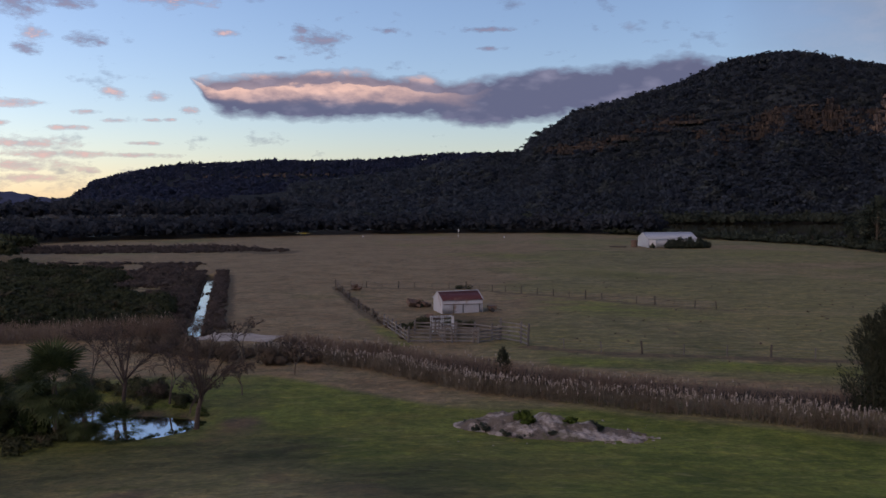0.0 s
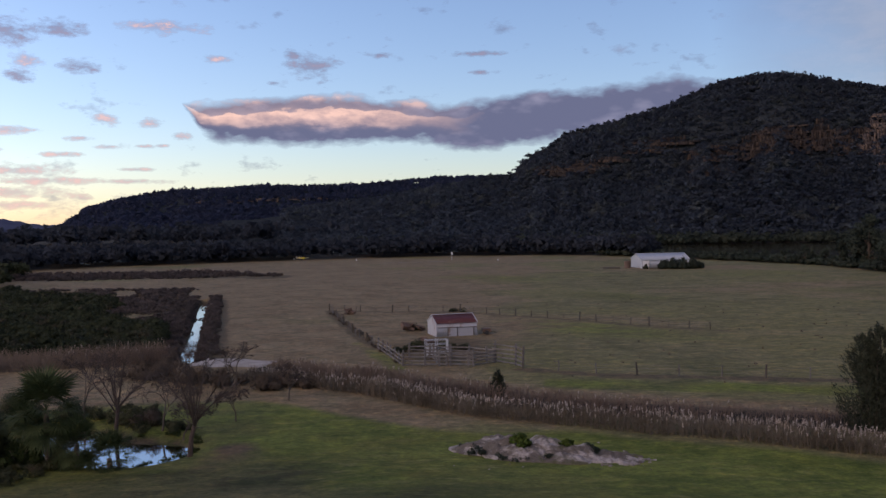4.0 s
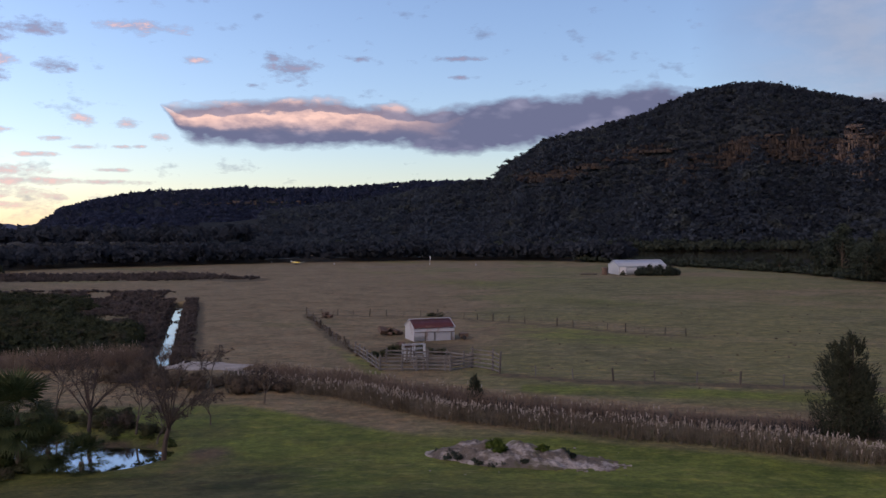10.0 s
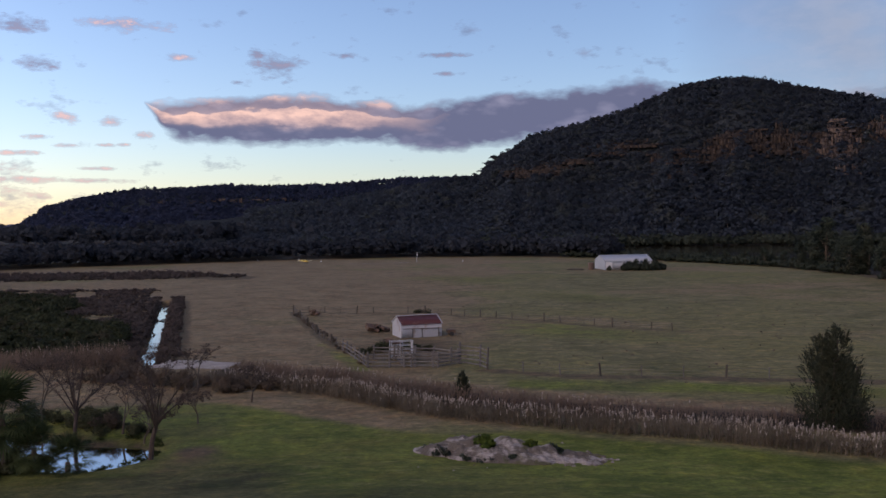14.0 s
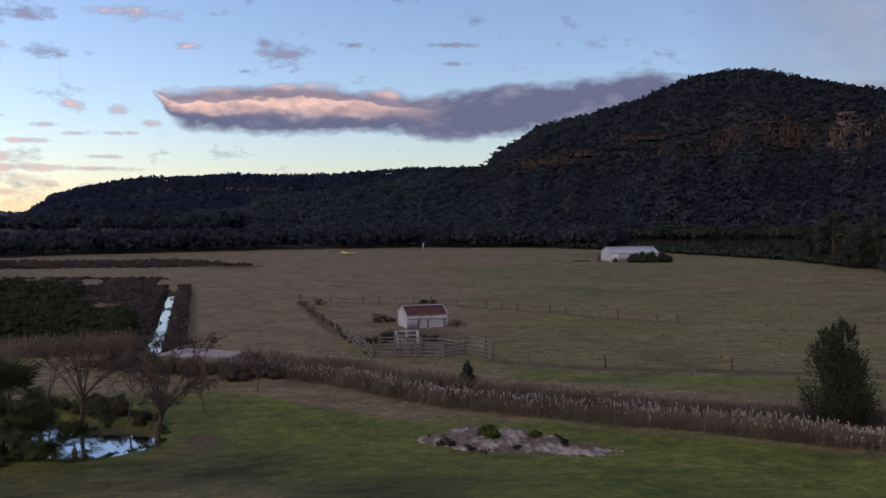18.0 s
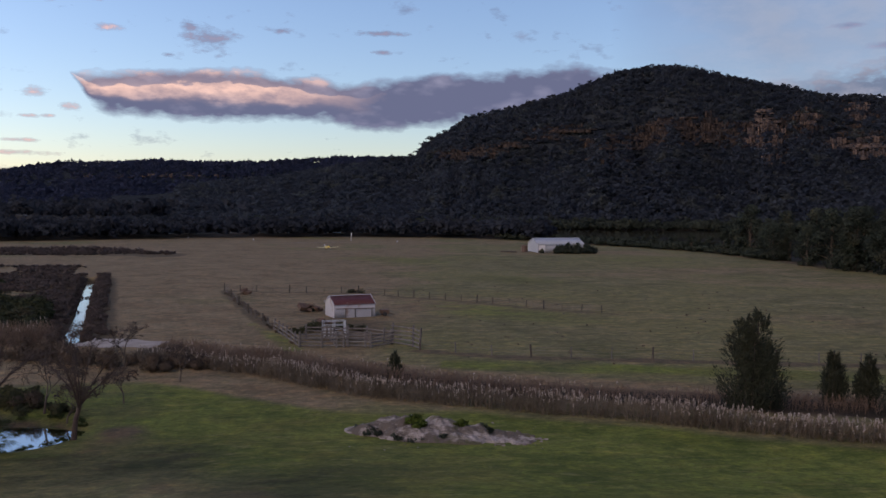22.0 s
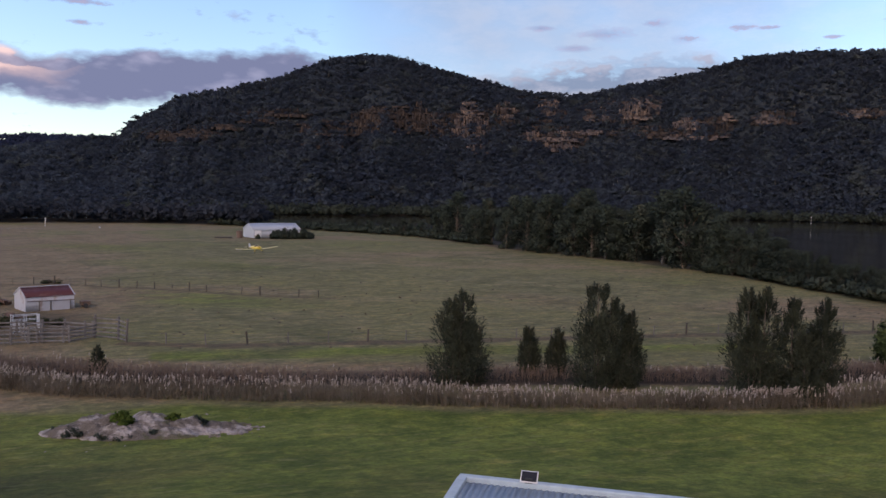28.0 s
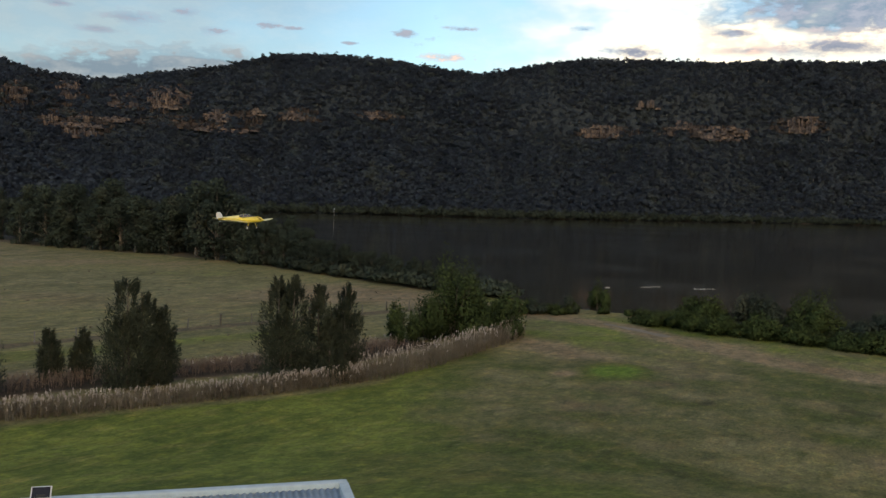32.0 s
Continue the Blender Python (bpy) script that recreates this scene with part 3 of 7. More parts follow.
# ---- woods ----
def crown_kind(seed, clumps, leaves, size, spread=(1.0, 1.0, 0.8), leaf=0.3, hang=0.0, low=0.0, loose=0.55, up=0.15):
    """Points and triangles of one crown of radius about 1: small leaf sprays in uneven clumps."""
    r = np.random.default_rng(seed)
    at, tri, rounds = [], [], []
    for _ in range(clumps):
        c = r.normal(0, 1, 3)
        c = c / np.linalg.norm(c) * r.uniform(0.25, 1.0) ** 0.6 * (1 - size * 0.5)
        c = c * spread
        c[2] = max(c[2], low)
        radius = size * r.uniform(0.65, 1.25)
        d = r.normal(0, 1, (leaves, 3))
        d /= np.linalg.norm(d, axis=1)[:, None]
        p = c + d * radius * r.uniform(0.45, 1.0, (leaves, 1)) * [1, 1, 0.75]
        facing = d + r.normal(0, loose, (leaves, 3)) + [0, 0, 0.25]
        u = np.cross(facing, r.normal(0, 1, (leaves, 3)))
        u /= np.linalg.norm(u, axis=1)[:, None] + 1e-9
        v = np.cross(facing, u)
        v /= np.linalg.norm(v, axis=1)[:, None] + 1e-9
        s = leaf * r.uniform(0.6, 1.4, (leaves, 1))
        base = len(at) * 3 * leaves
        soft = d + c * 0.7 + [0, 0, up]
        rounds.append(np.repeat(soft / np.linalg.norm(soft, axis=1)[:, None], 3, axis=0))
        at.append(np.concatenate([p - u * s * 0.5 - v * s * 0.35, p + u * s * 0.5 - v * s * 0.35, p + v * s * 0.65 - [0, 0, hang]], axis=1).reshape(-1, 3))
        tri.append(np.arange(base, base + 3 * leaves).reshape(-1, 3))
    return np.concatenate(at), np.concatenate(tri), np.concatenate(rounds)


GUM_CROWNS = [crown_kind(20 + k, 6, 25, 0.46, (1.0, 1.0, 0.9), 0.235, loose=0.42) for k in range(7)]
HILL_CROWNS = [crown_kind(120 + k, 4, 15, 0.54, (0.80, 0.80, 1.15), 0.38, loose=0.9, up=1.3) for k in range(10)]
FAR_CROWNS = [crown_kind(40 + k, 4, 11, 0.55, (0.9, 0.9, 0.95), 0.42, loose=0.9, up=1.3) for k in range(6)]


def many(kinds, places, turns, sizes, tall):
    """All crowns of a wood as one cloud of triangles."""
    verts, faces, rounds, tones, start = [], [], [], [], 0
    tone = rng.uniform(0, 1, len(places)) ** 1.3
    pick = rng.integers(0, len(kinds), len(places))
    for k, (v, f, n) in enumerate(kinds):
        who = np.nonzero(pick == k)[0]
        if not len(who):
            continue
        c, s = np.cos(turns[who])[:, None], np.sin(turns[who])[:, None]
        x = (v[None, :, 0] * c - v[None, :, 1] * s) * sizes[who][:, None] + places[who, 0][:, None]
        y = (v[None, :, 0] * s + v[None, :, 1] * c) * sizes[who][:, None] + places[who, 1][:, None]
        z = v[None, :, 2] * (sizes * tall)[who][:, None] + places[who, 2][:, None]
        verts.append(np.stack([x, y, z], -1).reshape(-1, 3))
        rounds.append(np.stack([n[None, :, 0] * c - n[None, :, 1] * s, n[None, :, 0] * s + n[None, :, 1] * c, n[None, :, 2] + 0 * c], -1).reshape(-1, 3))
        faces.append((f[None] + (np.arange(len(who)) * len(v))[:, None, None]).reshape(-1, 3) + start)
        tones.append(np.repeat(tone[who], len(v)))
        start += len(who) * len(v)
    return np.concatenate(verts), np.concatenate(faces), {"normals": np.concatenate(rounds), "tones": np.concatenate(tones)}


def stems(places, tops, radius):
    """Three-sided trunks."""
    a = np.arange(3) * 2 * math.pi / 3
    ring = np.stack([np.cos(a), np.sin(a), np.zeros(3)], -1)
    low = places[:, None] + ring[None] * radius[:, None, None]
    top = tops[:, None] + ring[None] * radius[:, None, None] * 0.5
    v = np.concatenate([low, top], 1).reshape(-1, 3)
    f = np.array([[0, 1, 4, 3], [1, 2, 5, 4], [2, 0, 3, 5]])
    return v, (f[None] + (np.arange(len(places)) * 6)[:, None, None]).reshape(-1, 4)


# ---- hills ----
HILL_CREST = curve_of([(-40, 0.1), (-12, 0.5), (-4, 1.5), (2, 2.5), (5.2, 3.0), (5.9, 3.95), (7.9, 5.0), (8.5, 5.5), (11.5, 6.15), (14, 6.75), (16, 7.45), (18.3, 8.35), (19.6, 8.55), (21.3, 8.6), (22.6, 8.5), (24.5, 8.2), (27, 7.5), (29, 7.1), (31.5, 6.55), (34.5, 6.3), (36, 6.5), (38.5, 7.0), (42, 7.65), (45, 8.35), (49, 8.5), (53, 8.3), (56, 7.95), (58.6, 7.7), (62, 8.35), (66, 8.8), (70, 8.75), (75, 8.55), (83, 8.35), (95, 8.0), (120, 6.0)])
RIDGE_CREST = curve_of([(-32, -0.3), (-25.5, -0.75), (-24, -0.15), (-23.3, 0.15), (-22.1, 1.15), (-20, 1.75), (-16.6, 2.25), (-11.3, 2.5), (-5, 2.45), (-2.4, 2.68), (0.6, 2.9), (5.3, 3.0), (9, 2.9), (14, 2.4)])


def hill_point(az, u, crest, foot, deep, tree):
    """A point of a hillside: u runs from the foot (0) to the crest (1) and down behind (2)."""
    r = foot + deep * u
    top = np.tan(np.radians(crest)) * (foot + deep) + EYE - tree
    gully = 0.09 * np.sin(az * 0.9 + 2.2 * np.sin(az * 0.31)) + 0.05 * np.sin(az * 2.3 + 2.0 * np.sin(az * 0.7))
    rise = np.clip(u, 0, 1)
    step = 0.86 * rise ** 1.05 + 0.14 * smooth01((rise - 0.52 - 0.25 * gully) / 0.16)
    step = step + gully * 0.55 * np.sin(np.pi * rise) ** 1.3
    z = top * np.where(u <= 1, step, np.cos(np.clip(u - 1, 0, 1) * np.pi / 2))
    x, y = polar(az, r)
    return np.stack([x, y, z - 1.5 * (u <= 0)], -1)


def main_hill(az, u):
    return hill_point(az, u, HILL_CREST(az) + 0.26 * smooth01((az - 36) / 10), FAR_SHORE(az) + 4, 350 - 80 * smooth01((az - 55) / 25), 4.0)


def far_ridge(az, u):
    return hill_point(az, u, RIDGE_CREST(az), 1050 + 0 * az, 800 + 0 * az, 8.0)


def hill_mesh(name, place, azimuths, label):
    us = np.concatenate([np.linspace(-0.02, 1, 60), np.linspace(1.1, 2, 6)])
    A, U = np.meshgrid(azimuths, us)
    k = np.arange(A.size).reshape(A.shape)
    faces = np.stack([k[:-1, :-1], k[:-1, 1:], k[1:, 1:], k[1:, :-1]], axis=-1).reshape(-1, 4)
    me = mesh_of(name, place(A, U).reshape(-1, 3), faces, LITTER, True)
    tagged(new(name, me), label, "hill", kind="structure")


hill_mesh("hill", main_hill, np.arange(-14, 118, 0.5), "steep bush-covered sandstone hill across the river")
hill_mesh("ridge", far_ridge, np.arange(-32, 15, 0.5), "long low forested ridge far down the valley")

# bare rock: azimuth, elevation, half width and half height in degrees
CLIFFS = [
    (8.03, 3.10, 1.7, 0.30), (9.9, 3.30, 1.2, 0.30), (13.33, 4.91, 0.5, 0.15), (17.72, 3.57, 1.0, 0.16), (18.27, 2.74, 0.8, 0.2), (20.96, 4.54, 1.0, 0.66),
    (22.76, 4.64, 0.7, 0.5), (24.27, 4.66, 0.6, 0.8), (27.55, 4.21, 1.15, 0.92), (27.33, 5.45, 0.42, 0.42), (28.05, 2.85, 0.6, 0.5), (30.05, 5.44, 0.74, 0.61),
    (32.77, 5.55, 0.82, 0.64), (31.7, 3.58, 0.7, 0.26), (33.3, 3.24, 1.1, 0.56), (35.77, 5.02, 1.2, 0.30), (35.34, 3.95, 0.8, 0.16), (38.44, 5.61, 1.4, 0.85),
    (36.4, 5.8, 0.55, 0.27), (41.68, 4.46, 0.97, 0.32), (41.98, 3.66, 1.9, 0.18), (43.99, 4.91, 0.3, 0.22), (46.37, 4.74, 0.68, 0.26), (51.43, 4.96, 0.9, 0.2),
    (15.5, 4.75, 1.4, 0.16), (11.6, 3.75, 1.0, 0.16), (25.6, 3.9, 0.7, 0.25), (66.69, 4.36, 1.26, 0.34), (69.41, 6.06, 0.9, 0.18), (74.11, 4.35, 1.5, 0.42), (78.88, 4.93, 0.95, 0.5), (71.85, 4.8, 1.0, 0.16),
]
BANDS = [(8.8, 3.15, 2.6, 0.42), (13.5, 4.45, 2.2, 0.35), (18.6, 3.9, 2.6, 0.45), (18.0, 2.8, 1.6, 0.25), (22.4, 4.55, 2.6, 0.85), (26.0, 4.3, 1.8, 0.8), (28.6, 4.2, 1.8, 1.1), (31.5, 5.2, 2.6, 0.75), (33.0, 3.5, 2.6, 0.55), (37.0, 5.3, 2.6, 0.8), (39.5, 4.0, 2.8, 0.4), (42.5, 4.3, 2.2, 0.55), (47.0, 4.7, 2.0, 0.25), (51.5, 5.0, 1.8, 0.25), (67.2, 4.4, 2.2, 0.3), (73.0, 4.5, 3.0, 0.35), (78.5, 4.9, 1.8, 0.45)]
RIDGE_ROCKS = [(-13.5, 1.35, 0.5, 0.06), (-12.0, 1.5, 0.8, 0.07), (-10.6, 1.42, 0.4, 0.06), (-9.2, 1.55, 0.6, 0.05), (-15.4, 1.25, 0.4, 0.05), (-7.6, 1.5, 0.3, 0.05)]


def cliff(az0, el0, wide, tall, seed, place=None, lead=6.0, stone=ROCK):
    """A broken rock face: beds and upright joints part it into blocks that stand out of the slope."""
    place = place or main_hill
    us = np.linspace(0.05, 1.0, 400)
    bearings = np.linspace(az0 - 1.1 * wide, az0 + 1.1 * wide, 9)
    line = place(bearings[:, None] + 0 * us[None], us[None] + 0 * bearings[:, None])
    slopes = np.hypot(line[..., 0], line[..., 1])
    climbs = np.maximum.accumulate(np.degrees(np.arctan2(line[..., 2] - EYE, slopes)), axis=1)
    far, el = slopes[4], climbs[4]
    r = np.random.default_rng(seed)
    unit = np.interp(el0, el, far) * math.radians(1)
    verts, faces = [], []
    e = el0 - tall
    while e < el0 + tall:
        upright = r.uniform() < (0.34 if tall > 0.45 else 0.1)
        bed = (r.uniform(3.0, 6.5) if upright else r.choice([0.6, 1.0, 1.6, 2.2])) / unit * far.mean() / 750
        step = lead + r.uniform(0, 2.5)
        shelf = [np.interp(e + bed / 2, c, d) - step for c, d in zip(climbs, slopes)]
        share = max(0.05, 1 - abs(e + bed / 2 - el0) / tall)
        a = az0 - wide * (0.45 + 0.6 * min(1.0, share * 1.8) * r.uniform(0.6, 1.05))
        end = az0 + wide * (0.45 + 0.6 * min(1.0, share * 1.8) * r.uniform(0.6, 1.05))
        while a < end:
            w = (r.choice([0.7, 1.2, 2.0]) if upright else r.choice([1.5, 3.0, 5.0, 8.0])) / unit * far.mean() / 750
            if not faces or r.uniform() < 0.86:
                near = np.interp(a + w / 2, bearings, shelf) + r.normal(0, 0.7)
                drop, lift = e - bed * r.uniform(0.0, 0.1), e + bed * (r.uniform(0.6, 1.1) if upright else r.uniform(0.75, 1.0))
                base = len(verts)
                for rad in (near, near + 7.0):
                    for az, ev in ((a, drop), (a + w * 0.96, drop), (a + w * r.uniform(0.8, 0.97), lift), (a + w * r.uniform(0.0, 0.15), lift)):
                        x, y = polar(az, rad)
                        verts.append((x, y, EYE + near * math.tan(math.radians(ev)) + (1.2 if rad > near and ev == lift else 0.0)))
                faces += [[base + i for i in q] for q in ((0, 1, 2, 3), (3, 2, 6, 7), (0, 3, 7, 4), (1, 5, 6, 2))]
            a += w
        e += bed
    ob = new("cliff", mesh_of("cliff", verts, faces, stone))
    tagged(ob, "broken orange-brown sandstone cliff ledges among the trees", "cliff", "cliffs on the hill", "structure")


for k, c in enumerate(CLIFFS):
    cliff(*c, 100 + k, main_hill, 6.0, ROCK if c[0] > 26 else DARK_ROCK)
for k, c in enumerate(BANDS):
    cliff(*c, 200 + k, main_hill, 3.0, DARK_ROCK)
for k, c in enumerate(RIDGE_ROCKS):
    cliff(*c, 160 + k, far_ridge, 22.0)


def wooded(place, count, lo, hi, size, crowns, leaves, name, label, rocks=()):
    # jittered rows up the slope, evenly spaced along its surface
    rows = 62
    cols = count // rows
    A, V = np.meshgrid(np.arange(cols), np.arange(rows))
    az = lo + (hi - lo) * (A.ravel() + rng.uniform(-0.35, 1.35, A.size)) / cols
    v = (V.ravel() + rng.uniform(-0.2, 1.2, A.size)) / rows
    steps = np.linspace(0.0, 1.04, 120)
    bearings = np.linspace(lo, hi, 160)
    line = place(bearings[:, None] + 0 * steps[None], steps[None] + 0 * bearings[:, None])
    climb = np.concatenate([np.zeros((160, 1)), np.cumsum(np.linalg.norm(np.diff(line, axis=1), axis=2), axis=1)], axis=1)
    climb = climb / climb[:, -1:]
    row = np.clip(np.round((az - lo) / (hi - lo) * 159), 0, 159).astype(int)
    u = np.array([np.interp(q, climb[i], steps) for q, i in zip(v, row)])
    crest = rng.uniform(lo, hi, int(count * 0.10))
    az = np.concatenate([az, crest])
    u = np.concatenate([u, rng.uniform(0.955, 1.0, len(crest))])
    p = place(az, u)
    keep = np.ones(len(az), dtype=bool)
    el = np.degrees(np.arctan2(p[:, 2] + size * 0.6 - EYE, np.hypot(p[:, 0], p[:, 1])))
    for a0, e0, w, h in rocks:
        hidden = ((az - a0) / (w * 0.85)) ** 2 + ((el - e0 + 0.10) / (h * 1.0)) ** 2 < 0.8
        keep &= ~(hidden & (rng.uniform(0, 1, len(az)) < 0.62))
    p, az, u = p[keep], az[keep], u[keep]
    s = size * rng.uniform(0.55, 1.25, len(p)) * (1 + 0.25 * waves(p[:, 0], p[:, 1], 0.02, 5))
    stem = s * rng.uniform(0.5, 1.1, len(p)) * 0.75
    middle = p + np.stack([0 * s, 0 * s, stem], -1)
    v, f, n = many(crowns, middle, rng.uniform(0, 6.28, len(p)), s, 0.85 + 0 * s)
    tagged(new(name, mesh_of(name, v, f, leaves, **n)), label, "forest", kind="stuff")
    thin = rng.uniform(0, 1, len(p)) < 0.2
    v, f = stems(p[thin] - [0, 0, 1], middle[thin] + [0, 0, 1], s[thin] * 0.045)
    tagged(new(name + "_trunks", mesh_of(name + "_trunks", v, f, PALE_BARK)), "pale slender gum trunks among the crowns", "trunks", kind="stuff")


wooded(main_hill, 21500, -10, 86, 4.3, HILL_CROWNS, GUM, "hill_forest", "dense dark eucalypt forest on the steep hill", CLIFFS)
UNDER_CROWNS = [crown_kind(140 + k, 3, 10, 0.6, (1.0, 1.0, 0.7), 0.46, loose=0.8, up=1.2) for k in range(6)]
wooded(main_hill, 9000, 3, 86, 2.6, UNDER_CROWNS, GUM, "hill_understorey", "dense dark scrub between the trees of the hill", CLIFFS)
wooded(far_ridge, 6000, -27, 10, 7.0, FAR_CROWNS, HAZED_GUM, "ridge_forest", "dark far forest along the low ridge", RIDGE_ROCKS)


def shore_wood(count, lo, hi, near, far, size, tall, leaves, name, label, crowns, gap=(0, 0)):
    az = rng.uniform(lo, hi, count)
    az = az[(az < gap[0]) | (az > gap[1]) | (rng.uniform(0, 1, count) < 0.6)]
    count = len(az)
    r = near(az) + rng.uniform(0, 1, count) * far
    x, y = polar(az, r)
    s = size * rng.uniform(0.6, 1.25, count)
    z = height(x, y) + s * tall
    v, f, n = many(crowns, np.stack([x, y, np.maximum(z, -1 + s * tall)], -1), rng.uniform(0, 6.28, count), s, 0.95 + 0 * s)
    tagged(new(name, mesh_of(name, v, f, leaves, **n)), label, "trees", kind="stuff")


def crest_trees(place, lo, hi, count, size, name, leaves, label):
    """Single gums along the skyline, thin-stemmed, with sky between them."""
    az = rng.uniform(lo, hi, count)
    p = place(az, rng.uniform(0.95, 1.01, count))
    s = size * rng.uniform(0.55, 1.35, count)
    tall = size * rng.uniform(0.8, 2.3, count)
    middle = p + np.stack([rng.normal(0, 0.2 * size, count), 0 * s, tall], -1)
    v, f, n = many(GUM_CROWNS, middle, rng.uniform(0, 6.28, count), s, rng.uniform(0.7, 1.2, count))
    tagged(new(name + "_gums", mesh_of(name + "_gums", v, f, leaves, **n)), label, "trees", kind="stuff")
    v, f = stems(p - [0, 0, 1], middle, s * 0.06)
    tagged(new(name + "_trunks", mesh_of(name + "_trunks", v, f, BARK)), "slender trunks of the skyline gums", "trunks", kind="stuff")


crest_trees(main_hill, 3, 90, 760, 2.9, "skyline", GUM, "thin-stemmed gum trees along the skyline")
crest_trees(far_ridge, -24, 7, 360, 3.9, "ridge_skyline", HAZED_GUM, "gum trees along the low ridge's skyline")
shore_wood(1900, -6, 90, lambda a: FAR_SHORE(a) - 17, 28, 4.4, 0.40, SHORE, "far_shore_mangroves", "low dark mangroves along the far river bank", HILL_CROWNS)
shore_wood(1150, -34, 14, lambda a: FIELD_EDGE(a) + 2, 62, 4.6, 0.80, HAZED_TREE, "far_bank_trees", "dark trees along the paddock's far edge", HILL_CROWNS, (-8.6, -5.6))
shore_wood(520, 11, 28, lambda a: FIELD_EDGE(a) + 1, 22, 2.2, 0.5, BELT, "bank_scrub", "low scrub along the river bank", GUM_CROWNS)
shore_wood(640, -34, 6, lambda a: 640 + 0 * a, 250, 8.5, 0.9, HAZED_TREE, "valley_floor_trees", "dark tall trees on the valley floor", HILL_CROWNS)


def far_hills():
    az = np.linspace(-34, -18, 60)
    top = 0.30 + 0.25 * np.sin((az + 30) * 0.5) - 0.30 * smooth01((az + 27.5) / 3.0) * (1 - smooth01((az + 24.6) / 2)) + 0.04 * np.sin(az * 7)
    rows = []
    for r, share in ((2800, -0.4), (3300, 1.0), (4000, -0.4)):
        x, y = polar(az, r)
        rows.append(np.stack([x, y, np.where(share > 0, EYE + r * np.tan(np.radians(top)), -20)], -1))
    k = np.arange(180).reshape(3, 60)
    faces = np.stack([k[:-1, :-1], k[:-1, 1:], k[1:, 1:], k[1:, :-1]], axis=-1).reshape(-1, 4)
    tagged(new("backdrop", mesh_of("backdrop", np.concatenate(rows), faces, DISTANT, True)), "distant hills closing the valley, blue-grey with painted haze", "hills", kind="structure")


far_hills()


# ---- clouds ----
def cloud_material():
    """Thin glowing vapour on a far shell, its light painted in. The map's u is the azimuth and its v the height over
    the horizon, both in degrees.
    """
    n = Nodes("evening_clouds")
    uv = n.add("ShaderNodeUVMap").outputs[0]
    x, y, _ = n.split(uv)
    flat = n.add("ShaderNodeMapping")
    n.link(uv, flat.inputs["Vector"])
    flat.inputs["Scale"].default_value = (0.46, 1.0, 1.0)
    puff = n.noise(flat.outputs[0], 0.9, 7, 0.6)
    soft = n.noise(flat.outputs[0], 0.45, 3, 0.5)
    wob = n.math("MULTIPLY", n.math("SUBTRACT", puff, 0.5), 2.6)

    def ramp(value, knots):
        c = n.add("ShaderNodeFloatCurve")
        n.link(value, c.inputs["Value"])
        line = c.mapping.curves[0]
        line.points[0].location, line.points[1].location = knots[0], knots[-1]
        for k in knots[1:-1]:
            line.points.new(*k)
        c.mapping.update()
        return c.outputs[0]

    # the long bank: its upper and lower edges along the azimuth (-20 to 22 degrees as 0 to 1; 0 to 12 degrees high as 0 to 1)
    along = n.span(x, -20, 22)
    upper = n.math("MULTIPLY", ramp(along, [(0, 0.42), (0.05, 0.54), (0.08, 0.63), (0.12, 0.66), (0.17, 0.685), (0.26, 0.715), (0.35, 0.71), (0.43, 0.685), (0.49, 0.655), (0.53, 0.67), (0.57, 0.695), (0.61, 0.715), (0.68, 0.72), (0.80, 0.755), (0.88, 0.755), (0.94, 0.70), (1, 0.55)]), 12.0)
    lower = n.math("MULTIPLY", ramp(along, [(0, 0.98), (0.055, 0.80), (0.085, 0.66), (0.105, 0.53), (0.125, 0.43), (0.2, 0.405), (0.38, 0.395), (0.47, 0.40), (0.52, 0.365), (0.6, 0.375), (0.68, 0.41), (0.80, 0.48), (0.92, 0.64), (1, 0.80)]), 12.0)
    bank = n.math("MINIMUM", n.math("SUBTRACT", upper, y), n.math("SUBTRACT", y, lower))
    lump = n.add("ShaderNodeTexVoronoi")
    lump.feature = "SMOOTH_F1"
    n.link(flat.outputs[0], lump.inputs["Vector"])
    lump.inputs["Scale"].default_value, lump.inputs["Detail"].default_value, lump.inputs["Smoothness"].default_value = 0.8, 2.5, 0.6
    billow = n.math("SUBTRACT", 0.62, lump.outputs["Distance"])
    bank = n.span(n.math("ADD", bank, n.math("ADD", n.math("MULTIPLY", wob, 0.65), n.math("MULTIPLY", billow, 0.6))), -0.10, 0.60)
    # a lower bank behind the saddle, and a broad bright one further round
    along2 = n.span(x, 24, 64)
    upper2 = n.math("MULTIPLY", ramp(along2, [(0, 0.50), (0.1, 0.60), (0.2, 0.67), (0.3, 0.71), (0.45, 0.735), (0.55, 0.70), (0.7, 0.66), (0.85, 0.68), (1, 0.66)]), 12.0)
    bank2 = n.span(n.math("ADD", n.math("SUBTRACT", upper2, y), n.math("MULTIPLY", wob, 1.5)), -0.2, 0.7, 0.0, 0.9)
    bank3 = n.math("MULTIPLY", n.span(n.math("ADD", n.math("MULTIPLY", n.math("SUBTRACT", x, 71), 0.16), n.math("MULTIPLY", wob, 1.3)), 0.0, 1.0), n.span(y, 8.6, 10.0))
    bank2 = n.math("MULTIPLY", bank2, n.span(x, 22, 29))
    bank2 = n.math("MAXIMUM", bank2, n.math("MULTIPLY", bank3, 0.85))
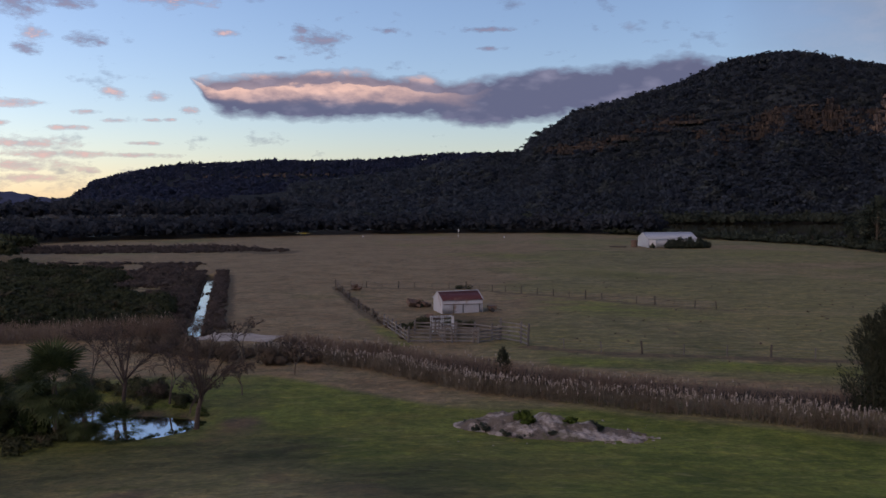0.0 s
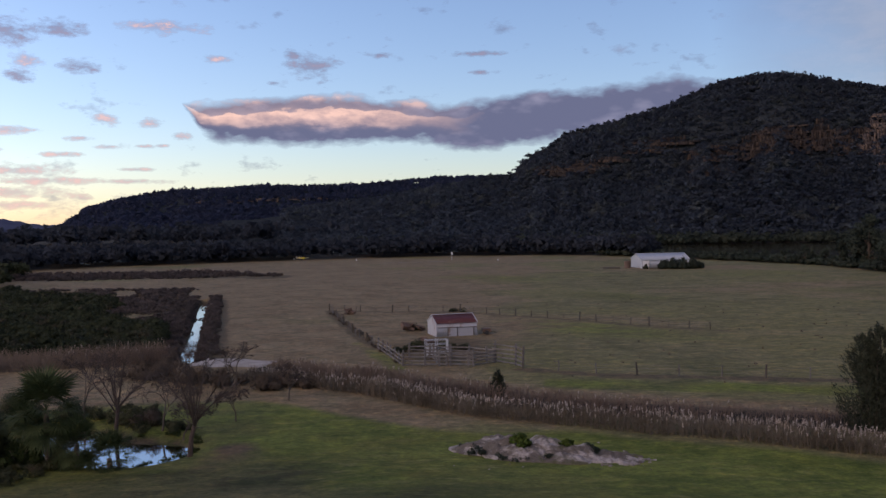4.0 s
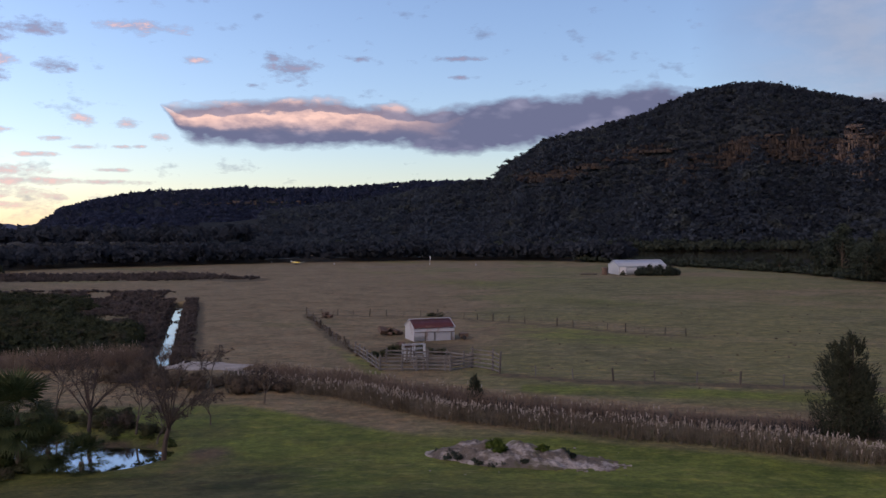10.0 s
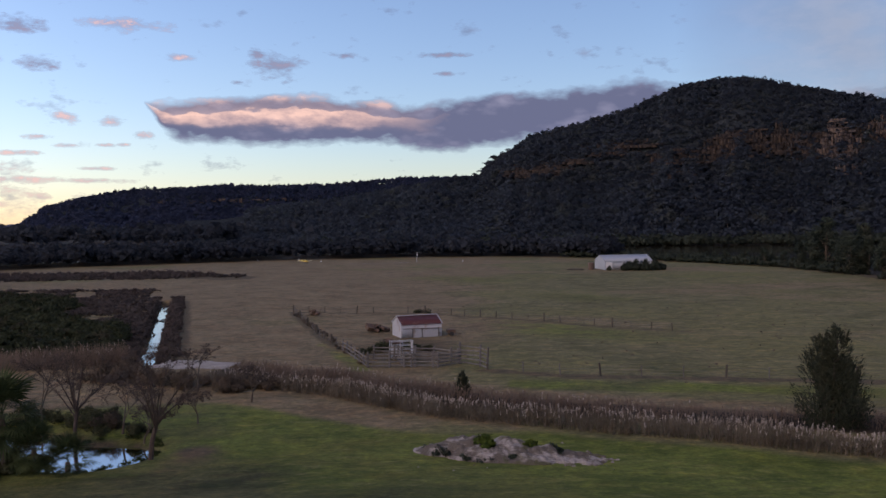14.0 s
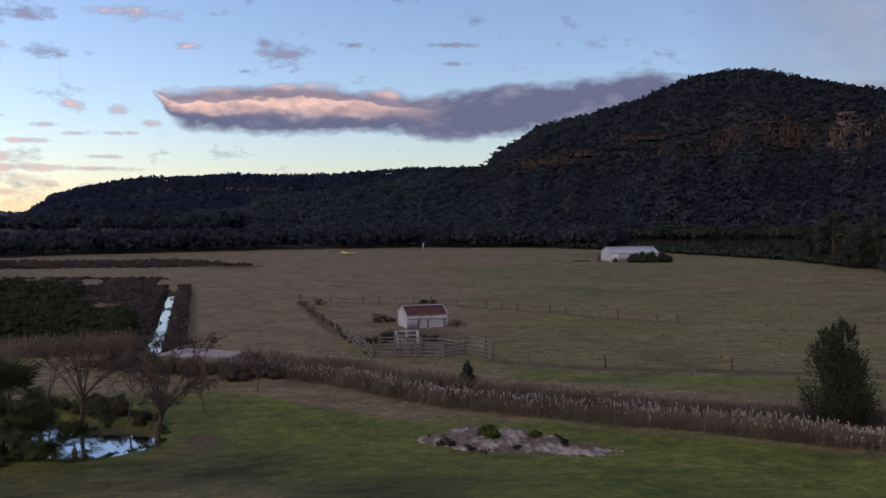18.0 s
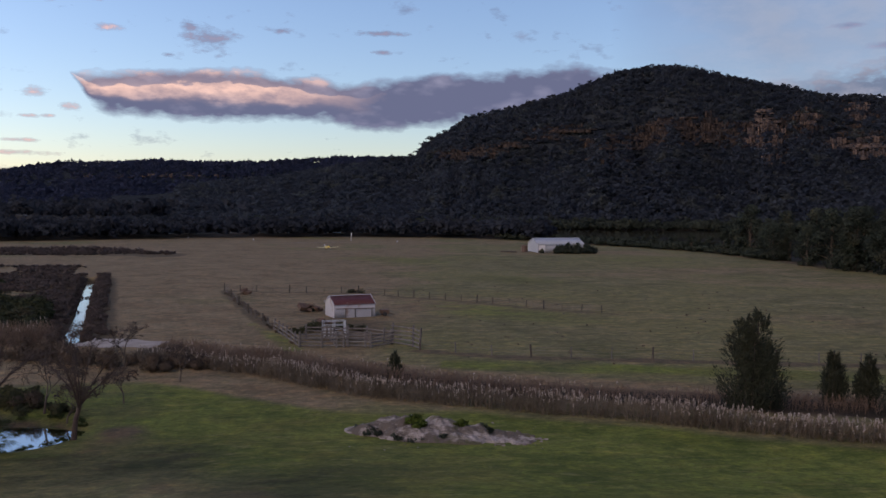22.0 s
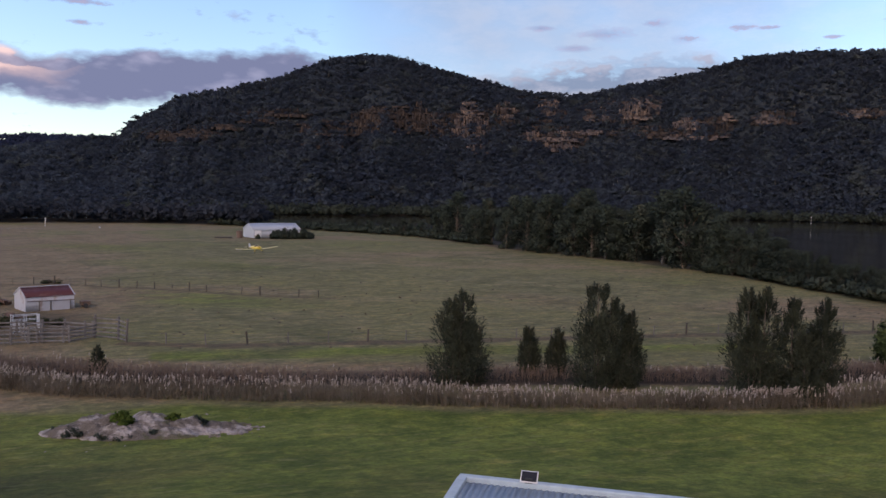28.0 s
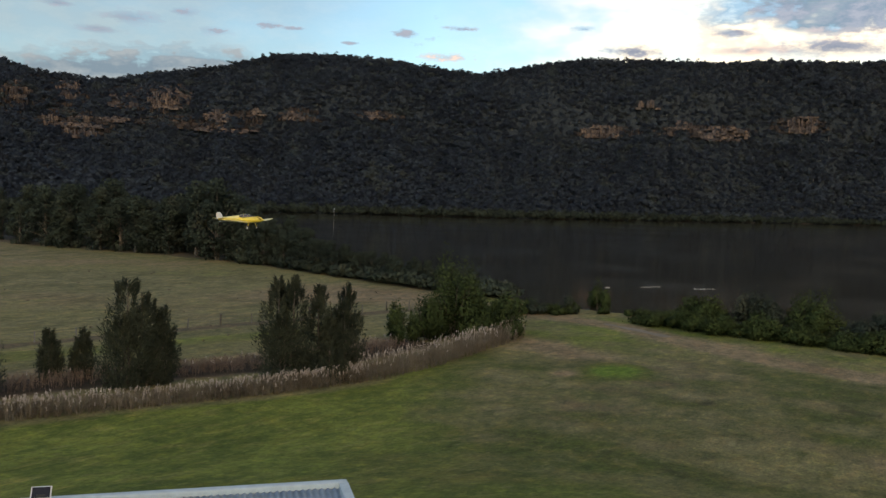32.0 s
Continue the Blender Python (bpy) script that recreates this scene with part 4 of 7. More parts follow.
    # single small clouds: azimuth, height, half width, half height in degrees
    def puffs(spots, ragged):
        nearest = None
        for az, el, w, h in spots:
            m = n.add("ShaderNodeMapping")
            m.vector_type = "POINT"
            n.link(uv, m.inputs["Vector"])
            m.inputs["Location"].default_value = (-az / w, -el / h, 0)
            m.inputs["Scale"].default_value = (1 / w, 1 / h, 0)
            d = n.add("ShaderNodeVectorMath")
            d.operation = "LENGTH"
            n.link(m.outputs[0], d.inputs[0])
            nearest = d.outputs["Value"] if nearest is None else n.math("MINIMUM", nearest, d.outputs["Value"])
        return n.span(n.math("SUBTRACT", n.math("MULTIPLY", n.math("SUBTRACT", tatter, 0.5), ragged), nearest), -1.15, -0.25)

    tatter = n.noise(uv, 1.3, 7, 0.7, (0.55, 1.3, 1.0))
    dark = puffs([(-8.0, 10.15, 1.5, 0.85), (-9.2, 10.9, 0.7, 0.4), (-10.4, 9.05, 0.5, 0.14), (-3.6, 10.9, 1.1, 0.2),
                  (3.0, 10.9, 1.8, 0.2), (3.0, 9.7, 0.7, 0.16), (-22.1, 9.7, 1.2, 0.4), (-25.6, 9.0, 0.8, 0.35), (-26.0, 11.5, 1.6, 0.8), (-23.4, 11.9, 1.6, 0.5),
                  (36.4, 10.2, 1.8, 0.45), (39.4, 10.8, 1.0, 0.25), (41.4, 9.8, 1.2, 0.28), (34.4, 9.3, 1.4, 0.25), (32.2, 10.6, 1.0, 0.2), (57.2, 10.8, 1.0, 0.2), (44.7, 10.4, 1.1, 0.26), (46.3, 10.3, 1.2, 0.14), (53.5, 10.35, 0.9, 0.30), (65.3, 10.9, 1.0, 0.2), (50.0, 9.6, 0.8, 0.12), (68.5, 9.5, 2.2, 0.42), (77.5, 11.9, 3.4, 1.0), (82.0, 11.2, 3.2, 1.3), (74.6, 10.6, 1.2, 0.3), (80.5, 9.6, 3.0, 0.55)], 3.4)
    pink = puffs([(-26.3, 5.8, 1.7, 0.28), (-22.3, 5.4, 0.95, 0.17), (-23.4, 4.4, 1.2, 0.16), (-19.1, 3.5, 1.4, 0.13), (-18.6, 4.95, 0.7, 0.12), (-20.8, 4.9, 0.7, 0.16), (-16.4, 5.6, 0.7, 0.22), (-17.6, 5.0, 0.4, 0.12), (-27.4, 4.6, 0.7, 0.2), (-26.0, 3.4, 3.0, 0.45),
                  (-24.4, 2.8, 3.4, 0.30), (-19.6, 2.75, 2.3, 0.16), (-26.2, 2.1, 3.2, 0.4), (-22.4, 1.7, 0.7, 0.3), (-19.9, 1.7, 0.8, 0.3), (-26.6, 1.3, 3.4, 0.28), (-25.2, 9.9, 1.0, 0.5), (-20.9, 6.6, 0.8, 0.35), (-18.2, 6.4, 0.8, 0.3), (-14.2, 10.5, 1.0, 0.24), (-17.5, 12.3, 2.6, 0.4),
                  (56.5, 8.95, 2.4, 0.35), (75.6, 9.5, 2.4, 0.3), (80.6, 10.6, 2.2, 0.25)], 3.0)
    wisps = n.noise(flat.outputs[0], 1.15, 7, 0.62)
    field = n.math("ADD", wisps, n.math("MULTIPLY", n.math("SUBTRACT", soft, 0.5), 0.7))
    left = n.math("MULTIPLY", n.span(x, -16, -26), n.span(y, 4.5, 2.5))
    few = n.span(n.math("ADD", field, n.math("MULTIPLY", left, 0.12)), 0.62, 0.82, 0.0, 0.55)
    # added layers, no clouds: one whitens the sky beyond the river, one dims it
    sky_lift = n.math("MULTIPLY", n.math("MULTIPLY", n.span(x, 54, 68), n.span(y, 19, 11)), n.span(soft, 0.28, 0.58, 0.40, 0.92))
    sky_dim = n.math("MULTIPLY", n.math("MULTIPLY", n.span(x, 18, 28), n.span(x, 58, 38)), n.span(soft, 0.30, 0.66, 0.50, 0.85))
    single = n.math("MULTIPLY", n.math("MAXIMUM", dark, pink), n.span(tatter, 0.36, 0.60, 0.45, 0.85))
    amount = n.math("MAXIMUM", n.math("MAXIMUM", bank, bank2), n.math("MAXIMUM", n.math("MAXIMUM", single, sky_lift), n.math("MAXIMUM", few, sky_dim)))
    # warm light painted on the upper left folds, mauve-grey below and to the right
    inside = n.math("DIVIDE", n.math("SUBTRACT", y, lower), n.math("SUBTRACT", upper, lower))
    folds = n.math("ADD", n.math("MULTIPLY", wob, 0.10), n.math("MULTIPLY", billow, 0.16))
    tier = ramp(n.math("ADD", inside, folds), [(0, 0.0), (0.30, 0.02), (0.42, 0.38), (0.54, 0.66), (0.62, 0.80), (0.66, 0.22), (0.76, 0.16), (0.86, 0.42), (0.93, 0.80), (1, 0.90)])
    warm = n.math("MULTIPLY", tier, n.span(n.math("ADD", x, n.math("MULTIPLY", wob, 2.0)), 3.0, -3.0))
    warm = n.math("MULTIPLY", warm, n.span(bank, 0.1, 0.9))
    grey = n.mix(n.span(n.math("ADD", wob, n.math("MULTIPLY", billow, 1.6)), -0.4, 1.1), (0.066, 0.092, 0.160), (0.142, 0.176, 0.262))
    tint = n.mix(warm, grey, n.mix(n.span(puff, 0.4, 0.6), (0.33, 0.27, 0.27), (0.56, 0.43, 0.37)))
    pale = n.mix(n.span(puff, 0.42, 0.62), (0.068, 0.102, 0.165), (0.140, 0.172, 0.232))
    pale = n.mix(n.math("MULTIPLY", bank3, n.span(soft, 0.45, 0.58)), pale, (0.70, 0.64, 0.58))
    tint = n.mix(n.span(x, 20, 26), tint, pale)
    tint = n.mix(n.math("MULTIPLY", sky_dim, n.span(bank2, 0.4, 0.05)), tint, (0.158, 0.232, 0.318))
    tint = n.mix(n.math("MULTIPLY", sky_lift, n.span(bank2, 0.5, 0.1)), tint, (0.66, 0.64, 0.60))
    tint = n.mix(pink, tint, n.mix(n.span(tatter, 0.42, 0.60), (0.15, 0.16, 0.23), (0.40, 0.31, 0.31)))
    tint = n.mix(dark, tint, n.mix(n.span(tatter, 0.40, 0.62), (0.070, 0.088, 0.155), (0.150, 0.160, 0.235)))
    shine = n.add("ShaderNodeEmission")
    n.link(tint, shine.inputs["Color"])
    shine.inputs["Strength"].default_value = 1.0
    clear = n.add("ShaderNodeBsdfTransparent")
    mixer = n.add("ShaderNodeMixShader")
    n.link(n.math("MULTIPLY", amount, n.span(y, -1, 1.5)), mixer.inputs[0])
    n.link(clear.outputs[0], mixer.inputs[1])
    n.link(shine.outputs[0], mixer.inputs[2])
    n.link(mixer.outputs[0], n.out.inputs["Surface"])
    return n.mat


def cloud_shell():
    az, el = np.arange(-80, 141, 2.0), np.arange(-2, 45, 2.0)
    A, E = np.meshgrid(az, el)
    c = 4300 * np.cos(np.radians(E))
    x, y = polar(A, c)
    k = np.arange(A.size).reshape(A.shape)
    faces = np.stack([k[:-1, :-1], k[:-1, 1:], k[1:, 1:], k[1:, :-1]], axis=-1).reshape(-1, 4)
    me = mesh_of("cloud_backdrop", np.stack([x, y, EYE + 4300 * np.sin(np.radians(E))], -1).reshape(-1, 3), faces, cloud_material(), True)
    uv = me.uv_layers.new(name="angles")
    index = faces.ravel()
    uv.data.foreach_set("uv", np.stack([A.ravel()[index], E.ravel()[index]], -1).astype(np.float32).ravel())
    tagged(new("cloud_backdrop", me), "pink and mauve evening clouds in a pale blue sky", "clouds", kind="structure")


cloud_shell()
# ---- plants ----
def at_ground(x, y, turn=0.0, scale=1.0, sink=0.0):
    return pose(x, y, ground_z(x, y) - sink, 0, 0, turn) @ Matrix.Scale(scale, 4)


def sprays(points, out, size, slim, r, face=None):
    """Slim leaf triangles at the points, that point along out, or lie across face."""
    k = len(points)
    if face is None:
        side = np.cross(out, r.normal(0, 1, (k, 3)))
    else:
        face = face + r.normal(0, 0.62, (k, 3))
        face /= np.linalg.norm(face, axis=1)[:, None]
        out = out - np.sum(out * face, axis=1)[:, None] * face
        out /= np.linalg.norm(out, axis=1)[:, None] + 1e-9
        side = np.cross(face, out)
    side /= np.linalg.norm(side, axis=1)[:, None] + 1e-9
    s = size * r.uniform(0.6, 1.4, (k, 1))
    v = np.stack([points - side * s * slim, points + side * s * slim, points + out * s], 1).reshape(-1, 3)
    return v, np.arange(3 * k).reshape(-1, 3)


def she_oak(name, x, y, tall, wide, tops, count, label, seed, material=SHE_OAK):
    """Upright dark needle tree: one or more pointed leaders in one crown, foliage to the ground."""
    r = np.random.default_rng(seed)
    tree = thing(name, at_ground(x, y), label, "tree", "trees in the reeds")
    bm = bmesh.new()
    allv, out, around = [], [], []
    share = sum(h for _, _, h, _ in tops)
    for dx, dy, h, w in tops:
        k, w = int(count * 2.3 * h / share), w * 1.28
        dx, dy = dx * 0.8, dy * 0.8
        # upswept plumes set round the leader, each a slim cloud of needle sprays
        plumes = 110
        pu = r.uniform(0.02, 0.97, plumes)
        reach = w * np.minimum(0.62 + 1.1 * pu, 1.22 * (1 - pu) ** 0.62 + 0.02) * r.uniform(0.15, 0.98, plumes) ** 0.7
        pa = r.uniform(0, 6.283, plumes)
        which = r.integers(0, plumes, k)
        tall_share = np.clip(r.normal(0, 1, k), -1.9, 1.9)
        slim = 0.19 * w * np.clip(1.05 - pu[which], 0.16, 1) * np.exp(-0.12 * tall_share ** 2)
        x0 = reach[which] * (1 + 0.08 * tall_share) * np.cos(pa[which]) + np.clip(r.normal(0, 1, k), -1.7, 1.7) * slim
        y0 = reach[which] * (1 + 0.08 * tall_share) * np.sin(pa[which]) + np.clip(r.normal(0, 1, k), -1.7, 1.7) * slim
        z0 = np.maximum(pu[which] * h * 0.95 + tall_share * (0.055 * h + 0.12) * np.sqrt(np.clip(1.12 - pu[which], 0.1, 1)), 0.1)
        ang, u = np.arctan2(y0, x0), z0 / h
        p = np.stack([dx + x0, dy + y0, z0], -1)
        d = np.stack([np.cos(ang) * 0.6, np.sin(ang) * 0.6, 0.75 + 0 * ang], -1) + r.normal(0, 0.35, (k, 3))
        d /= np.linalg.norm(d, axis=1)[:, None]
        allv.append(p)
        out.append(d)
        around.append(np.stack([np.cos(ang), np.sin(ang), 0.15 + u], -1))
        rod(bm, (dx * 0.5, dy * 0.5, -0.2), (dx, dy, h * 0.5), 0.11, 0.07)
        rod(bm, (dx, dy, h * 0.5), (dx, dy, h * 0.96), 0.07, 0.02)
        for _ in range(10):
            z, a = r.uniform(0.12, 0.8) * h, r.uniform(0, 6.28)
            reach = w * (1 - z / h) * 0.9
            rod(bm, (dx, dy, z), (dx + reach * math.cos(a), dy + reach * math.sin(a), z + reach * 0.7), 0.03, 0.008, 4)
    part("trunk", bm, BARK, tree)
    v, f = sprays(np.concatenate(allv), np.concatenate(out), 0.26, 0.15, r)
    part("crown", mesh_of("crown", v, f, material, normals=np.repeat(np.concatenate(around), 3, axis=0)), None, tree)
    return tree


UPRIGHT = "dark green upright she-oak rising from the reeds"
she_oak("she_oak", 32.4, 63.2, 8.1, 2.4, [(-0.9, 0, 7.4, 1.7), (0.7, 0.3, 8.1, 1.8), (-0.1, -0.6, 6.4, 1.9), (1.2, -0.3, 5.2, 1.5)], 7500, UPRIGHT, 1)
she_oak("she_oak", 39.9, 64.2, 4.3, 1.0, [(0, 0, 4.3, 0.95), (0.3, 0.2, 3.6, 0.8)], 2200, "small dark green she-oak sapling in the reeds", 2)
she_oak("she_oak", 42.4, 63.4, 4.1, 1.0, [(0, 0, 4.2, 0.85), (-0.3, 0.1, 3.0, 0.9)], 1900, "small dark green she-oak sapling in the reeds", 3)
she_oak("she_oak", 42.7, 57.3, 9.0, 2.4, [(-0.5, 0.2, 9.0, 2.1), (0.8, -0.2, 7.8, 1.9), (-1.2, -0.2, 6.2, 1.5), (2.6, -1.4, 6.6, 1.0), (2.2, -0.9, 4.8, 1.2)], 10500, "tall broad she-oak with a slim leader beside it", 4)
she_oak("she_oak", 52.3, 50.0, 9.2, 2.2, [(-0.6, 0.6, 9.0, 1.6), (0.6, -0.4, 9.2, 1.5), (-0.2, 0, 6.2, 1.9)], 7500, UPRIGHT, 5)
she_oak("she_oak", 55.4, 48.6, 8.0, 2.0, [(-0.6, 0.3, 8.2, 1.5), (0.6, -0.4, 5.6, 1.7)], 5200, UPRIGHT, 6)
she_oak("she_oak", 57.9, 48.2, 8.2, 2.0, [(0.2, 0.3, 8.2, 1.5), (-0.6, -0.2, 6.8, 1.6)], 5200, UPRIGHT, 7)
she_oak("she_oak", 53.9, 46.6, 3.2, 1.3, [(0, 0, 3.4, 1.2), (0.6, -0.4, 2.4, 1.0)], 2200, "low dark she-oak regrowth at the reeds' edge", 8)
she_oak("she_oak", 5.3, 77.2, 2.4, 0.9, [(0, 0, 2.4, 0.5), (0.3, 0, 1.9, 0.45)], 500, "lone small dark tree among the brown reeds", 9)


def bush(name, x, y, wide, tall, count, label, seed, material=SHRUB, group="", leaf=0.3, deep=None):
    """Rounded shrub of uneven clumps on a few stems."""
    r = np.random.default_rng(seed)
    ob = thing(name, at_ground(x, y, r.uniform(0, 360)), label, "bush", group)
    deep = deep or wide
    clumps = max(7, int(wide * deep * 1.1) + 5)
    pts, outs, faces = [], [], []
    for _ in range(clumps):
        a, d = r.uniform(0, 6.28), r.uniform(0, 1) ** 0.6
        h = tall * (0.32 + 0.5 * (1 - d ** 1.6)) * r.uniform(0.75, 1.18)
        c = np.array([wide * 0.8 * d * math.cos(a), deep * 0.8 * d * math.sin(a), h * 0.62])
        k = count // clumps
        n = r.normal(0, 1, (k, 3))
        n /= np.linalg.norm(n, axis=1)[:, None]
        size = np.array([wide * 0.36, deep * 0.36, h * 0.62]) * r.uniform(0.75, 1.2)
        p = c + n * size * (r.uniform(0.5, 1.05, (k, 1)) + 0.55 * (r.uniform(0, 1, (k, 1)) < 0.12) * r.uniform(0, 1, (k, 1)))
        p[:, 2] = np.maximum(p[:, 2], 0.05)
        pts.append(p)
        outs.append(n * 0.7 + r.normal(0, 0.5, (k, 3)) + [0, 0, 0.35])
        faces.append(n)
    out = np.concatenate(outs)
    out /= np.linalg.norm(out, axis=1)[:, None]
    v, f = sprays(np.concatenate(pts), out, leaf, 0.42, r, np.concatenate(faces))
    around = np.repeat(np.concatenate(faces), 3, axis=0)
    bm = bmesh.new()
    for _ in range(5):
        a = r.uniform(0, 6.28)
        rod(bm, (0.1 * math.cos(a), 0.1 * math.sin(a), -0.15), (wide * 0.45 * math.cos(a), deep * 0.45 * math.sin(a), tall * 0.6), 0.05 + tall * 0.01, 0.02, 5)
    part("trunk", bm, BARK, ob)
    part("foliage", mesh_of("foliage", v, f, material, normals=around), None, ob)
    return ob


# thicket at the end of the reeds, and the scrub along the near river bank
for k, (x, y, w, h, n) in enumerate([(73.5, 54, 1.9, 5.0, 3600), (76.8, 52.6, 2.3, 5.8, 4200), (80.6, 51.5, 4.2, 10.0, 12000), (85.2, 52.4, 3.2, 8.8, 7000), (84.6, 47.2, 2.4, 4.2, 3600), (88.5, 48.4, 2.6, 5.0, 4200), (79.2, 48.2, 1.8, 3.4, 2600), (91, 51.5, 2.0, 4.2, 2400)]):
    bush("thicket_bush", x, y, w, h, n, "dense dark green thicket bush at the end of the reeds", 300 + k, SHRUB, "thicket by the track", 0.22)
for k, (x, y, w, h, n) in enumerate([(103, 57, 1.4, 1.6, 900), (106, 54, 1.2, 1.4, 900), (110.5, 51.5, 1.5, 1.9, 1200), (116, 49.5, 2.0, 4.3, 2800), (112.5, 47.0, 1.3, 1.2, 800), (114, 43, 1.5, 1.3, 800)]):
    bush("bank_bush", x, y, w, h, n, "scrubby green bush on the river bank", 330 + k, SHRUB, "bushes along the bank", 0.26)
for k in range(12):
    s = k / 11
    bush("bank_bush", 98 + 12 * s + rng.uniform(-0.8, 0.8), 60.5 - 9.5 * s + rng.uniform(-1, 1), 1.5, 1.7 + rng.uniform(-0.5, 0.8), 1300, "scrubby green bush on the river bank", 720 + k, SHRUB if k % 2 else BELT, "bushes along the bank", 0.24)
for k in range(15):
    s = k / 14
    x, y = 107.5 - 5 * s + rng.uniform(-0.7, 0.7), 37.5 - 62 * s
    bush("hedge_bush", x, y, 3.4, 2.5 + rng.uniform(-0.7, 0.7), 5200, "thick green bank scrub beside the gravel track", 360 + k, SHRUB, "bank scrub hedge", 0.24)
for k in range(9):
    s = k / 8
    bush("hedge_tree", 114.5 - 5 * s + rng.uniform(-1, 1), 34 - 58 * s, 3.6, 3.9 + 2.0 * (k in (1, 2)) + rng.uniform(-1.1, 0.9), 5200, "taller dark bush behind the bank scrub", 390 + k, BELT if k % 2 else SHRUB, "bank scrub hedge", 0.3)


def gum_tree(seed, tall, wide, count, label, material=BELT, leaf=0.5, low=0.18):
    """Riverside tree: trunk with limbs, a ragged crown of clumps."""
    r = np.random.default_rng(seed)
    tree = thing("riverside_tree", pose(0, 0, -50), label, "tree", "trees along the river")
    bm = bmesh.new()
    rod(bm, (0, 0, -0.4), (0.1, 0, tall * 0.55), 0.03 * tall, 0.016 * tall, 7)
    pts, outs, faces = [], [], []
    clumps = 24
    for i in range(clumps):
        a, z = r.uniform(0, 6.28), tall * (low + (0.97 - low) * (i + 0.5) / clumps)
        shape = math.sin(math.pi * min(1, (z / tall - low + 0.25) / (1.22 - low))) ** 0.7
        d = wide * shape * r.uniform(0.15, 0.75)
        c = np.array([d * math.cos(a), d * math.sin(a), z])
        rod(bm, (0, 0, max(0.3, z * 0.55)), c, 0.009 * tall, 0.003 * tall, 5)
        k = count // clumps
        n = r.normal(0, 1, (k, 3))
        n /= np.linalg.norm(n, axis=1)[:, None]
        size = np.array([1, 1, 0.85]) * wide * 0.38 * r.uniform(0.7, 1.3)
        p = c + n * size * r.uniform(0.45, 1.05, (k, 1))
        pts.append(np.minimum(p, [99, 99, tall * 1.02]))
        outs.append(n * 0.6 + r.normal(0, 0.6, (k, 3)) + [0, 0, 0.1])
        faces.append(n)
    out = np.concatenate(outs)
    out /= np.linalg.norm(out, axis=1)[:, None]
    v, f = sprays(np.concatenate(pts), out, leaf, 0.45, r, np.concatenate(faces))
    around = np.repeat(np.concatenate(faces), 3, axis=0)
    part("trunk", bm, BARK, tree)
    part("crown", mesh_of("crown", v, f, material, normals=around), None, tree)
    return tree


KINDS = [gum_tree(500 + k, 10.0, 3.3 + 0.35 * k, 4000, "dense olive-green tree on the river bank", BELT, 0.33, 0.04) for k in range(5)]
belt = []
for k in range(30):  # the tall belt
    az = 25.5 + 21.5 * k / 29 + rng.uniform(-0.3, 0.3)
    tall = np.interp(az, [25, 27, 31, 36, 41.5, 43.2, 44.5, 47], [8, 14.0, 14.0, 15.0, 17.0, 13, 10, 8.5]) * rng.uniform(0.62, 1.16)
    belt.append((az, FIELD_EDGE(az) + rng.uniform(3, 18), tall))
for k in range(44):  # lower scrub where the bank comes near
    az = 44 + 14 * k / 43 + rng.uniform(-0.4, 0.4)
    belt.append((az, FIELD_EDGE(az) + rng.uniform(4, 16), np.interp(az, [44, 47, 49, 52, 58], [8.2, 7.4, 5.6, 4.6, 3.6]) * rng.uniform(0.8, 1.15)))
for k in range(12):  # behind the hangar
    az = 17.5 + 8 * k / 11 + rng.uniform(-0.3, 0.3)
    belt.append((az, FIELD_EDGE(az) + rng.uniform(3, 14), np.interp(az, [17, 21, 26], [2.6, 3.6, 6.5]) * rng.uniform(0.8, 1.3)))
for k, (az, r, tall) in enumerate(belt):
    x, y = polar(az, r)
    copy_thing(KINDS[k % 5], at_ground(x, y, rng.uniform(0, 360), tall / 10.0))
for k in range(5):
    x, y = polar(29 + 3.5 * k, FIELD_EDGE(29 + 3.5 * k) + 20)
    KINDS[k].matrix_basis = at_ground(x, y, 40 * k, 1.35)


shore_wood(520, 43, 61, lambda a: FIELD_EDGE(a) + 2, 13, 1.9, 0.55, BELT, "bank_thicket", "low grey-green scrub crowding the river bank", GUM_CROWNS)


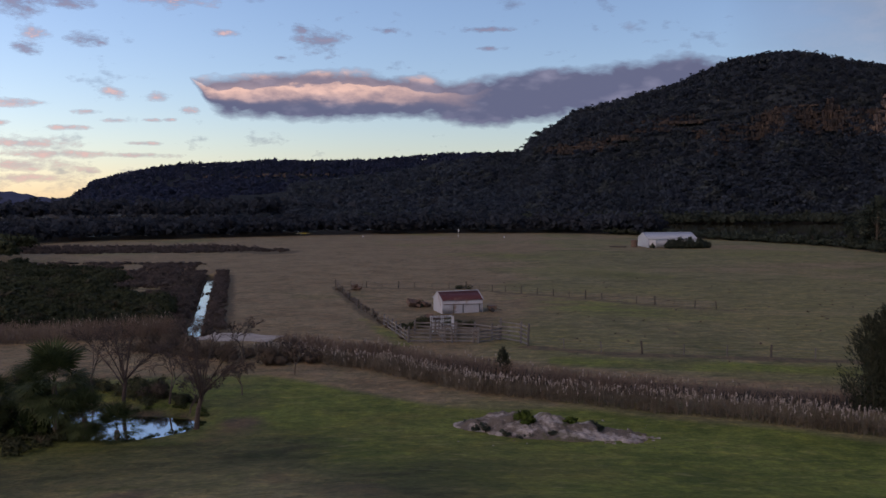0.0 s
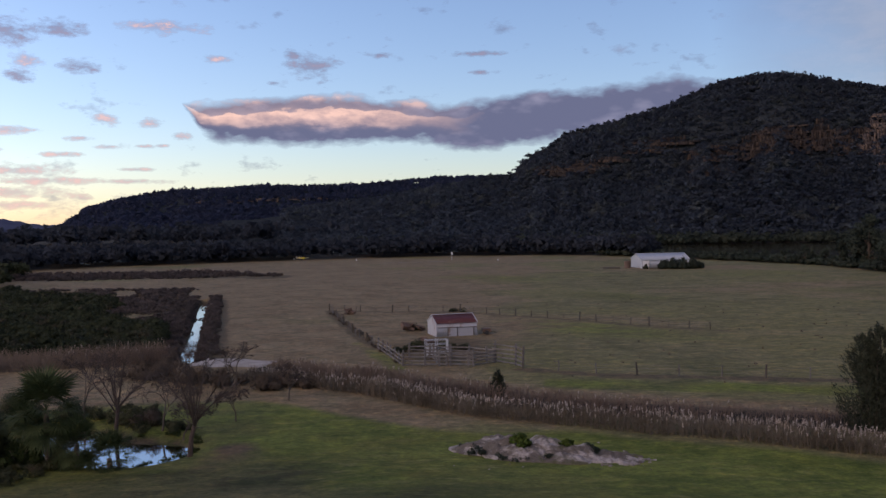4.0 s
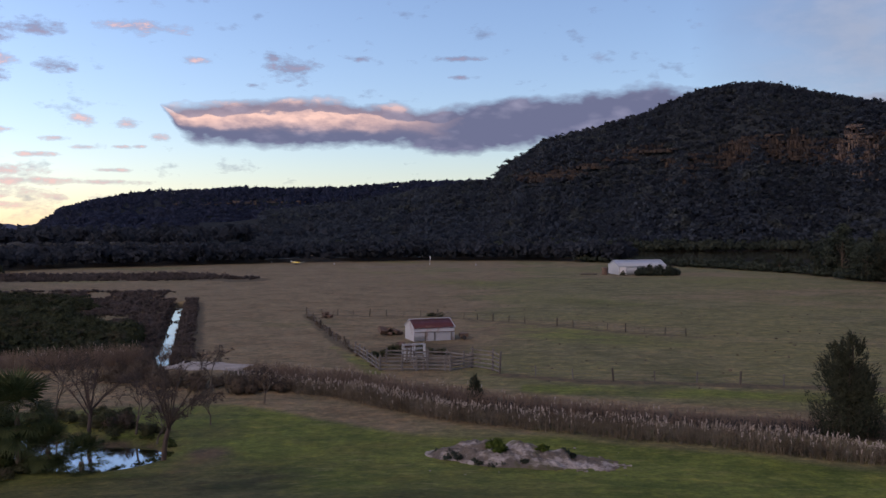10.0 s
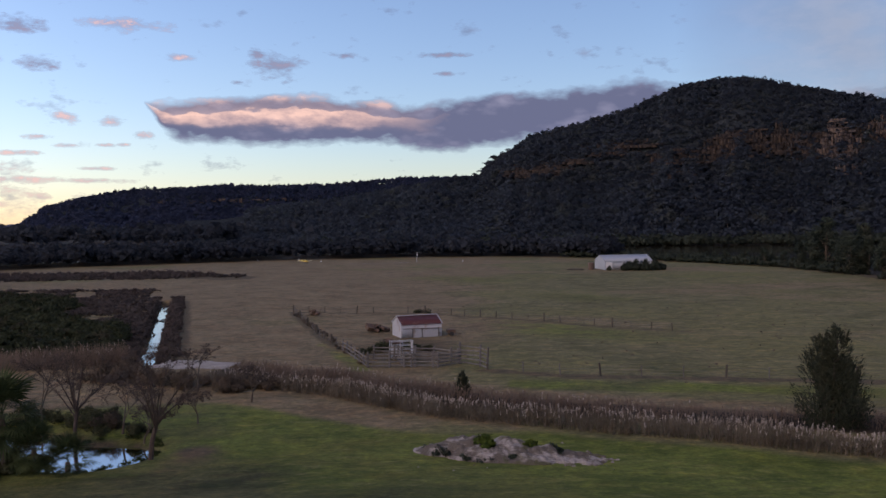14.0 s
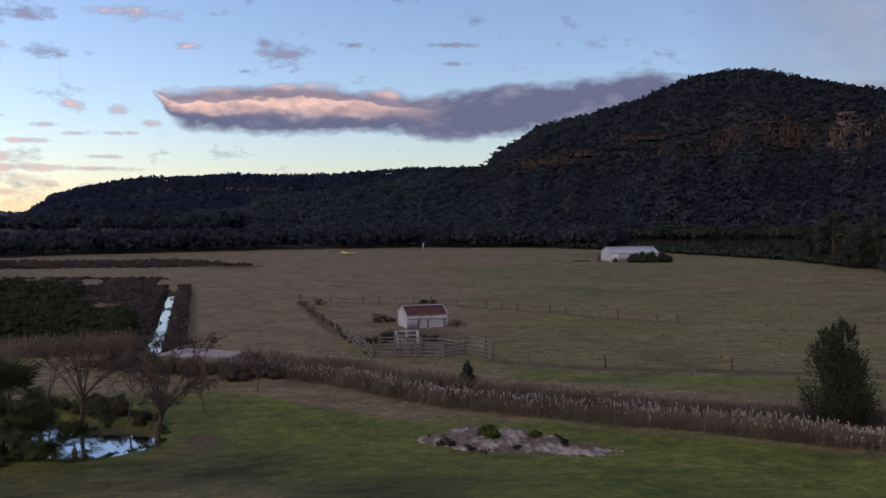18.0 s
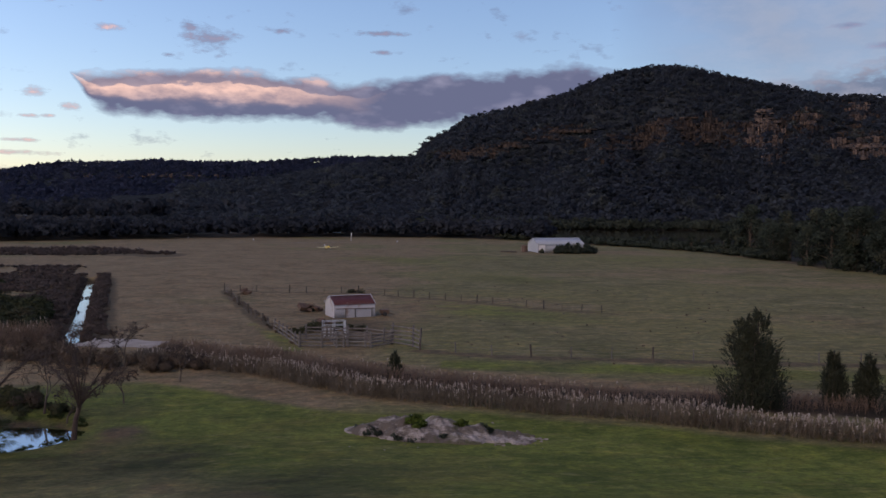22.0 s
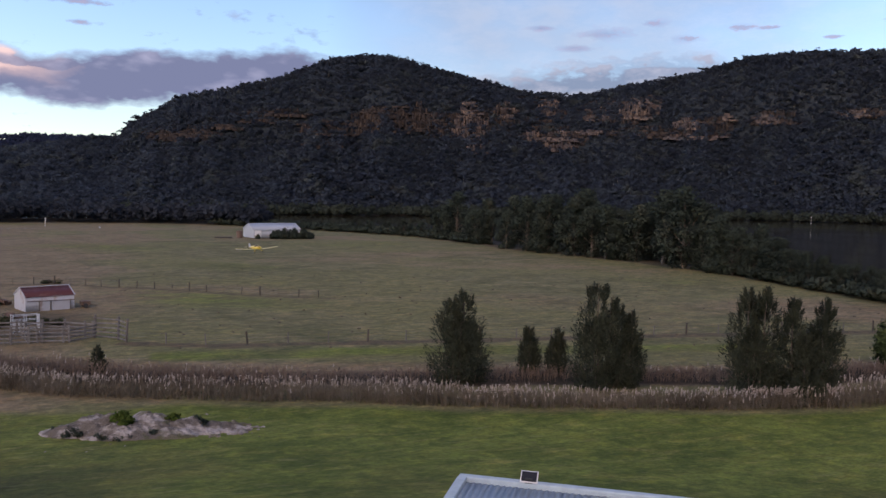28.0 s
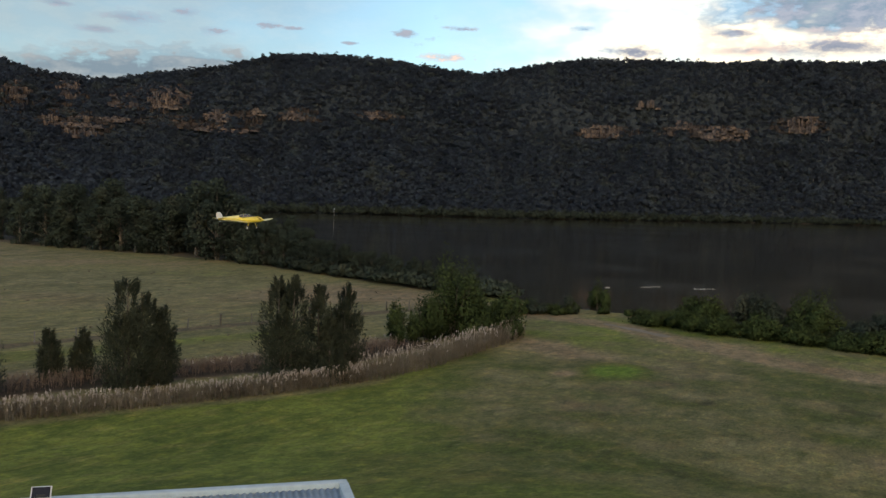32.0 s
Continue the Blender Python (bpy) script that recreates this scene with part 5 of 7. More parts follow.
# ---- reeds ----
def reed_bed(name, path, wide, per, tall, leaves, plumes, label, seed, weave=0.5):
    r = np.random.default_rng(seed)
    lengths = [math.hypot(b[0] - a[0], b[1] - a[1]) for a, b in zip(path, path[1:])]
    stems_at, share = [], []
    for (a, b), d in zip(zip(path, path[1:]), lengths):
        k = int(d * wide * per)
        t, o = r.uniform(0, 1, k), r.uniform(-0.5, 0.5, k) * wide
        nx, ny = -(b[1] - a[1]) / d, (b[0] - a[0]) / d
        stems_at.append(np.stack([a[0] + (b[0] - a[0]) * t + nx * o, a[1] + (b[1] - a[1]) * t + ny * o], -1))
        share.append(0.5 + o / wide)
    p, side = np.concatenate(stems_at), np.concatenate(share)
    patch = waves(p[:, 0], p[:, 1], 0.35, seed + 1)
    keep = r.uniform(0, 1, len(p)) < 0.82 + 0.25 * patch
    p, side, patch = p[keep], side[keep], patch[keep]
    k = len(p)
    h = tall * r.uniform(0.72, 1.1, k) * (1 + 0.10 * patch) * (1 - 0.25 * (np.abs(side - 0.5) > 0.42))
    base = np.stack([p[:, 0], p[:, 1], height(p[:, 0], p[:, 1]) - 0.05], -1)
    lean = np.stack([r.normal(0.03, 0.10, k), r.normal(0, 0.10, k), np.ones(k)], -1)
    top = base + lean * h[:, None]

    def ribbon(a, b, w):
        d = np.stack([np.cos(t0 := r.uniform(0, 3.14, len(a))), np.sin(t0), 0 * t0], -1) * w[:, None]
        return np.stack([a - d, a + d, b + d * 0.4, b - d * 0.4], 1).reshape(-1, 3)

    quads = [ribbon(base, top, np.full(k, 0.016))]
    for _ in range(5):
        s = r.uniform(0.1, 0.85, k)[:, None]
        a = base + (top - base) * s
        d = np.stack([r.normal(0, 0.30, k), r.normal(0, 0.30, k), r.uniform(0.05, 0.5, k)], -1)
        quads.append(ribbon(a, a + d * (0.4 + 0.5 * r.uniform(0, 1, k))[:, None], np.full(k, 0.024)))
    v = np.concatenate(quads)
    bed = thing(name, pose(0, 0, 0), label, "reeds", kind="stuff")
    part("reed_blades", mesh_of("reed_blades", v, np.arange(len(v)).reshape(-1, 4), leaves), None, bed)
    has = r.uniform(0, 1, k) < plumes * (0.55 + 0.45 * np.clip(patch + 0.5, 0, 1.4)) * np.where(side > 0.35, 1.0, 0.4)
    tp = top[has]
    if len(tp):
        n = len(tp) * 7
        start = np.repeat(tp - [0, 0, 0.1], 7, axis=0) + np.stack([0 * np.arange(n), 0 * np.arange(n), np.tile(np.linspace(-0.05, 0.20, 7), len(tp))], -1)
        out = np.stack([r.normal(0.45, 0.4, n), r.normal(0, 0.4, n), r.uniform(0.1, 0.8, n)], -1)
        out /= np.linalg.norm(out, axis=1)[:, None]
        v, f = sprays(start, out, 0.13, 0.22, r)
        part("plumes", mesh_of("plumes", v, f, PLUME), None, bed, "pale pink-white feathery seed plumes")


reed_bed("reed_bed", FRONT_REEDS[:6], 2.4, 36, 1.40, STRAW, 0.34, "tan common reeds with few pale plumes", 41)
reed_bed("reed_bed", FRONT_REEDS[5:9], 2.4, 46, 1.55, STRAW, 0.5, "dense tan common reeds with pale plumes", 42)
reed_bed("reed_bed", FRONT_REEDS[8:13], 2.2, 48, 1.30, STRAW, 0.55, "dense tan common reeds with pale plumes", 47)
reed_bed("reed_bed", FRONT_REEDS[12:], 2.4, 34, 2.0, STRAW, 0.40, "tan reeds thinning out near the track", 43)
reed_bed("reed_bed", BOG[:5], 3.4, 20, 1.4, BROWN_REED, 0.10, "dull brown reeds along the boggy channel", 44)
reed_bed("reed_bed", BOG[4:], 3.8, 12, 1.05, BROWN_REED, 0.05, "dull purple-brown reeds along the boggy channel", 45)
reed_bed("reed_bed", [(-62, 93), (-50, 96.5), (-38, 99), (-31.5, 99.5)], 5.5, 22, 2.3, BROWN_REED, 0.05, "purple-brown reeds before the mangroves", 46)


# ---- mangrove flat beside the ditch ----
def scrub(name, spots, size, tall, material, label, crowns=GUM_CROWNS):
    spots = np.asarray(spots)
    s = size * rng.uniform(0.6, 1.3, len(spots))
    z = height(spots[:, 0], spots[:, 1]) + s * tall
    v, f, n = many(crowns, np.stack([spots[:, 0], spots[:, 1], z], -1), rng.uniform(0, 6.28, len(s)), s, 0.9 + 0 * s)
    tagged(new(name, mesh_of(name, v, f, material, **n)), label, "scrub", kind="stuff")


THICK = [crown_kind(70 + k, 8, 28, 0.42, (1.0, 1.0, 0.75), 0.18) for k in range(4)]
TUFT = [crown_kind(90 + k, 5, 22, 0.5, (1.0, 1.0, 0.75), 0.24) for k in range(4)]


def scattered(count, lo, hi, near, far):
    az, s = rng.uniform(lo, hi, count), rng.uniform(0, 1, count)
    x, y = polar(az, near + (far - near) * s)
    return np.stack([x, y], -1)


flat = scattered(2600, -34, -12.5, 104, 236)
az, rr = np.degrees(np.arctan2(flat[:, 0], flat[:, 1])), np.hypot(flat[:, 0], flat[:, 1])
line = -30.5 - 20.5 * np.clip((flat[:, 1] - 96) / 84, 0, 1.4)
far_side = rr < 232 - 1.6 * np.clip(az + 24, 0, 12) + 4 * waves(flat[:, 0], flat[:, 1], 0.1, 61)
inside = (flat[:, 1] > 104.5) & (flat[:, 0] < line - 2.0) & far_side
green = inside & (az < np.interp(rr, [100, 140, 148, 200, 232], [-17.0, -17.4, -20.5, -21.5, -26]) + waves(flat[:, 0], flat[:, 1], 0.15, 62))
scrub("mangrove_scrub", flat[green], 1.5, 0.45, MANGROVE, "dense low dark green mangroves beside the ditch", THICK)
heath = flat[inside & ~green]
heath = np.concatenate([heath + rng.normal(0, 1.2, heath.shape) for _ in range(4)])
heath = heath[waves(heath[:, 0], heath[:, 1], 0.25, 63) > -0.45]
scrub("brown_heath", heath, 0.75, 0.30, BROWN_SCRUB, "low purple-brown saltmarsh scrub beside the ditch", TUFT)
edge = np.array([(-28.6 - 20.5 * t + (s * (1.25 + (4.5 if s < 0 else 2.4) * rng.uniform(0, 1) ** 1.6)), 96 + 84 * t + rng.uniform(-0.5, 0.5)) for t in rng.uniform(0.05, 1.1, 650) for s in (-1, 1)])
scrub("ditch_scrub", edge, 0.55, 0.45, BROWN_SCRUB, "dark brown weeds along the ditch's banks", TUFT)
bridges = np.array([(cx + 0.45 * k, cy + 0.25 * k) for cx, cy in ((-37.3, 131.8), (-42.2, 150.4), (-46.9, 170.0), (-47.6, 173.0)) for k in range(-2, 3)])
scrub("ditch_tussocks", bridges, 0.45, 1.5, BROWN_SCRUB, "brown tussocks grown across the ditch", TUFT)
marsh = np.stack([rng.uniform(-140, -48, 1500), rng.uniform(251, 289, 1500)], -1)
marsh = marsh[np.abs(marsh[:, 1] - 270 + 10 * smooth01((marsh[:, 0] + 72) / 24)) < 17 - 12 * smooth01((marsh[:, 0] + 76) / 24) + 5 * waves(marsh[:, 0], marsh[:, 1], 0.12, 64)]
scrub("marsh_scrub", marsh, 0.9, 0.25, BROWN_SCRUB, "low dark rushes in a damp hollow of the paddock", HILL_CROWNS)
corner = scattered(40, -34, -25.5, 238, 300)
weeds = np.array([(-19.2 + 15.2 * t + rng.uniform(-0.5, 0.5), 153 - 58 * t + rng.uniform(-0.8, 0.8)) for t in rng.uniform(0, 1, 90)])
scrub("fence_weeds", weeds, 0.36, 0.3, DITCH_WEED, "dark weeds grown along the old fence", TUFT)
scrub("corner_trees", corner, 4.2, 0.7, MANGROVE, "dark trees in the paddock's corner")


# ---- trees by the pond ----
def bare_tree(name, x, y, tall, label, seed, lean=0.0, spread=1.0, droop=0.0, bole=0.24, reach=0.24):
    """Leafless tree: forking limbs down to fine twigs."""
    r = random.Random(seed)
    tree = thing(name, at_ground(x, y), label, "tree", "bare trees by the pond")
    limbs, twigs = bmesh.new(), bmesh.new()

    def grow(p, d, length, radius, level):
        q = p + d * length
        if radius <= 0:
            return
        rod(limbs if level < 3 else twigs, p, q, radius, radius * 0.66, 6 if level < 2 else 4 if level < 4 else 3)
        if level >= 8 or radius < 0.004:
            return
        for _ in range(3 if level in (1, 2, 3, 5, 6) else 2):
            side = Vector((r.gauss(0, 1), r.gauss(0, 1), r.gauss(0.25, 0.5)))
            e = (d + side * 0.42 * spread - Vector((0, 0, droop * level * 0.05))).normalized()
            grow(q, e, length * (reach / bole if level == 0 else 1.0) * r.uniform(0.62, 0.86), max(0.015, radius * r.uniform(0.52, 0.68)) if level < 7 else 0.0, level + 1)

    grow(Vector((0, 0, -0.2)), Vector((lean, 0.05, 1)).normalized(), tall * bole, tall * 0.020, 0)
    part("trunk", limbs, BARK, tree)
    part("crown", twigs, TWIG, tree, "bare brown crown of fine branching")


def spreading_tree(x, y, fork, tall, wide, count, label, seed, lean=0.1):
    """Leafless tree: a short leaning bole, then long limbs that arch up and out into fine twigs."""
    r = random.Random(seed)
    tree = thing("bare_tree", at_ground(x, y), label, "tree", "bare trees by the pond")
    trunk, twigs = bmesh.new(), bmesh.new()
    foot, knee, top = Vector((0, 0, -0.2)), Vector((lean * 0.3, 0, fork * 0.5)), Vector((lean, 0.1, fork))
    rod(trunk, foot, knee, 0.20, 0.16, 8)
    rod(trunk, knee, top, 0.16, 0.13, 8)
    for i in range(count):
        a, out = 2.4 * i + r.uniform(-0.4, 0.4), wide * r.uniform(0.25, 1.0)
        start = foot.lerp(top, r.uniform(0.72, 1.0)) if i % 3 else top
        end = Vector((out * math.cos(a) + lean, out * math.sin(a), fork + (tall - fork) * (1.02 - 0.55 * (out / wide) ** 2) * r.uniform(0.85, 1.05)))
        bend = start.lerp(end, 0.5) + Vector((0.05 * out * math.cos(a), 0.05 * out * math.sin(a), 0.20 * out))
        path = [start.lerp(bend, t).lerp(bend.lerp(end, t), t) for t in [k / 6 for k in range(7)]]
        for k, (p, q) in enumerate(zip(path, path[1:])):
            rod(trunk, p, q, 0.066 - 0.009 * k, 0.057 - 0.009 * k, 5)
            for _ in range(3 if k > 1 else 1):
                way = ((q - p).normalized() + Vector((r.gauss(0, 0.6), r.gauss(0, 0.6), r.gauss(0.15, 0.4)))).normalized()
                b0 = p.lerp(q, r.random())
                b1 = b0 + way * r.uniform(0.5, 1.2)
                rod(twigs, b0, b1, 0.017, 0.011, 4)
                for _ in range(4):
                    c0 = b0.lerp(b1, r.uniform(0.25, 1.0))
                    c1 = c0 + (way + Vector((r.gauss(0, 0.7), r.gauss(0, 0.7), r.gauss(0.0, 0.5)))).normalized() * r.uniform(0.3, 0.8)
                    rod(twigs, c0, c1, 0.010, 0.007, 3)
    part("trunk", trunk, TWIG, tree)
    part("crown", twigs, TWIG, tree, "bare brown crown of fine twigs")


spreading_tree(-17.3, 59.0, 2.6, 7.2, 3.2, 11, "leafless grey-brown tree on the pond's bank", 12, 0.5)
spreading_tree(-25.0, 66.0, 2.8, 6.6, 3.0, 10, "leafless dark tree behind the palms", 6, 0.2)
bare_tree("bare_tree", -21.6, 66.6, 5.6, "leafless twiggy tree behind the pond", 8, 0.1, 1.25, 1.0, 0.2, 0.30)
bare_tree("bare_tree", -16.5, 69.2, 3.8, "small weeping bare tree on the lawn", 9, 0.0, 1.3, 2.6, 0.24, 0.3)
bare_tree("bare_tree", -19.4, 64.6, 4.6, "leafless shrubby willow at the pond", 31, 0.1, 1.3, 0.8, 0.14, 0.28)
bare_tree("bare_tree", -29.0, 70.0, 5.6, "leafless twiggy tree behind the pond", 32, -0.1, 1.25, 0.6, 0.24, 0.30)
bare_tree("bare_tree", -13.6, 77.0, 4.6, "small leafless willow beside the reeds", 21, 0.1, 1.2, 1.6)
bare_tree("bare_tree", -19.6, 82.5, 6.4, "leafless brown willow at the lane", 22, 0.0, 1.2, 1.0)
bare_tree("bare_tree", -25.8, 84.0, 6.6, "leafless brown willow at the lane", 23, 0.05, 1.2, 1.0)


def frond_mesh(seed):
    """A stiff fan leaf: a bare stalk, then slim folded fingers spread round its end."""
    r = np.random.default_rng(seed)
    pts, tri = [(-0.02, -0.012, 0), (-0.02, 0.012, 0), (0.62, 0, 0.03)], [(0, 1, 2)]
    for i in range(26):
        a = radians(-118 + 236 * i / 25) + r.uniform(-0.03, 0.03)
        reach = 0.60 * (0.72 + 0.28 * math.cos(a * 0.7)) * r.uniform(0.9, 1.08)
        bend = -0.16 * reach * r.uniform(0.4, 1.6)
        c, s = math.cos(a), math.sin(a)
        b = len(pts)
        mid = (0.60 + 0.55 * reach * c, 0.55 * reach * s, 0.04 + 0.02 * (i % 2))
        pts += [(0.60, 0, 0.03), (mid[0] + 0.022 * s, mid[1] - 0.022 * c, mid[2]), (mid[0] - 0.022 * s, mid[1] + 0.022 * c, mid[2]), (0.60 + reach * c, reach * s, 0.04 + bend)]
        tri += [(b, b + 1, b + 2), (b + 1, b + 3, b + 2)]
    return mesh_of("frond", pts, tri, PALM)


FRONDS = [frond_mesh(k) for k in range(3)]


def palm(x, y, stem, size, count, seed, label="dark green fan palm beside the pond"):
    r = np.random.default_rng(seed)
    ob = thing("palm", at_ground(x, y), label, "palm", "palms by the pond")
    bm = bmesh.new()
    for i in range(6):
        rod(bm, (0, 0, stem * i / 6 - 0.1), (0, 0, stem * (i + 1) / 6), 0.19, 0.15, 8)
    part("trunk", bm, BARK, ob)
    for i in range(count):
        up = -80 + 138 * (i / count) ** 1.05 + r.uniform(-10, 10)
        turn = Euler((0, 0, radians(137.5 * i + r.uniform(-9, 9)))).to_matrix().to_4x4() @ Euler((0, radians(up), 0)).to_matrix().to_4x4()
        part("frond", FRONDS[i % 3], None, ob, at=Matrix.Translation((0, 0, stem + 0.2 - 0.5 * i / count)) @ turn @ Matrix.Scale(size * r.uniform(0.85, 1.1), 4))
    return ob


palm(-26.4, 57.5, 3.6, 2.6, 52, 1)
palm(-30.6, 57.2, 2.4, 1.9, 34, 2)
palm(-33.0, 58.8, 2.6, 1.8, 34, 3)
palm(-21.9, 56.6, 0.7, 1.7, 34, 4, "low brownish fan palm at the pond's near edge")
palm(-24.2, 57.0, 1.5, 1.8, 34, 5)
palm(-28.6, 59.0, 2.0, 1.8, 34, 6)
for k, (x, y, w, h, n) in enumerate([(-30.5, 58.0, 2.0, 2.6, 6200), (-33.8, 59.4, 2.2, 3.0, 6200), (-28.2, 57.4, 1.4, 1.9, 4600), (-36.4, 61.0, 2.4, 3.2, 6000), (-39.0, 64.0, 2.6, 3.2, 5600), (-24.8, 58.2, 1.2, 1.3, 3600), (-31.6, 60.6, 1.4, 2.2, 4200), (-30.0, 71.0, 2.0, 1.7, 4600), (-35.0, 71.0, 2.6, 2.4, 5600), (-25.4, 70.0, 1.5, 1.3, 3600), (-20.6, 66.8, 1.3, 0.9, 3000)]):
    bush("pond_bush", x, y, w, h, n, "dark green scrub round the pond", 600 + k, SCRUB if k > 6 else SHRUB if k % 3 else MANGROVE, "scrub round the pond", 0.12)
for k, (x, y, w, h) in enumerate([(-23.4, 68.8, 1.6, 1.6)]):
    bush("brown_brush", x, y, w, h, 1500, "leafless brown brush on the pond's bank", 690 + k, DITCH_WEED, "brush round the pond", 0.13)
TANGLE = [crown_kind(80 + k, 8, 40, 0.45, (1.0, 1.0, 0.6), 0.14, loose=0.8) for k in range(4)]
spots = np.stack([rng.uniform(-40, -15, 900), rng.uniform(52.5, 76, 900)], -1)
wet = np.minimum(np.hypot((spots[:, 0] + 21.8) / 4.9, (spots[:, 1] - 61.2) / 4.9), np.hypot((spots[:, 0] + 29.5) / 6.9, (spots[:, 1] - 65.0) / 4.7))
rim = np.hypot((spots[:, 0] + 28) / 13.5, (spots[:, 1] - 63) / 11.5) + 0.22 * waves(spots[:, 0], spots[:, 1], 0.4, 51)
low = spots[(wet > 0.93) & (rim < 0.80) & (spots[:, 0] - 0.25 * spots[:, 1] < -39)]
scrub("pond_scrub", low, 0.6, 0.4, SCRUB, "tangled olive scrub and rushes round the pond", TANGLE)
tips = spots[(wet > 0.78) & (wet < 0.92)]
scrub("pond_rushes", tips, 0.45, 0.4, SHRUB, "dark green rushes at the water's edge", TANGLE)
# brown thorny brush beyond the lawn
for k, (x, y, w, h) in enumerate([(-27.5, 88.0, 2.6, 2.6), (-24.0, 86.6, 2.4, 2.2), (-31.0, 90.0, 2.4, 2.4), (-20.8, 84.6, 2.2, 2.0), (-17.0, 82.4, 2.0, 1.7), (-28.8, 92.0, 2.2, 2.2), (-14.6, 84.6, 2.2, 1.6), (-12.0, 83.0, 1.8, 1.4)]):
    bush("brown_brush", x, y, w, h, 3000, "leafless purple-brown brush at the lawn's far edge", 640 + k, DITCH_WEED, "brush beyond the lawn", 0.15)
# ---- farm things ----
def sheet_roof(a, b, c, d, pitch, rise, thick=0.02):
    """A corrugated sheet between corners a-b (one edge) and d-c (the other), waves running from a to d."""
    a, b, c, d = (Vector(v) for v in (a, b, c, d))
    n = max(8, int((b - a).length / pitch) * 4)
    up = (b - a).cross(d - a).normalized()
    if up.z < 0:
        up = -up
    verts, faces = [], []
    for i in range(n + 1):
        s = i / n
        w = rise * math.sin(2 * math.pi * i / 4)
        for p in (a.lerp(b, s), d.lerp(c, s)):
            verts += [p + up * w, p + up * (w - thick)]
    for i in range(n):
        k, j = 4 * i, 4 * (i + 1)
        faces += [(k, j, j + 2, k + 2), (k + 1, k + 3, j + 3, j + 1), (k, k + 1, j + 1, j), (k + 2, j + 2, j + 3, k + 3)]
    return verts, faces


def sheet_part(name, corners, pitch, rise, material, parent, label=""):
    v, f = sheet_roof(*corners, pitch, rise)
    return part(name, mesh_of(name, [tuple(p) for p in v], f, material, True), None, parent, label)


def gabled(ob, long, deep, eave, ridge, wall, roof, trim, over=0.15, pitch=0.25):
    """Four walls and two roof sheets; the front runs along x from 0, and the depth along y."""
    t = 0.06
    for name, lo, hi in (("front_wall", (0, 0, -0.1), (long, t, eave)), ("back_wall", (0, deep - t, -0.1), (long, deep, eave))):
        a, b = (Vector((lo[0], lo[1], lo[2])), Vector((hi[0], lo[1], lo[2])))
        v, f = sheet_roof(a, b, b + Vector((0, 0, eave + 0.1)), a + Vector((0, 0, eave + 0.1)), pitch, 0.015, 0.03)
        part(name, mesh_of(name, [tuple(p) for p in v], f, wall), None, ob)
    for name, x in (("end_wall", 0.0), ("end_wall", long - t)):
        bm = bmesh.new()
        loft(bm, [[(x + dx, 0, -0.1), (x + dx, deep, -0.1), (x + dx, deep, eave), (x + dx, deep / 2, ridge - 0.02), (x + dx, 0, eave)] for dx in (0, t)])
        part(name, bm, wall, ob)
    drop = (ridge - eave) / (deep / 2) * over
    sheet_part("roof_sheet", ((-over, deep / 2, ridge), (long + over, deep / 2, ridge), (long + over, -over, eave - drop), (-over, -over, eave - drop)), pitch, 0.02, roof, ob)
    sheet_part("roof_sheet", ((-over, deep / 2, ridge), (long + over, deep / 2, ridge), (long + over, deep + over, eave - drop), (-over, deep + over, eave - drop)), pitch, 0.02, roof, ob)
    bm = rod(bmesh.new(), (-over, deep / 2, ridge + 0.02), (long + over, deep / 2, ridge + 0.02), 0.07, 0.07, 6)
    part("ridge_cap", bm, trim, ob)
    for x in (-over, long + over - 0.1):
        for y in (-over, deep + over):
            bm = bmesh.new()
            z = eave - drop
            loft(bm, [[(x, y, z - 0.06), (x + 0.1, y, z - 0.06), (x + 0.1, y, z + 0.07), (x, y, z + 0.07)], [(x, deep / 2, ridge - 0.06), (x + 0.1, deep / 2, ridge - 0.06), (x + 0.1, deep / 2, ridge + 0.07), (x, deep / 2, ridge + 0.07)]])
            part("barge_board", bm, trim, ob)


barn = thing("barn", pose(-0.2, 117.0, ground_z(2, 118), 0, 0, 17.0), "small whitewashed iron barn with a rusty red roof", "barn")
gabled(barn, 5.9, 4.3, 1.85, 2.85, WHITE_WALL, RED_ROOF, WHITE_WALL, 0.1)
barn_door = part("door", block((1.7, -0.07, 0.0), (2.9, -0.035, 1.15), 0.01), WHITE_WALL, barn, "low whitewashed barn door")
part("hinge", block((1.72, -0.085, 0.25), (2.1, -0.072, 0.31)), WIRE, barn_door)
part("hinge", block((1.72, -0.085, 0.85), (2.1, -0.072, 0.91)), WIRE, barn_door)
part("door", block((3.1, -0.07, 0.0), (5.3, -0.035, 1.1), 0.01), WHITE_WALL, barn, "low whitewashed barn door")
for x in (1.62, 3.0, 5.4):
    part("door_post", block((x - 0.05, -0.1, -0.1), (x + 0.05, -0.03, 1.3)), TIMBER, barn)
part("lintel", rod(bmesh.new(), (0.2, -0.1, 1.30), (5.9, -0.1, 1.18), 0.045), RUBBLE, barn, "sagging rusty pipe along the wall")

trailer = thing("trailer", pose(6.7, 119.4, ground_z(6.7, 119.4), 0, 0, 10), "small rusty farm trailer beside the barn", "trailer")
part("tray", block((-0.5, -0.6, 0.35), (0.6, 0.6, 0.85), 0.03), RUBBLE, trailer)
part("drawbar", rod(bmesh.new(), (0.6, 0, 0.4), (1.5, 0, 0.15), 0.04), RUBBLE, trailer)
for y in (-0.66, 0.66):
    part("wheel", rod(bmesh.new(), (0, y - 0.06, 0.3), (0, y + 0.06, 0.3), 0.3, 0.3, 14), BLACK, trailer)


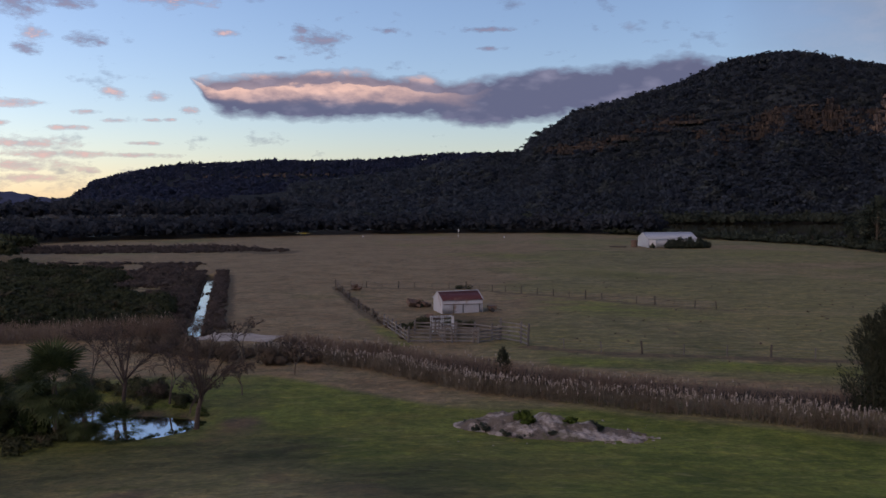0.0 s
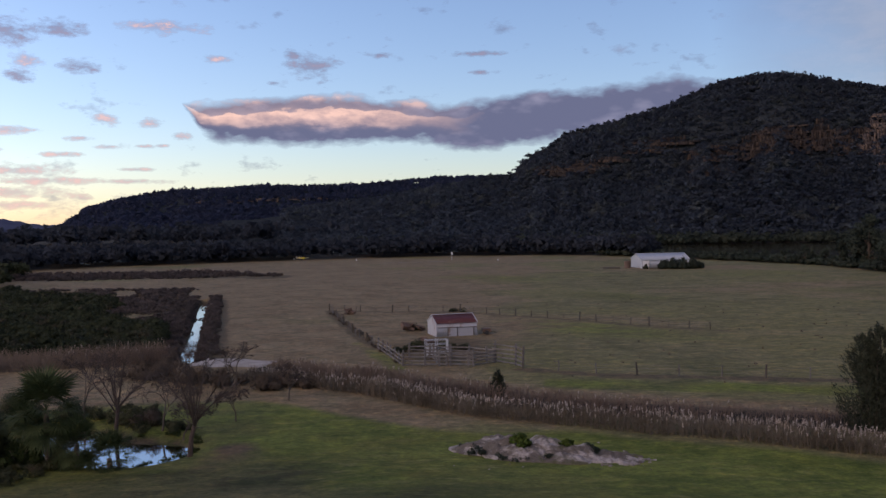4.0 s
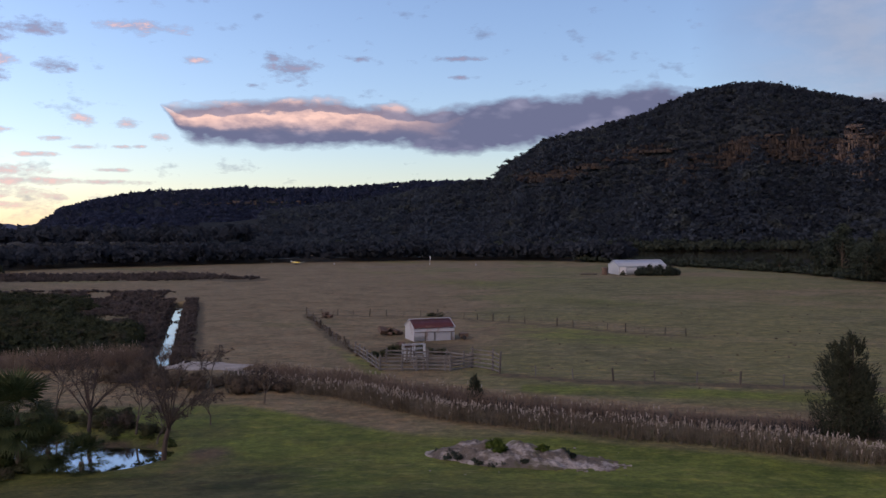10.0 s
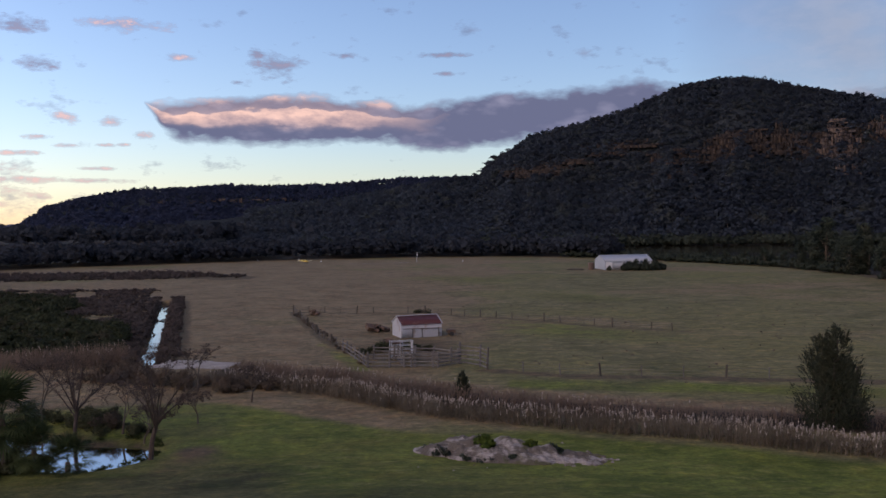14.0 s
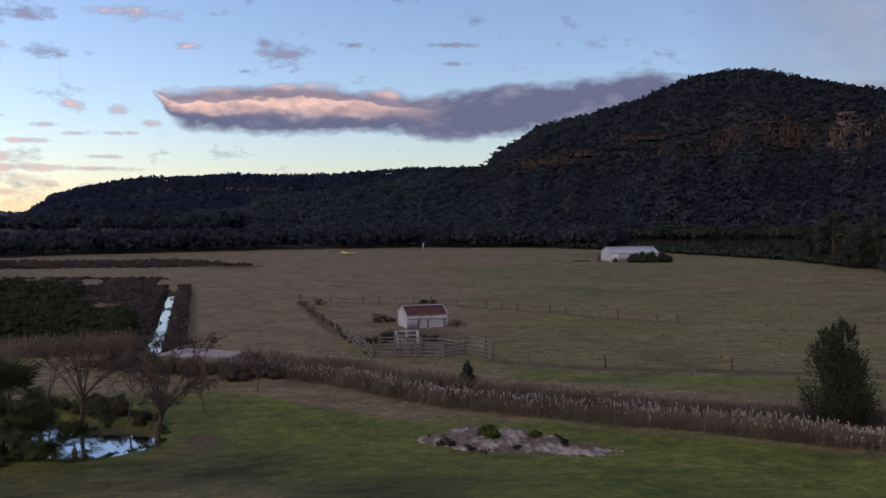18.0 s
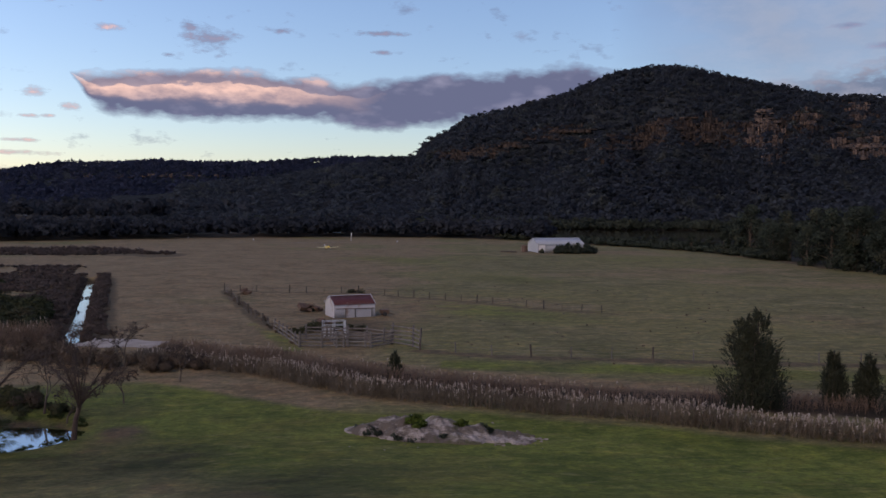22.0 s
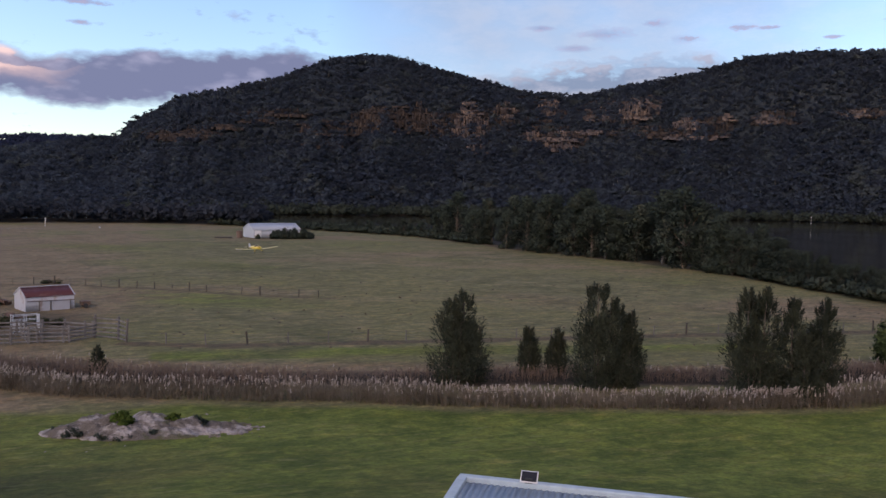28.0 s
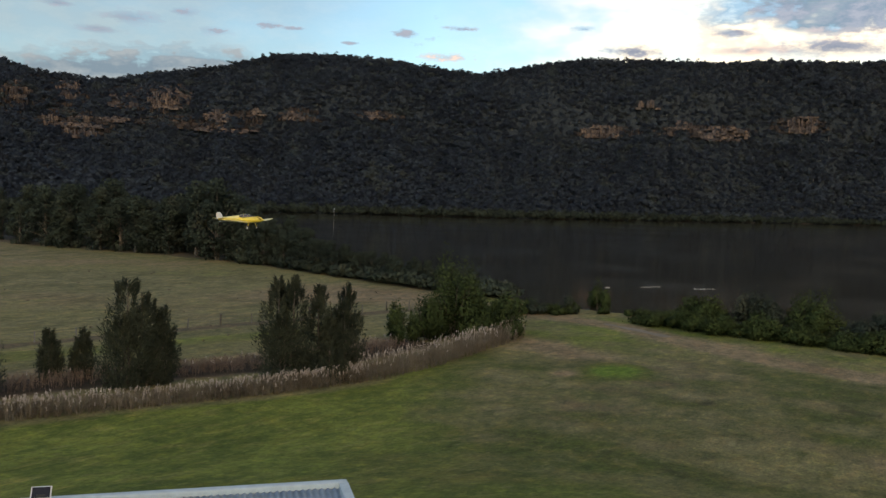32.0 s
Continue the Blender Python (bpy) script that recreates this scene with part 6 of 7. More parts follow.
def scrap(x, y, size, seed, label):
    r = random.Random(seed)
    ob = thing("scrap_heap", at_ground(x, y), label, "scrap", "scrap in the yard")
    for _ in range(11):
        a = r.uniform(0, 6.28)
        p = Vector((size * r.uniform(0, 0.8) * math.cos(a), size * 0.6 * r.uniform(0, 0.8) * math.sin(a), size * r.uniform(0.08, 0.45)))
        if r.random() < 0.5:
            bm = rod(bmesh.new(), p - Vector((r.uniform(-1, 1), r.uniform(-1, 1), 0.25)) * size * 0.5, p + Vector((r.uniform(-1, 1), r.uniform(-1, 1), r.uniform(0, 0.6))) * size * 0.5, 0.05, 0.035)
            part("bar", bm, RUBBLE, ob)
        else:
            s = size * r.uniform(0.12, 0.3)
            m = Matrix.Translation(p) @ Euler((r.uniform(-0.5, 0.5), r.uniform(-0.5, 0.5), r.uniform(0, 3))).to_matrix().to_4x4()
            part("plate", box(bmesh.new(), (-s, -s, -s * 0.5), (s, s, s * 0.5), m, 0.02), RUBBLE, ob)


scrap(-3.8, 124.5, 2.2, 3, "dark heap of rusted farm scrap by the barn")
scrap(-15.5, 147.5, 1.8, 4, "dark heap of old timber at the fence corner")
scrap(-1.2, 110, 1.5, 5, "rusted scrap lying in the stock yard")
for k, (x, y, w, h, n) in enumerate([(-2.5, 106, 1.8, 1.2, 1400), (0.6, 107.5, 1.7, 1.0, 1400), (3.2, 105, 1.3, 0.8, 900), (3.6, 149, 1.6, 1.0, 700), (-4.0, 125.8, 1.4, 1.1, 700), (-5.0, 104, 1.2, 0.9, 800)]):
    bush("dead_brush", x, y, w, h, n, "dark half-dead brush in the yard", 640 + k, MANGROVE, "dead brush in the yard", 0.16)


def along(path, step):
    """Even places along a line, with the direction there."""
    out, carry = [], 0.0
    for a, b in zip(path, path[1:]):
        d = math.hypot(b[0] - a[0], b[1] - a[1])
        s = carry
        while s < d:
            out.append((a[0] + (b[0] - a[0]) * s / d, a[1] + (b[1] - a[1]) * s / d))
            s += step
        carry = s - d
    return out


def post_mesh(tall, radius, material, n=7):
    bm = rod(bmesh.new(), (0, 0, -0.4), (0.012, 0, tall), radius * 1.06, radius * 0.94, n)
    bmesh.ops.bevel(bm, geom=[e for e in bm.edges if e.calc_length() < radius * 1.5 and e.verts[0].co.z > tall * 0.9 and e.verts[1].co.z > tall * 0.9], offset=radius * 0.2, segments=1, affect="EDGES")
    return bm_mesh("post", bm, material)


STRAINER, SPLIT, PICKET = post_mesh(1.35, 0.11, DARK_TIMBER), post_mesh(1.15, 0.065, TIMBER), post_mesh(1.1, 0.03, DARK_TIMBER, 5)


def wire_fence(path, step, heavy, label, group="paddock fences", strong=STRAINER, light=SPLIT):
    ob = thing("wire_fence", pose(0, 0, 0), label, "fence", group)
    spots = along(path, step)
    tops = []
    for k, (x, y) in enumerate(spots):
        m = pose(x, y, ground_z(x, y), rng.normal(0, 2.0), rng.normal(0, 2.0), rng.uniform(0, 360))
        part("post", strong if k % heavy == 0 else (light if k % 3 else PICKET), None, ob, at=m)
        tops.append(Vector((x, y, ground_z(x, y))))
    for h in (0.35, 0.68, 1.0):
        bm = bmesh.new()
        for a, b in zip(tops, tops[1:]):
            rod(bm, a + Vector((0, 0, h)), b + Vector((0, 0, h)), 0.009, 0.009, 3)
        part("wire", bm, WIRE, ob)


wire_fence(FRONT_FENCE, 4.1, 3, "sagging wire fence on dark timber posts")
wire_fence(BACK_FENCE, 3.0, 4, "old wire fence on dark split posts", light=post_mesh(1.15, 0.075, DARK_TIMBER))
wire_fence(LEFT_FENCE[:3], 2.6, 4, "old wire fence grown over with weeds")


def rail_fence(path, rails, tall, label, step=2.4):
    ob = thing("rail_fence", pose(0, 0, 0), label, "fence", "stock yard rails")
    spots = along(path, step) + [path[-1]]
    big = post_mesh(tall + 0.12, 0.12, TIMBER)
    for x, y in spots:
        part("post", big, None, ob, at=pose(x, y, ground_z(x, y), rng.normal(0, 1.5), rng.normal(0, 1.5), rng.uniform(0, 90)))
    for a, b in zip(spots, spots[1:]):
        pa, pb = Vector((*a, ground_z(*a))), Vector((*b, ground_z(*b)))
        flat = math.degrees(math.atan2(b[1] - a[1], b[0] - a[0]))
        d = (pb - pa).length
        for i in range(rails):
            z = tall * (i + 0.75) / rails - 0.08
            tilt = rng.normal(0, 1.2)
            m = pose(*(pa.lerp(pb, 0.5) + Vector((0, 0, z))), 0, tilt, flat)
            bm = box(bmesh.new(), (-d / 2 - 0.12, -0.16, -0.075), (d / 2 + 0.12, -0.10, 0.075), None, 0.012)
            part("rail", bm, TIMBER, ob, at=m)


YARD = "weathered grey timber stock-yard rails"
rail_fence([(-3.9, 94.0), (-1.1, 93.8), (1.3, 93.9), (3.8, 93.3)], 4, 1.65, YARD)
rail_fence([(3.8, 93.3), (6.3, 95.3)], 4, 1.45, YARD, 3.2)
rail_fence([(6.3, 95.3), (8.4, 93.2), (9.0, 91.4)], 5, 2.3, "tall weathered timber rails at the yard's gate", 3.0)
rail_fence([(-7.5, 107.0), (-5.6, 100.4), (-3.9, 94.0)], 3, 1.35, YARD, 2.3)
rail_fence([(-3.4, 99.5), (-0.6, 99.0), (1.4, 98.4), (3.9, 97.6), (6.2, 95.6)], 4, 1.6, YARD)
rail_fence([(-0.6, 99.0), (-0.2, 96.4), (0.1, 93.8)], 4, 1.6, YARD)
rail_fence([(1.4, 98.4), (1.3, 93.9)], 4, 1.6, YARD)
crush = thing("cattle_crush", pose(-0.2, 101.0, ground_z(-0.2, 101), 0, 0, 14), "pale grey steel cattle crush in the yard", "cattle crush")
for x in (-1.3, 0.0, 1.3):
    for y in (-0.45, 0.45):
        part("upright", rod(bmesh.new(), (x, y, -0.1), (x, y, 2.0), 0.05), ZINC, crush)
for y in (-0.45, 0.45):
    for z in (0.5, 0.95, 1.4, 1.9):
        part("bar", rod(bmesh.new(), (-1.3, y, z), (1.3, y, z), 0.04), ZINC, crush)
part("side_sheet", block((-1.25, -0.5, 0.2), (-0.1, -0.47, 1.3)), ZINC, crush)
part("head_gate", block((1.28, -0.4, 0.1), (1.34, 0.4, 1.9), 0.02), ZINC, crush)

hangar = thing("farm_shed", pose(63.7, 265.6, ground_z(66, 266), 0, 0, 5.0), "long pale zinc farm shed with a white sliding door", "shed")
gabled(hangar, 15.4, 10.6, 2.75, 4.5, ZINC, ZINC, ZINC, 0.2, 0.6)
slide = part("sliding_door", block((0.25, -0.14, 0.0), (2.3, -0.06, 2.45), 0.02), WHITE_DOOR, hangar, "broad white sliding door")
part("handle", block((2.1, -0.19, 1.1), (2.16, -0.15, 1.5)), WIRE, slide)
part("door_track", block((0.2, -0.18, 2.50), (5.2, -0.05, 2.62)), TRIM, hangar)
for x in (6.4, 12.0, 19.1):
    part("downpipe", rod(bmesh.new(), (x - 3.9, -0.12, 0), (x - 3.9, -0.12, 2.7), 0.05), ZINC, hangar)
# the last, smallest bush stands in for a dark vehicle at the door
for k, (x, y, w, h, n) in enumerate([(69.6, 262.6, 2.0, 3.3, 3600), (72.4, 262.2, 2.4, 3.6, 4200), (75.6, 262.0, 2.4, 3.4, 4200), (78.4, 261.8, 2.4, 3.4, 4000), (80.4, 261.8, 1.6, 2.6, 2000), (64.6, 263.4, 1.0, 1.5, 1200)]):
    bush("shed_bush", x, y, w, h, n, "dark green bush against the farm shed", 660 + k, BELT, "bushes by the shed", 0.3)
tank = thing("water_tank", pose(60.0, 269.0, ground_z(60, 269)), "small rusty brown tank beside the shed", "tank")
part("tank_body", rod(bmesh.new(), (0, 0, 0), (0, 0, 2.2), 1.0, 1.0, 16), RED, tank)
part("tank_lid", rod(bmesh.new(), (0, 0, 2.2), (0, 0, 2.35), 1.03, 0.2, 16), RUBBLE, tank)
pile = thing("timber_pile", pose(54.6, 267.3, ground_z(54, 267), 0, 0, -12), "low dark stack of timber beside the shed", "timber stack")
for k in range(6):
    part("beam", block((-2.6 + 0.3 * (k % 2), -0.5 + 0.35 * (k % 3), 0.22 * (k // 3)), (2.6, -0.2 + 0.35 * (k % 3), 0.22 + 0.22 * (k // 3)), 0.02), DARK_TIMBER, pile)

sock = thing("windsock", pose(6.0, 344, ground_z(6, 344)), "small white windsock hanging from a thin white pole", "windsock")
part("pole", rod(bmesh.new(), (0, 0, -0.2), (0, 0, 3.2), 0.07, 0.05), WHITE_DOOR, sock)
part("hoop", rod(bmesh.new(), (-0.05, 0, 3.2), (0.35, 0, 3.2), 0.05), WIRE, sock)
part("sleeve", rod(bmesh.new(), (0.12, 0, 3.25), (0.25, 0, 1.9), 0.22, 0.10, 10), WHITE_DOOR, sock)
for k, (x, y) in enumerate([(-62, 372), (24, 336), (-33, 352)]):
    mark = thing("strip_marker", pose(x, y, ground_z(x, y)), "low white cone marking the grass airstrip", "marker", "airstrip markers")
    part("cone", rod(bmesh.new(), (0, 0, 0), (0, 0, 0.55), 0.28, 0.04, 10), WHITE_DOOR, mark)
    part("base", rod(bmesh.new(), (0, 0, 0), (0, 0, 0.05), 0.36, 0.36, 10), WHITE_DOOR, mark)


def cottage(az, r, long, label):
    x, y = polar(az, r)
    ob = thing("cottage", pose(x, y, 0.0, 0, 0, -az), label, "house", "far cottages")
    for name, lo, hi in (("wall", (0, 0, 0), (long, 0.2, 2.8)), ("wall", (0, 6.8, 0), (long, 7, 2.8)), ("end_wall", (0, 0.2, 0), (0.2, 6.8, 2.8)), ("end_wall", (long - 0.2, 0.2, 0), (long, 6.8, 2.8))):
        part(name, block(lo, hi), WHITE_DOOR, ob)
    roof = bmesh.new()
    loft(roof, [[(x0, -0.4, 2.75), (x0, 7.4, 2.75), (x0, 3.5, 4.6)] for x0 in (-0.4, long + 0.4)])
    part("roof", roof, ZINC, ob)
    for k in range(3):
        w = part("window", block((1.2 + k * long / 3.4, -0.04, 1.0), (2.2 + k * long / 3.4, 0.02, 2.0)), CANOPY, ob)
        part("sill", block((1.1 + k * long / 3.4, -0.09, 0.92), (2.3 + k * long / 3.4, 0.01, 0.99)), WHITE_DOOR, w)


cottage(-7.7, 452, 9.0, "small white cottage among the far trees")
cottage(-15.8, 460, 3.5, "tiny white outbuilding among the far trees")


# ---- sand heap on the lawn ----
def sand_heap():
    n, m = 170, 110
    U, V = np.meshgrid(np.linspace(0, 1, n), np.linspace(0, 1, m))
    x, y = 0.6 + 14.2 * U, 53.4 + 9.0 * V
    axis = 59.0 - 0.26 * (x - 1.0)
    d = (y - axis)
    h = np.zeros_like(x)
    for cx, cy, w, l, t in ((4.3, 0.8, 2.1, 1.6, 1.05), (7.4, 0.6, 1.6, 1.6, 1.2), (8.7, 0.4, 1.3, 1.3, 0.95), (5.6, -0.6, 2.2, 1.2, 0.75), (2.6, 0.4, 1.5, 1.1, 0.55), (9.6, 0.5, 0.9, 1.0, 0.8), (8.0, -1.0, 1.4, 1.0, 0.5)):
        h = np.maximum(h, t * np.exp(-((((x - cx) / w) ** 2 + ((d - cy) / l) ** 2) * 0.95) ** 1.6))
    fan = 0.26 * np.exp(-(((x - 11.2) / 2.7) ** 4 + ((d - 0.1) / 1.7) ** 4)) - 0.13 * (0.5 + 0.5 * waves(x * 0.5, y, 4.2, 25) + 0.35 * waves(x, y, 9.0, 26))
    h = np.maximum(h, fan)
    rough = 0.15 * waves(x, y, 1.1, 21) + 0.07 * waves(x, y, 3.6, 22) + 0.05 * waves(x, y, 8.0, 23)
    h = h * (1 + 0.9 * rough) + rough * 0.5 * np.clip(h * 5, 0, 1)
    z = height(x, y) + np.where(h > 0.05, h, -0.15 + h)
    k = np.arange(n * m).reshape(m, n)
    faces = np.stack([k[:-1, :-1], k[:-1, 1:], k[1:, 1:], k[1:, :-1]], axis=-1).reshape(-1, 4)
    ob = new("sand_mound", mesh_of("sand_mound", np.stack([x, y, z], -1).reshape(-1, 3), faces, SAND, True))
    tagged(ob, "heap of pale washed-out sand with a flat spread of spoil", "sand heap")


sand_heap()
for k, (x, y, w, h, n, lift) in enumerate([(5.4, 57.7, 0.95, 0.75, 1500, 0.62), (8.6, 57.6, 0.6, 0.35, 600, 0.62), (9.9, 57.3, 0.8, 0.6, 700, 0.2), (2.6, 58.0, 0.9, 0.4, 500, 0.15), (1.7, 59.4, 0.6, 0.35, 300, 0.0), (7.2, 56.0, 0.5, 0.3, 300, 0.1), (4.2, 56.9, 1.0, 0.35, 600, 0.0), (5.6, 56.2, 0.9, 0.3, 500, 0.0)]):
    ob = bush("weed_clump", x, y, w, h, n, "bright green weeds growing on the sand heap", 680 + k, WEED if k in (0, 1) else BELT, "weeds on the sand", 0.16)
    ob.location.z += lift


# ---- gravel track, culvert, airstrip line ----
def ribbon_sheet(name, path, wide, material, label, category, lift=0.03, rag=0.0):
    pts = along(path, 1.0) + [path[-1]]
    verts, faces = [], []
    cols = 7
    for i, (x, y) in enumerate(pts):
        a, b = pts[max(0, i - 1)], pts[min(len(pts) - 1, i + 1)]
        d = math.hypot(b[0] - a[0], b[1] - a[1]) or 1.0
        nx, ny = -(b[1] - a[1]) / d, (b[0] - a[0]) / d
        w = wide * (1 + rag * math.sin(i * 1.3) * 0.6 + rag * math.sin(i * 0.37))
        for c in range(cols):
            o = (c / (cols - 1) - 0.5) * w
            px, py = x + nx * o, y + ny * o
            verts.append((px, py, ground_z(px, py) + lift * math.sin(math.pi * (0.12 + 0.76 * c / (cols - 1)))))
    for i in range(len(pts) - 1):
        for c in range(cols - 1):
            k = i * cols + c
            faces.append((k, k + 1, k + cols + 1, k + cols))
    ob = new(name, mesh_of(name, verts, faces, material, True))
    tagged(ob, label, category, kind="structure")


ribbon_sheet("track_gravel", [(99, 33), (101.5, 38), (103.5, 43)], 1.1, GRAVEL, "worn patch of pale gravel on the track", "track", 0.03, 0.5)
ribbon_sheet("culvert_crossing", [(-30, 99.6), (-25, 98.6), (-19, 96.8)], 4.8, PALE_GRAVEL, "pale gravel crossing over the ditch", "crossing", 0.12, 0.2)
ribbon_sheet("strip_line", [(-20, 327), (-6, 330), (3, 334)], 2.2, SAND, "pale mown line across the grass airstrip", "line", 0.06, 0.4)


# ---- river marker, foam ----
mx, my = 412.2, 356.0
beacon = thing("channel_marker", pose(mx, my, WATER_Z - 1.0), "thin white banded channel marker standing in the river", "marker")
part("pile", rod(bmesh.new(), (0, 0, 0), (0, 0, 7.2), 0.16, 0.14, 8), DARK_TIMBER, beacon)
for z in (3.0, 4.8, 6.6):
    part("white_band", rod(bmesh.new(), (0, 0, z), (0, 0, z + 0.7), 0.19, 0.19, 10), WHITE_DOOR, beacon)
for k, (x, y, w) in enumerate([(167.5, 61.0, 1.6), (170.3, 60.0, 1.5), (173.2, 52.0, 1.8), (175.2, 50.6, 2.0), (160.3, 66.4, 0.7)]):
    bm = bmesh.new()
    for i in range(7):
        p = Vector((x + w * 0.5 * (i - 3) / 3 * 0.55, y - w * 0.5 * (i - 3) / 3, WATER_Z + 0.03))
        box(bm, (-0.13, -0.09, 0), (0.13, 0.09, 0.03 + 0.03 * (i % 2)), Matrix.Translation(p), 0.03)
    tagged(new("foam_streak", bm_mesh("foam_streak", bm, FEATHER)), "thin white streak of foam drifting on the river", "foam", "foam on the river")

# ---- the small shed below the balcony ----
shed = thing("garden_shed", pose(4.36, 8.42, 0, 0, 0, -40.8), "small blue-grey garden shed with a corrugated roof", "shed")
L, D, Z = 3.80, 2.7, 12.90
sheet_part("roof_sheet", ((0.10, -0.09, Z - 0.06), (L - 0.10, -0.09, Z - 0.06), (L - 0.10, -D, Z - 0.20), (0.10, -D, Z - 0.20)), 0.066, 0.010, COAT, shed)
part("ridge_flashing", block((0, -0.10, Z - 0.11), (L, 0, Z), 0.012), TRIM, shed)
for x in (0.0, L - 0.10):
    bm = bmesh.new()
    loft(bm, [[(x, -0.104, Z - 0.14), (x + 0.10, -0.104, Z - 0.14), (x + 0.10, -0.104, Z - 0.004), (x, -0.104, Z - 0.004)], [(x, -D, Z - 0.28), (x + 0.10, -D, Z - 0.28), (x + 0.10, -D, Z - 0.144), (x, -D, Z - 0.144)]])
    part("side_flashing", bm, TRIM, shed)
for name, lo, hi in (("wall", (0.05, -0.12, 9.9), (L - 0.05, -0.06, Z - 0.12)), ("wall", (0.05, -D + 0.1, 9.9), (L - 0.05, -D + 0.16, Z - 0.3)), ("side_wall", (0.05, -D + 0.16, 9.9), (0.11, -0.12, Z - 0.3)), ("side_wall", (L - 0.11, -D + 0.16, 9.9), (L - 0.05, -0.12, Z - 0.3))):
    part(name, block(lo, hi), TRIM, shed)
lamp = thing("solar_panel", pose(4.36, 8.42, 0, 0, 0, -40.8) @ pose(0.78, -0.07, Z), "small solar panel propped on the shed's flashing", "solar panel")
m = pose(0, 0, 0.062, 50, 0, 0)
part("frame", box(bmesh.new(), (-0.094, -0.066, -0.012), (0.094, 0.066, 0.0), m, 0.004), WHITE_DOOR, lamp, "white frame")
part("cell", box(bmesh.new(), (-0.083, -0.055, 0.001), (0.083, 0.055, 0.005), m), PANEL, lamp, "dark solar cell")
part("foot", block((-0.04, -0.03, -0.005), (0.04, 0.03, 0.05), 0.004), BLACK, lamp)
part("bracket", rod(bmesh.new(), (0, 0.02, 0.0), (0, 0.03, 0.08), 0.012), BLACK, lamp)


# ---- tussocks and cow pats ----
def tufts(name, count, lo, hi, near, far, size, material, label):
    r = np.random.default_rng(count)
    az, rad = r.uniform(lo, hi, count), np.sqrt(r.uniform(near ** 2, far ** 2, count))
    keep = rad < FIELD_EDGE(az) - 4
    x, y = polar(az[keep], rad[keep])
    k = len(x)
    p = np.repeat(np.stack([x, y, height(x, y)], -1), 9, axis=0) + r.normal(0, 0.09, (9 * k, 3)) * [1, 1, 0.1] * (size / 0.25)
    out = np.stack([r.normal(0, 0.6, 9 * k), r.normal(0, 0.6, 9 * k), np.ones(9 * k)], -1)
    out /= np.linalg.norm(out, axis=1)[:, None]
    v, f = sprays(p, out, size, 0.2, r)
    tagged(new(name, mesh_of(name, v, f, material)), label, "grass tufts", kind="stuff")


tufts("dark_tussocks", 130, 2, 56, 84, 170, 0.22, BARK, "dark tufts and cow pats scattered in the paddock")
# ---- the aeroplane ----
def airfoil(chord, thick, x, y, z, n=10):
    """A wing section of that chord; the nose at x, trailing edge behind."""
    top = [(x - chord * t, y, z + thick * chord * (1.9 * math.sqrt(max(t, 0)) * (1 - t) * 0.62 + 0.004)) for t in [i / n for i in range(n + 1)]]
    low = [(x - chord * t, y, z - thick * chord * 0.28 * math.sqrt(max(t, 0)) * (1 - t)) for t in [i / n for i in range(n - 1, 0, -1)]]
    return top + low


def ring(x, w, h, z, n=12, square=0.75):
    out = []
    for i in range(n):
        a = 2 * math.pi * i / n
        c, s = math.cos(a), math.sin(a)
        out.append((x, w * math.copysign(abs(c) ** square, c), z + h * math.copysign(abs(s) ** square, s)))
    return out


plane = thing("aeroplane", pose(-62, 372, 0), "small yellow low-wing aeroplane with a white tail", "aeroplane")
body = bmesh.new()
loft(body, [ring(2.15, 0.14, 0.14, 0.98), ring(2.0, 0.28, 0.24, 1.0), ring(1.3, 0.36, 0.28, 1.0), ring(0.5, 0.38, 0.29, 1.0), ring(-0.6, 0.36, 0.29, 1.0), ring(-1.6, 0.26, 0.24, 1.02), ring(-2.8, 0.15, 0.16, 1.03), ring(-3.9, 0.05, 0.10, 1.04)])
body_ob = part("fuselage", body, YELLOW, plane, smooth=True)
deck = bmesh.new()
loft(deck, [ring(-0.75, 0.33, 0.26, 1.18), ring(-1.6, 0.245, 0.22, 1.15), ring(-2.8, 0.13, 0.13, 1.12), ring(-3.7, 0.04, 0.06, 1.10)])
part("rear_deck", deck, CREAM, body_ob, "pale cream rear decking", True)
glass = bmesh.new()
loft(glass, [ring(0.70, 0.20, 0.04, 1.28), ring(0.42, 0.30, 0.18, 1.29), ring(-0.1, 0.33, 0.25, 1.29), ring(-0.6, 0.29, 0.21, 1.29), ring(-1.05, 0.16, 0.10, 1.27)])
part("canopy", glass, CANOPY, body_ob, "dark tinted canopy", True)
for x, w, h in ((0.42, 0.305, 0.185), (-0.1, 0.335, 0.255), (-0.6, 0.295, 0.215)):
    hoop = bmesh.new()
    arc = [ring(x, w, h, 1.295)[i] for i in range(7)]
    for a, b in zip(arc, arc[1:]):
        rod(hoop, a, b, 0.013, 0.013, 4)
    part("canopy_frame", hoop, CREAM, body_ob, "pale canopy hoop")
part("cowl_stripe", rod(bmesh.new(), (1.55, 0, 1.02), (1.62, 0, 1.02), 0.33, 0.32, 16), YELLOW, body_ob)
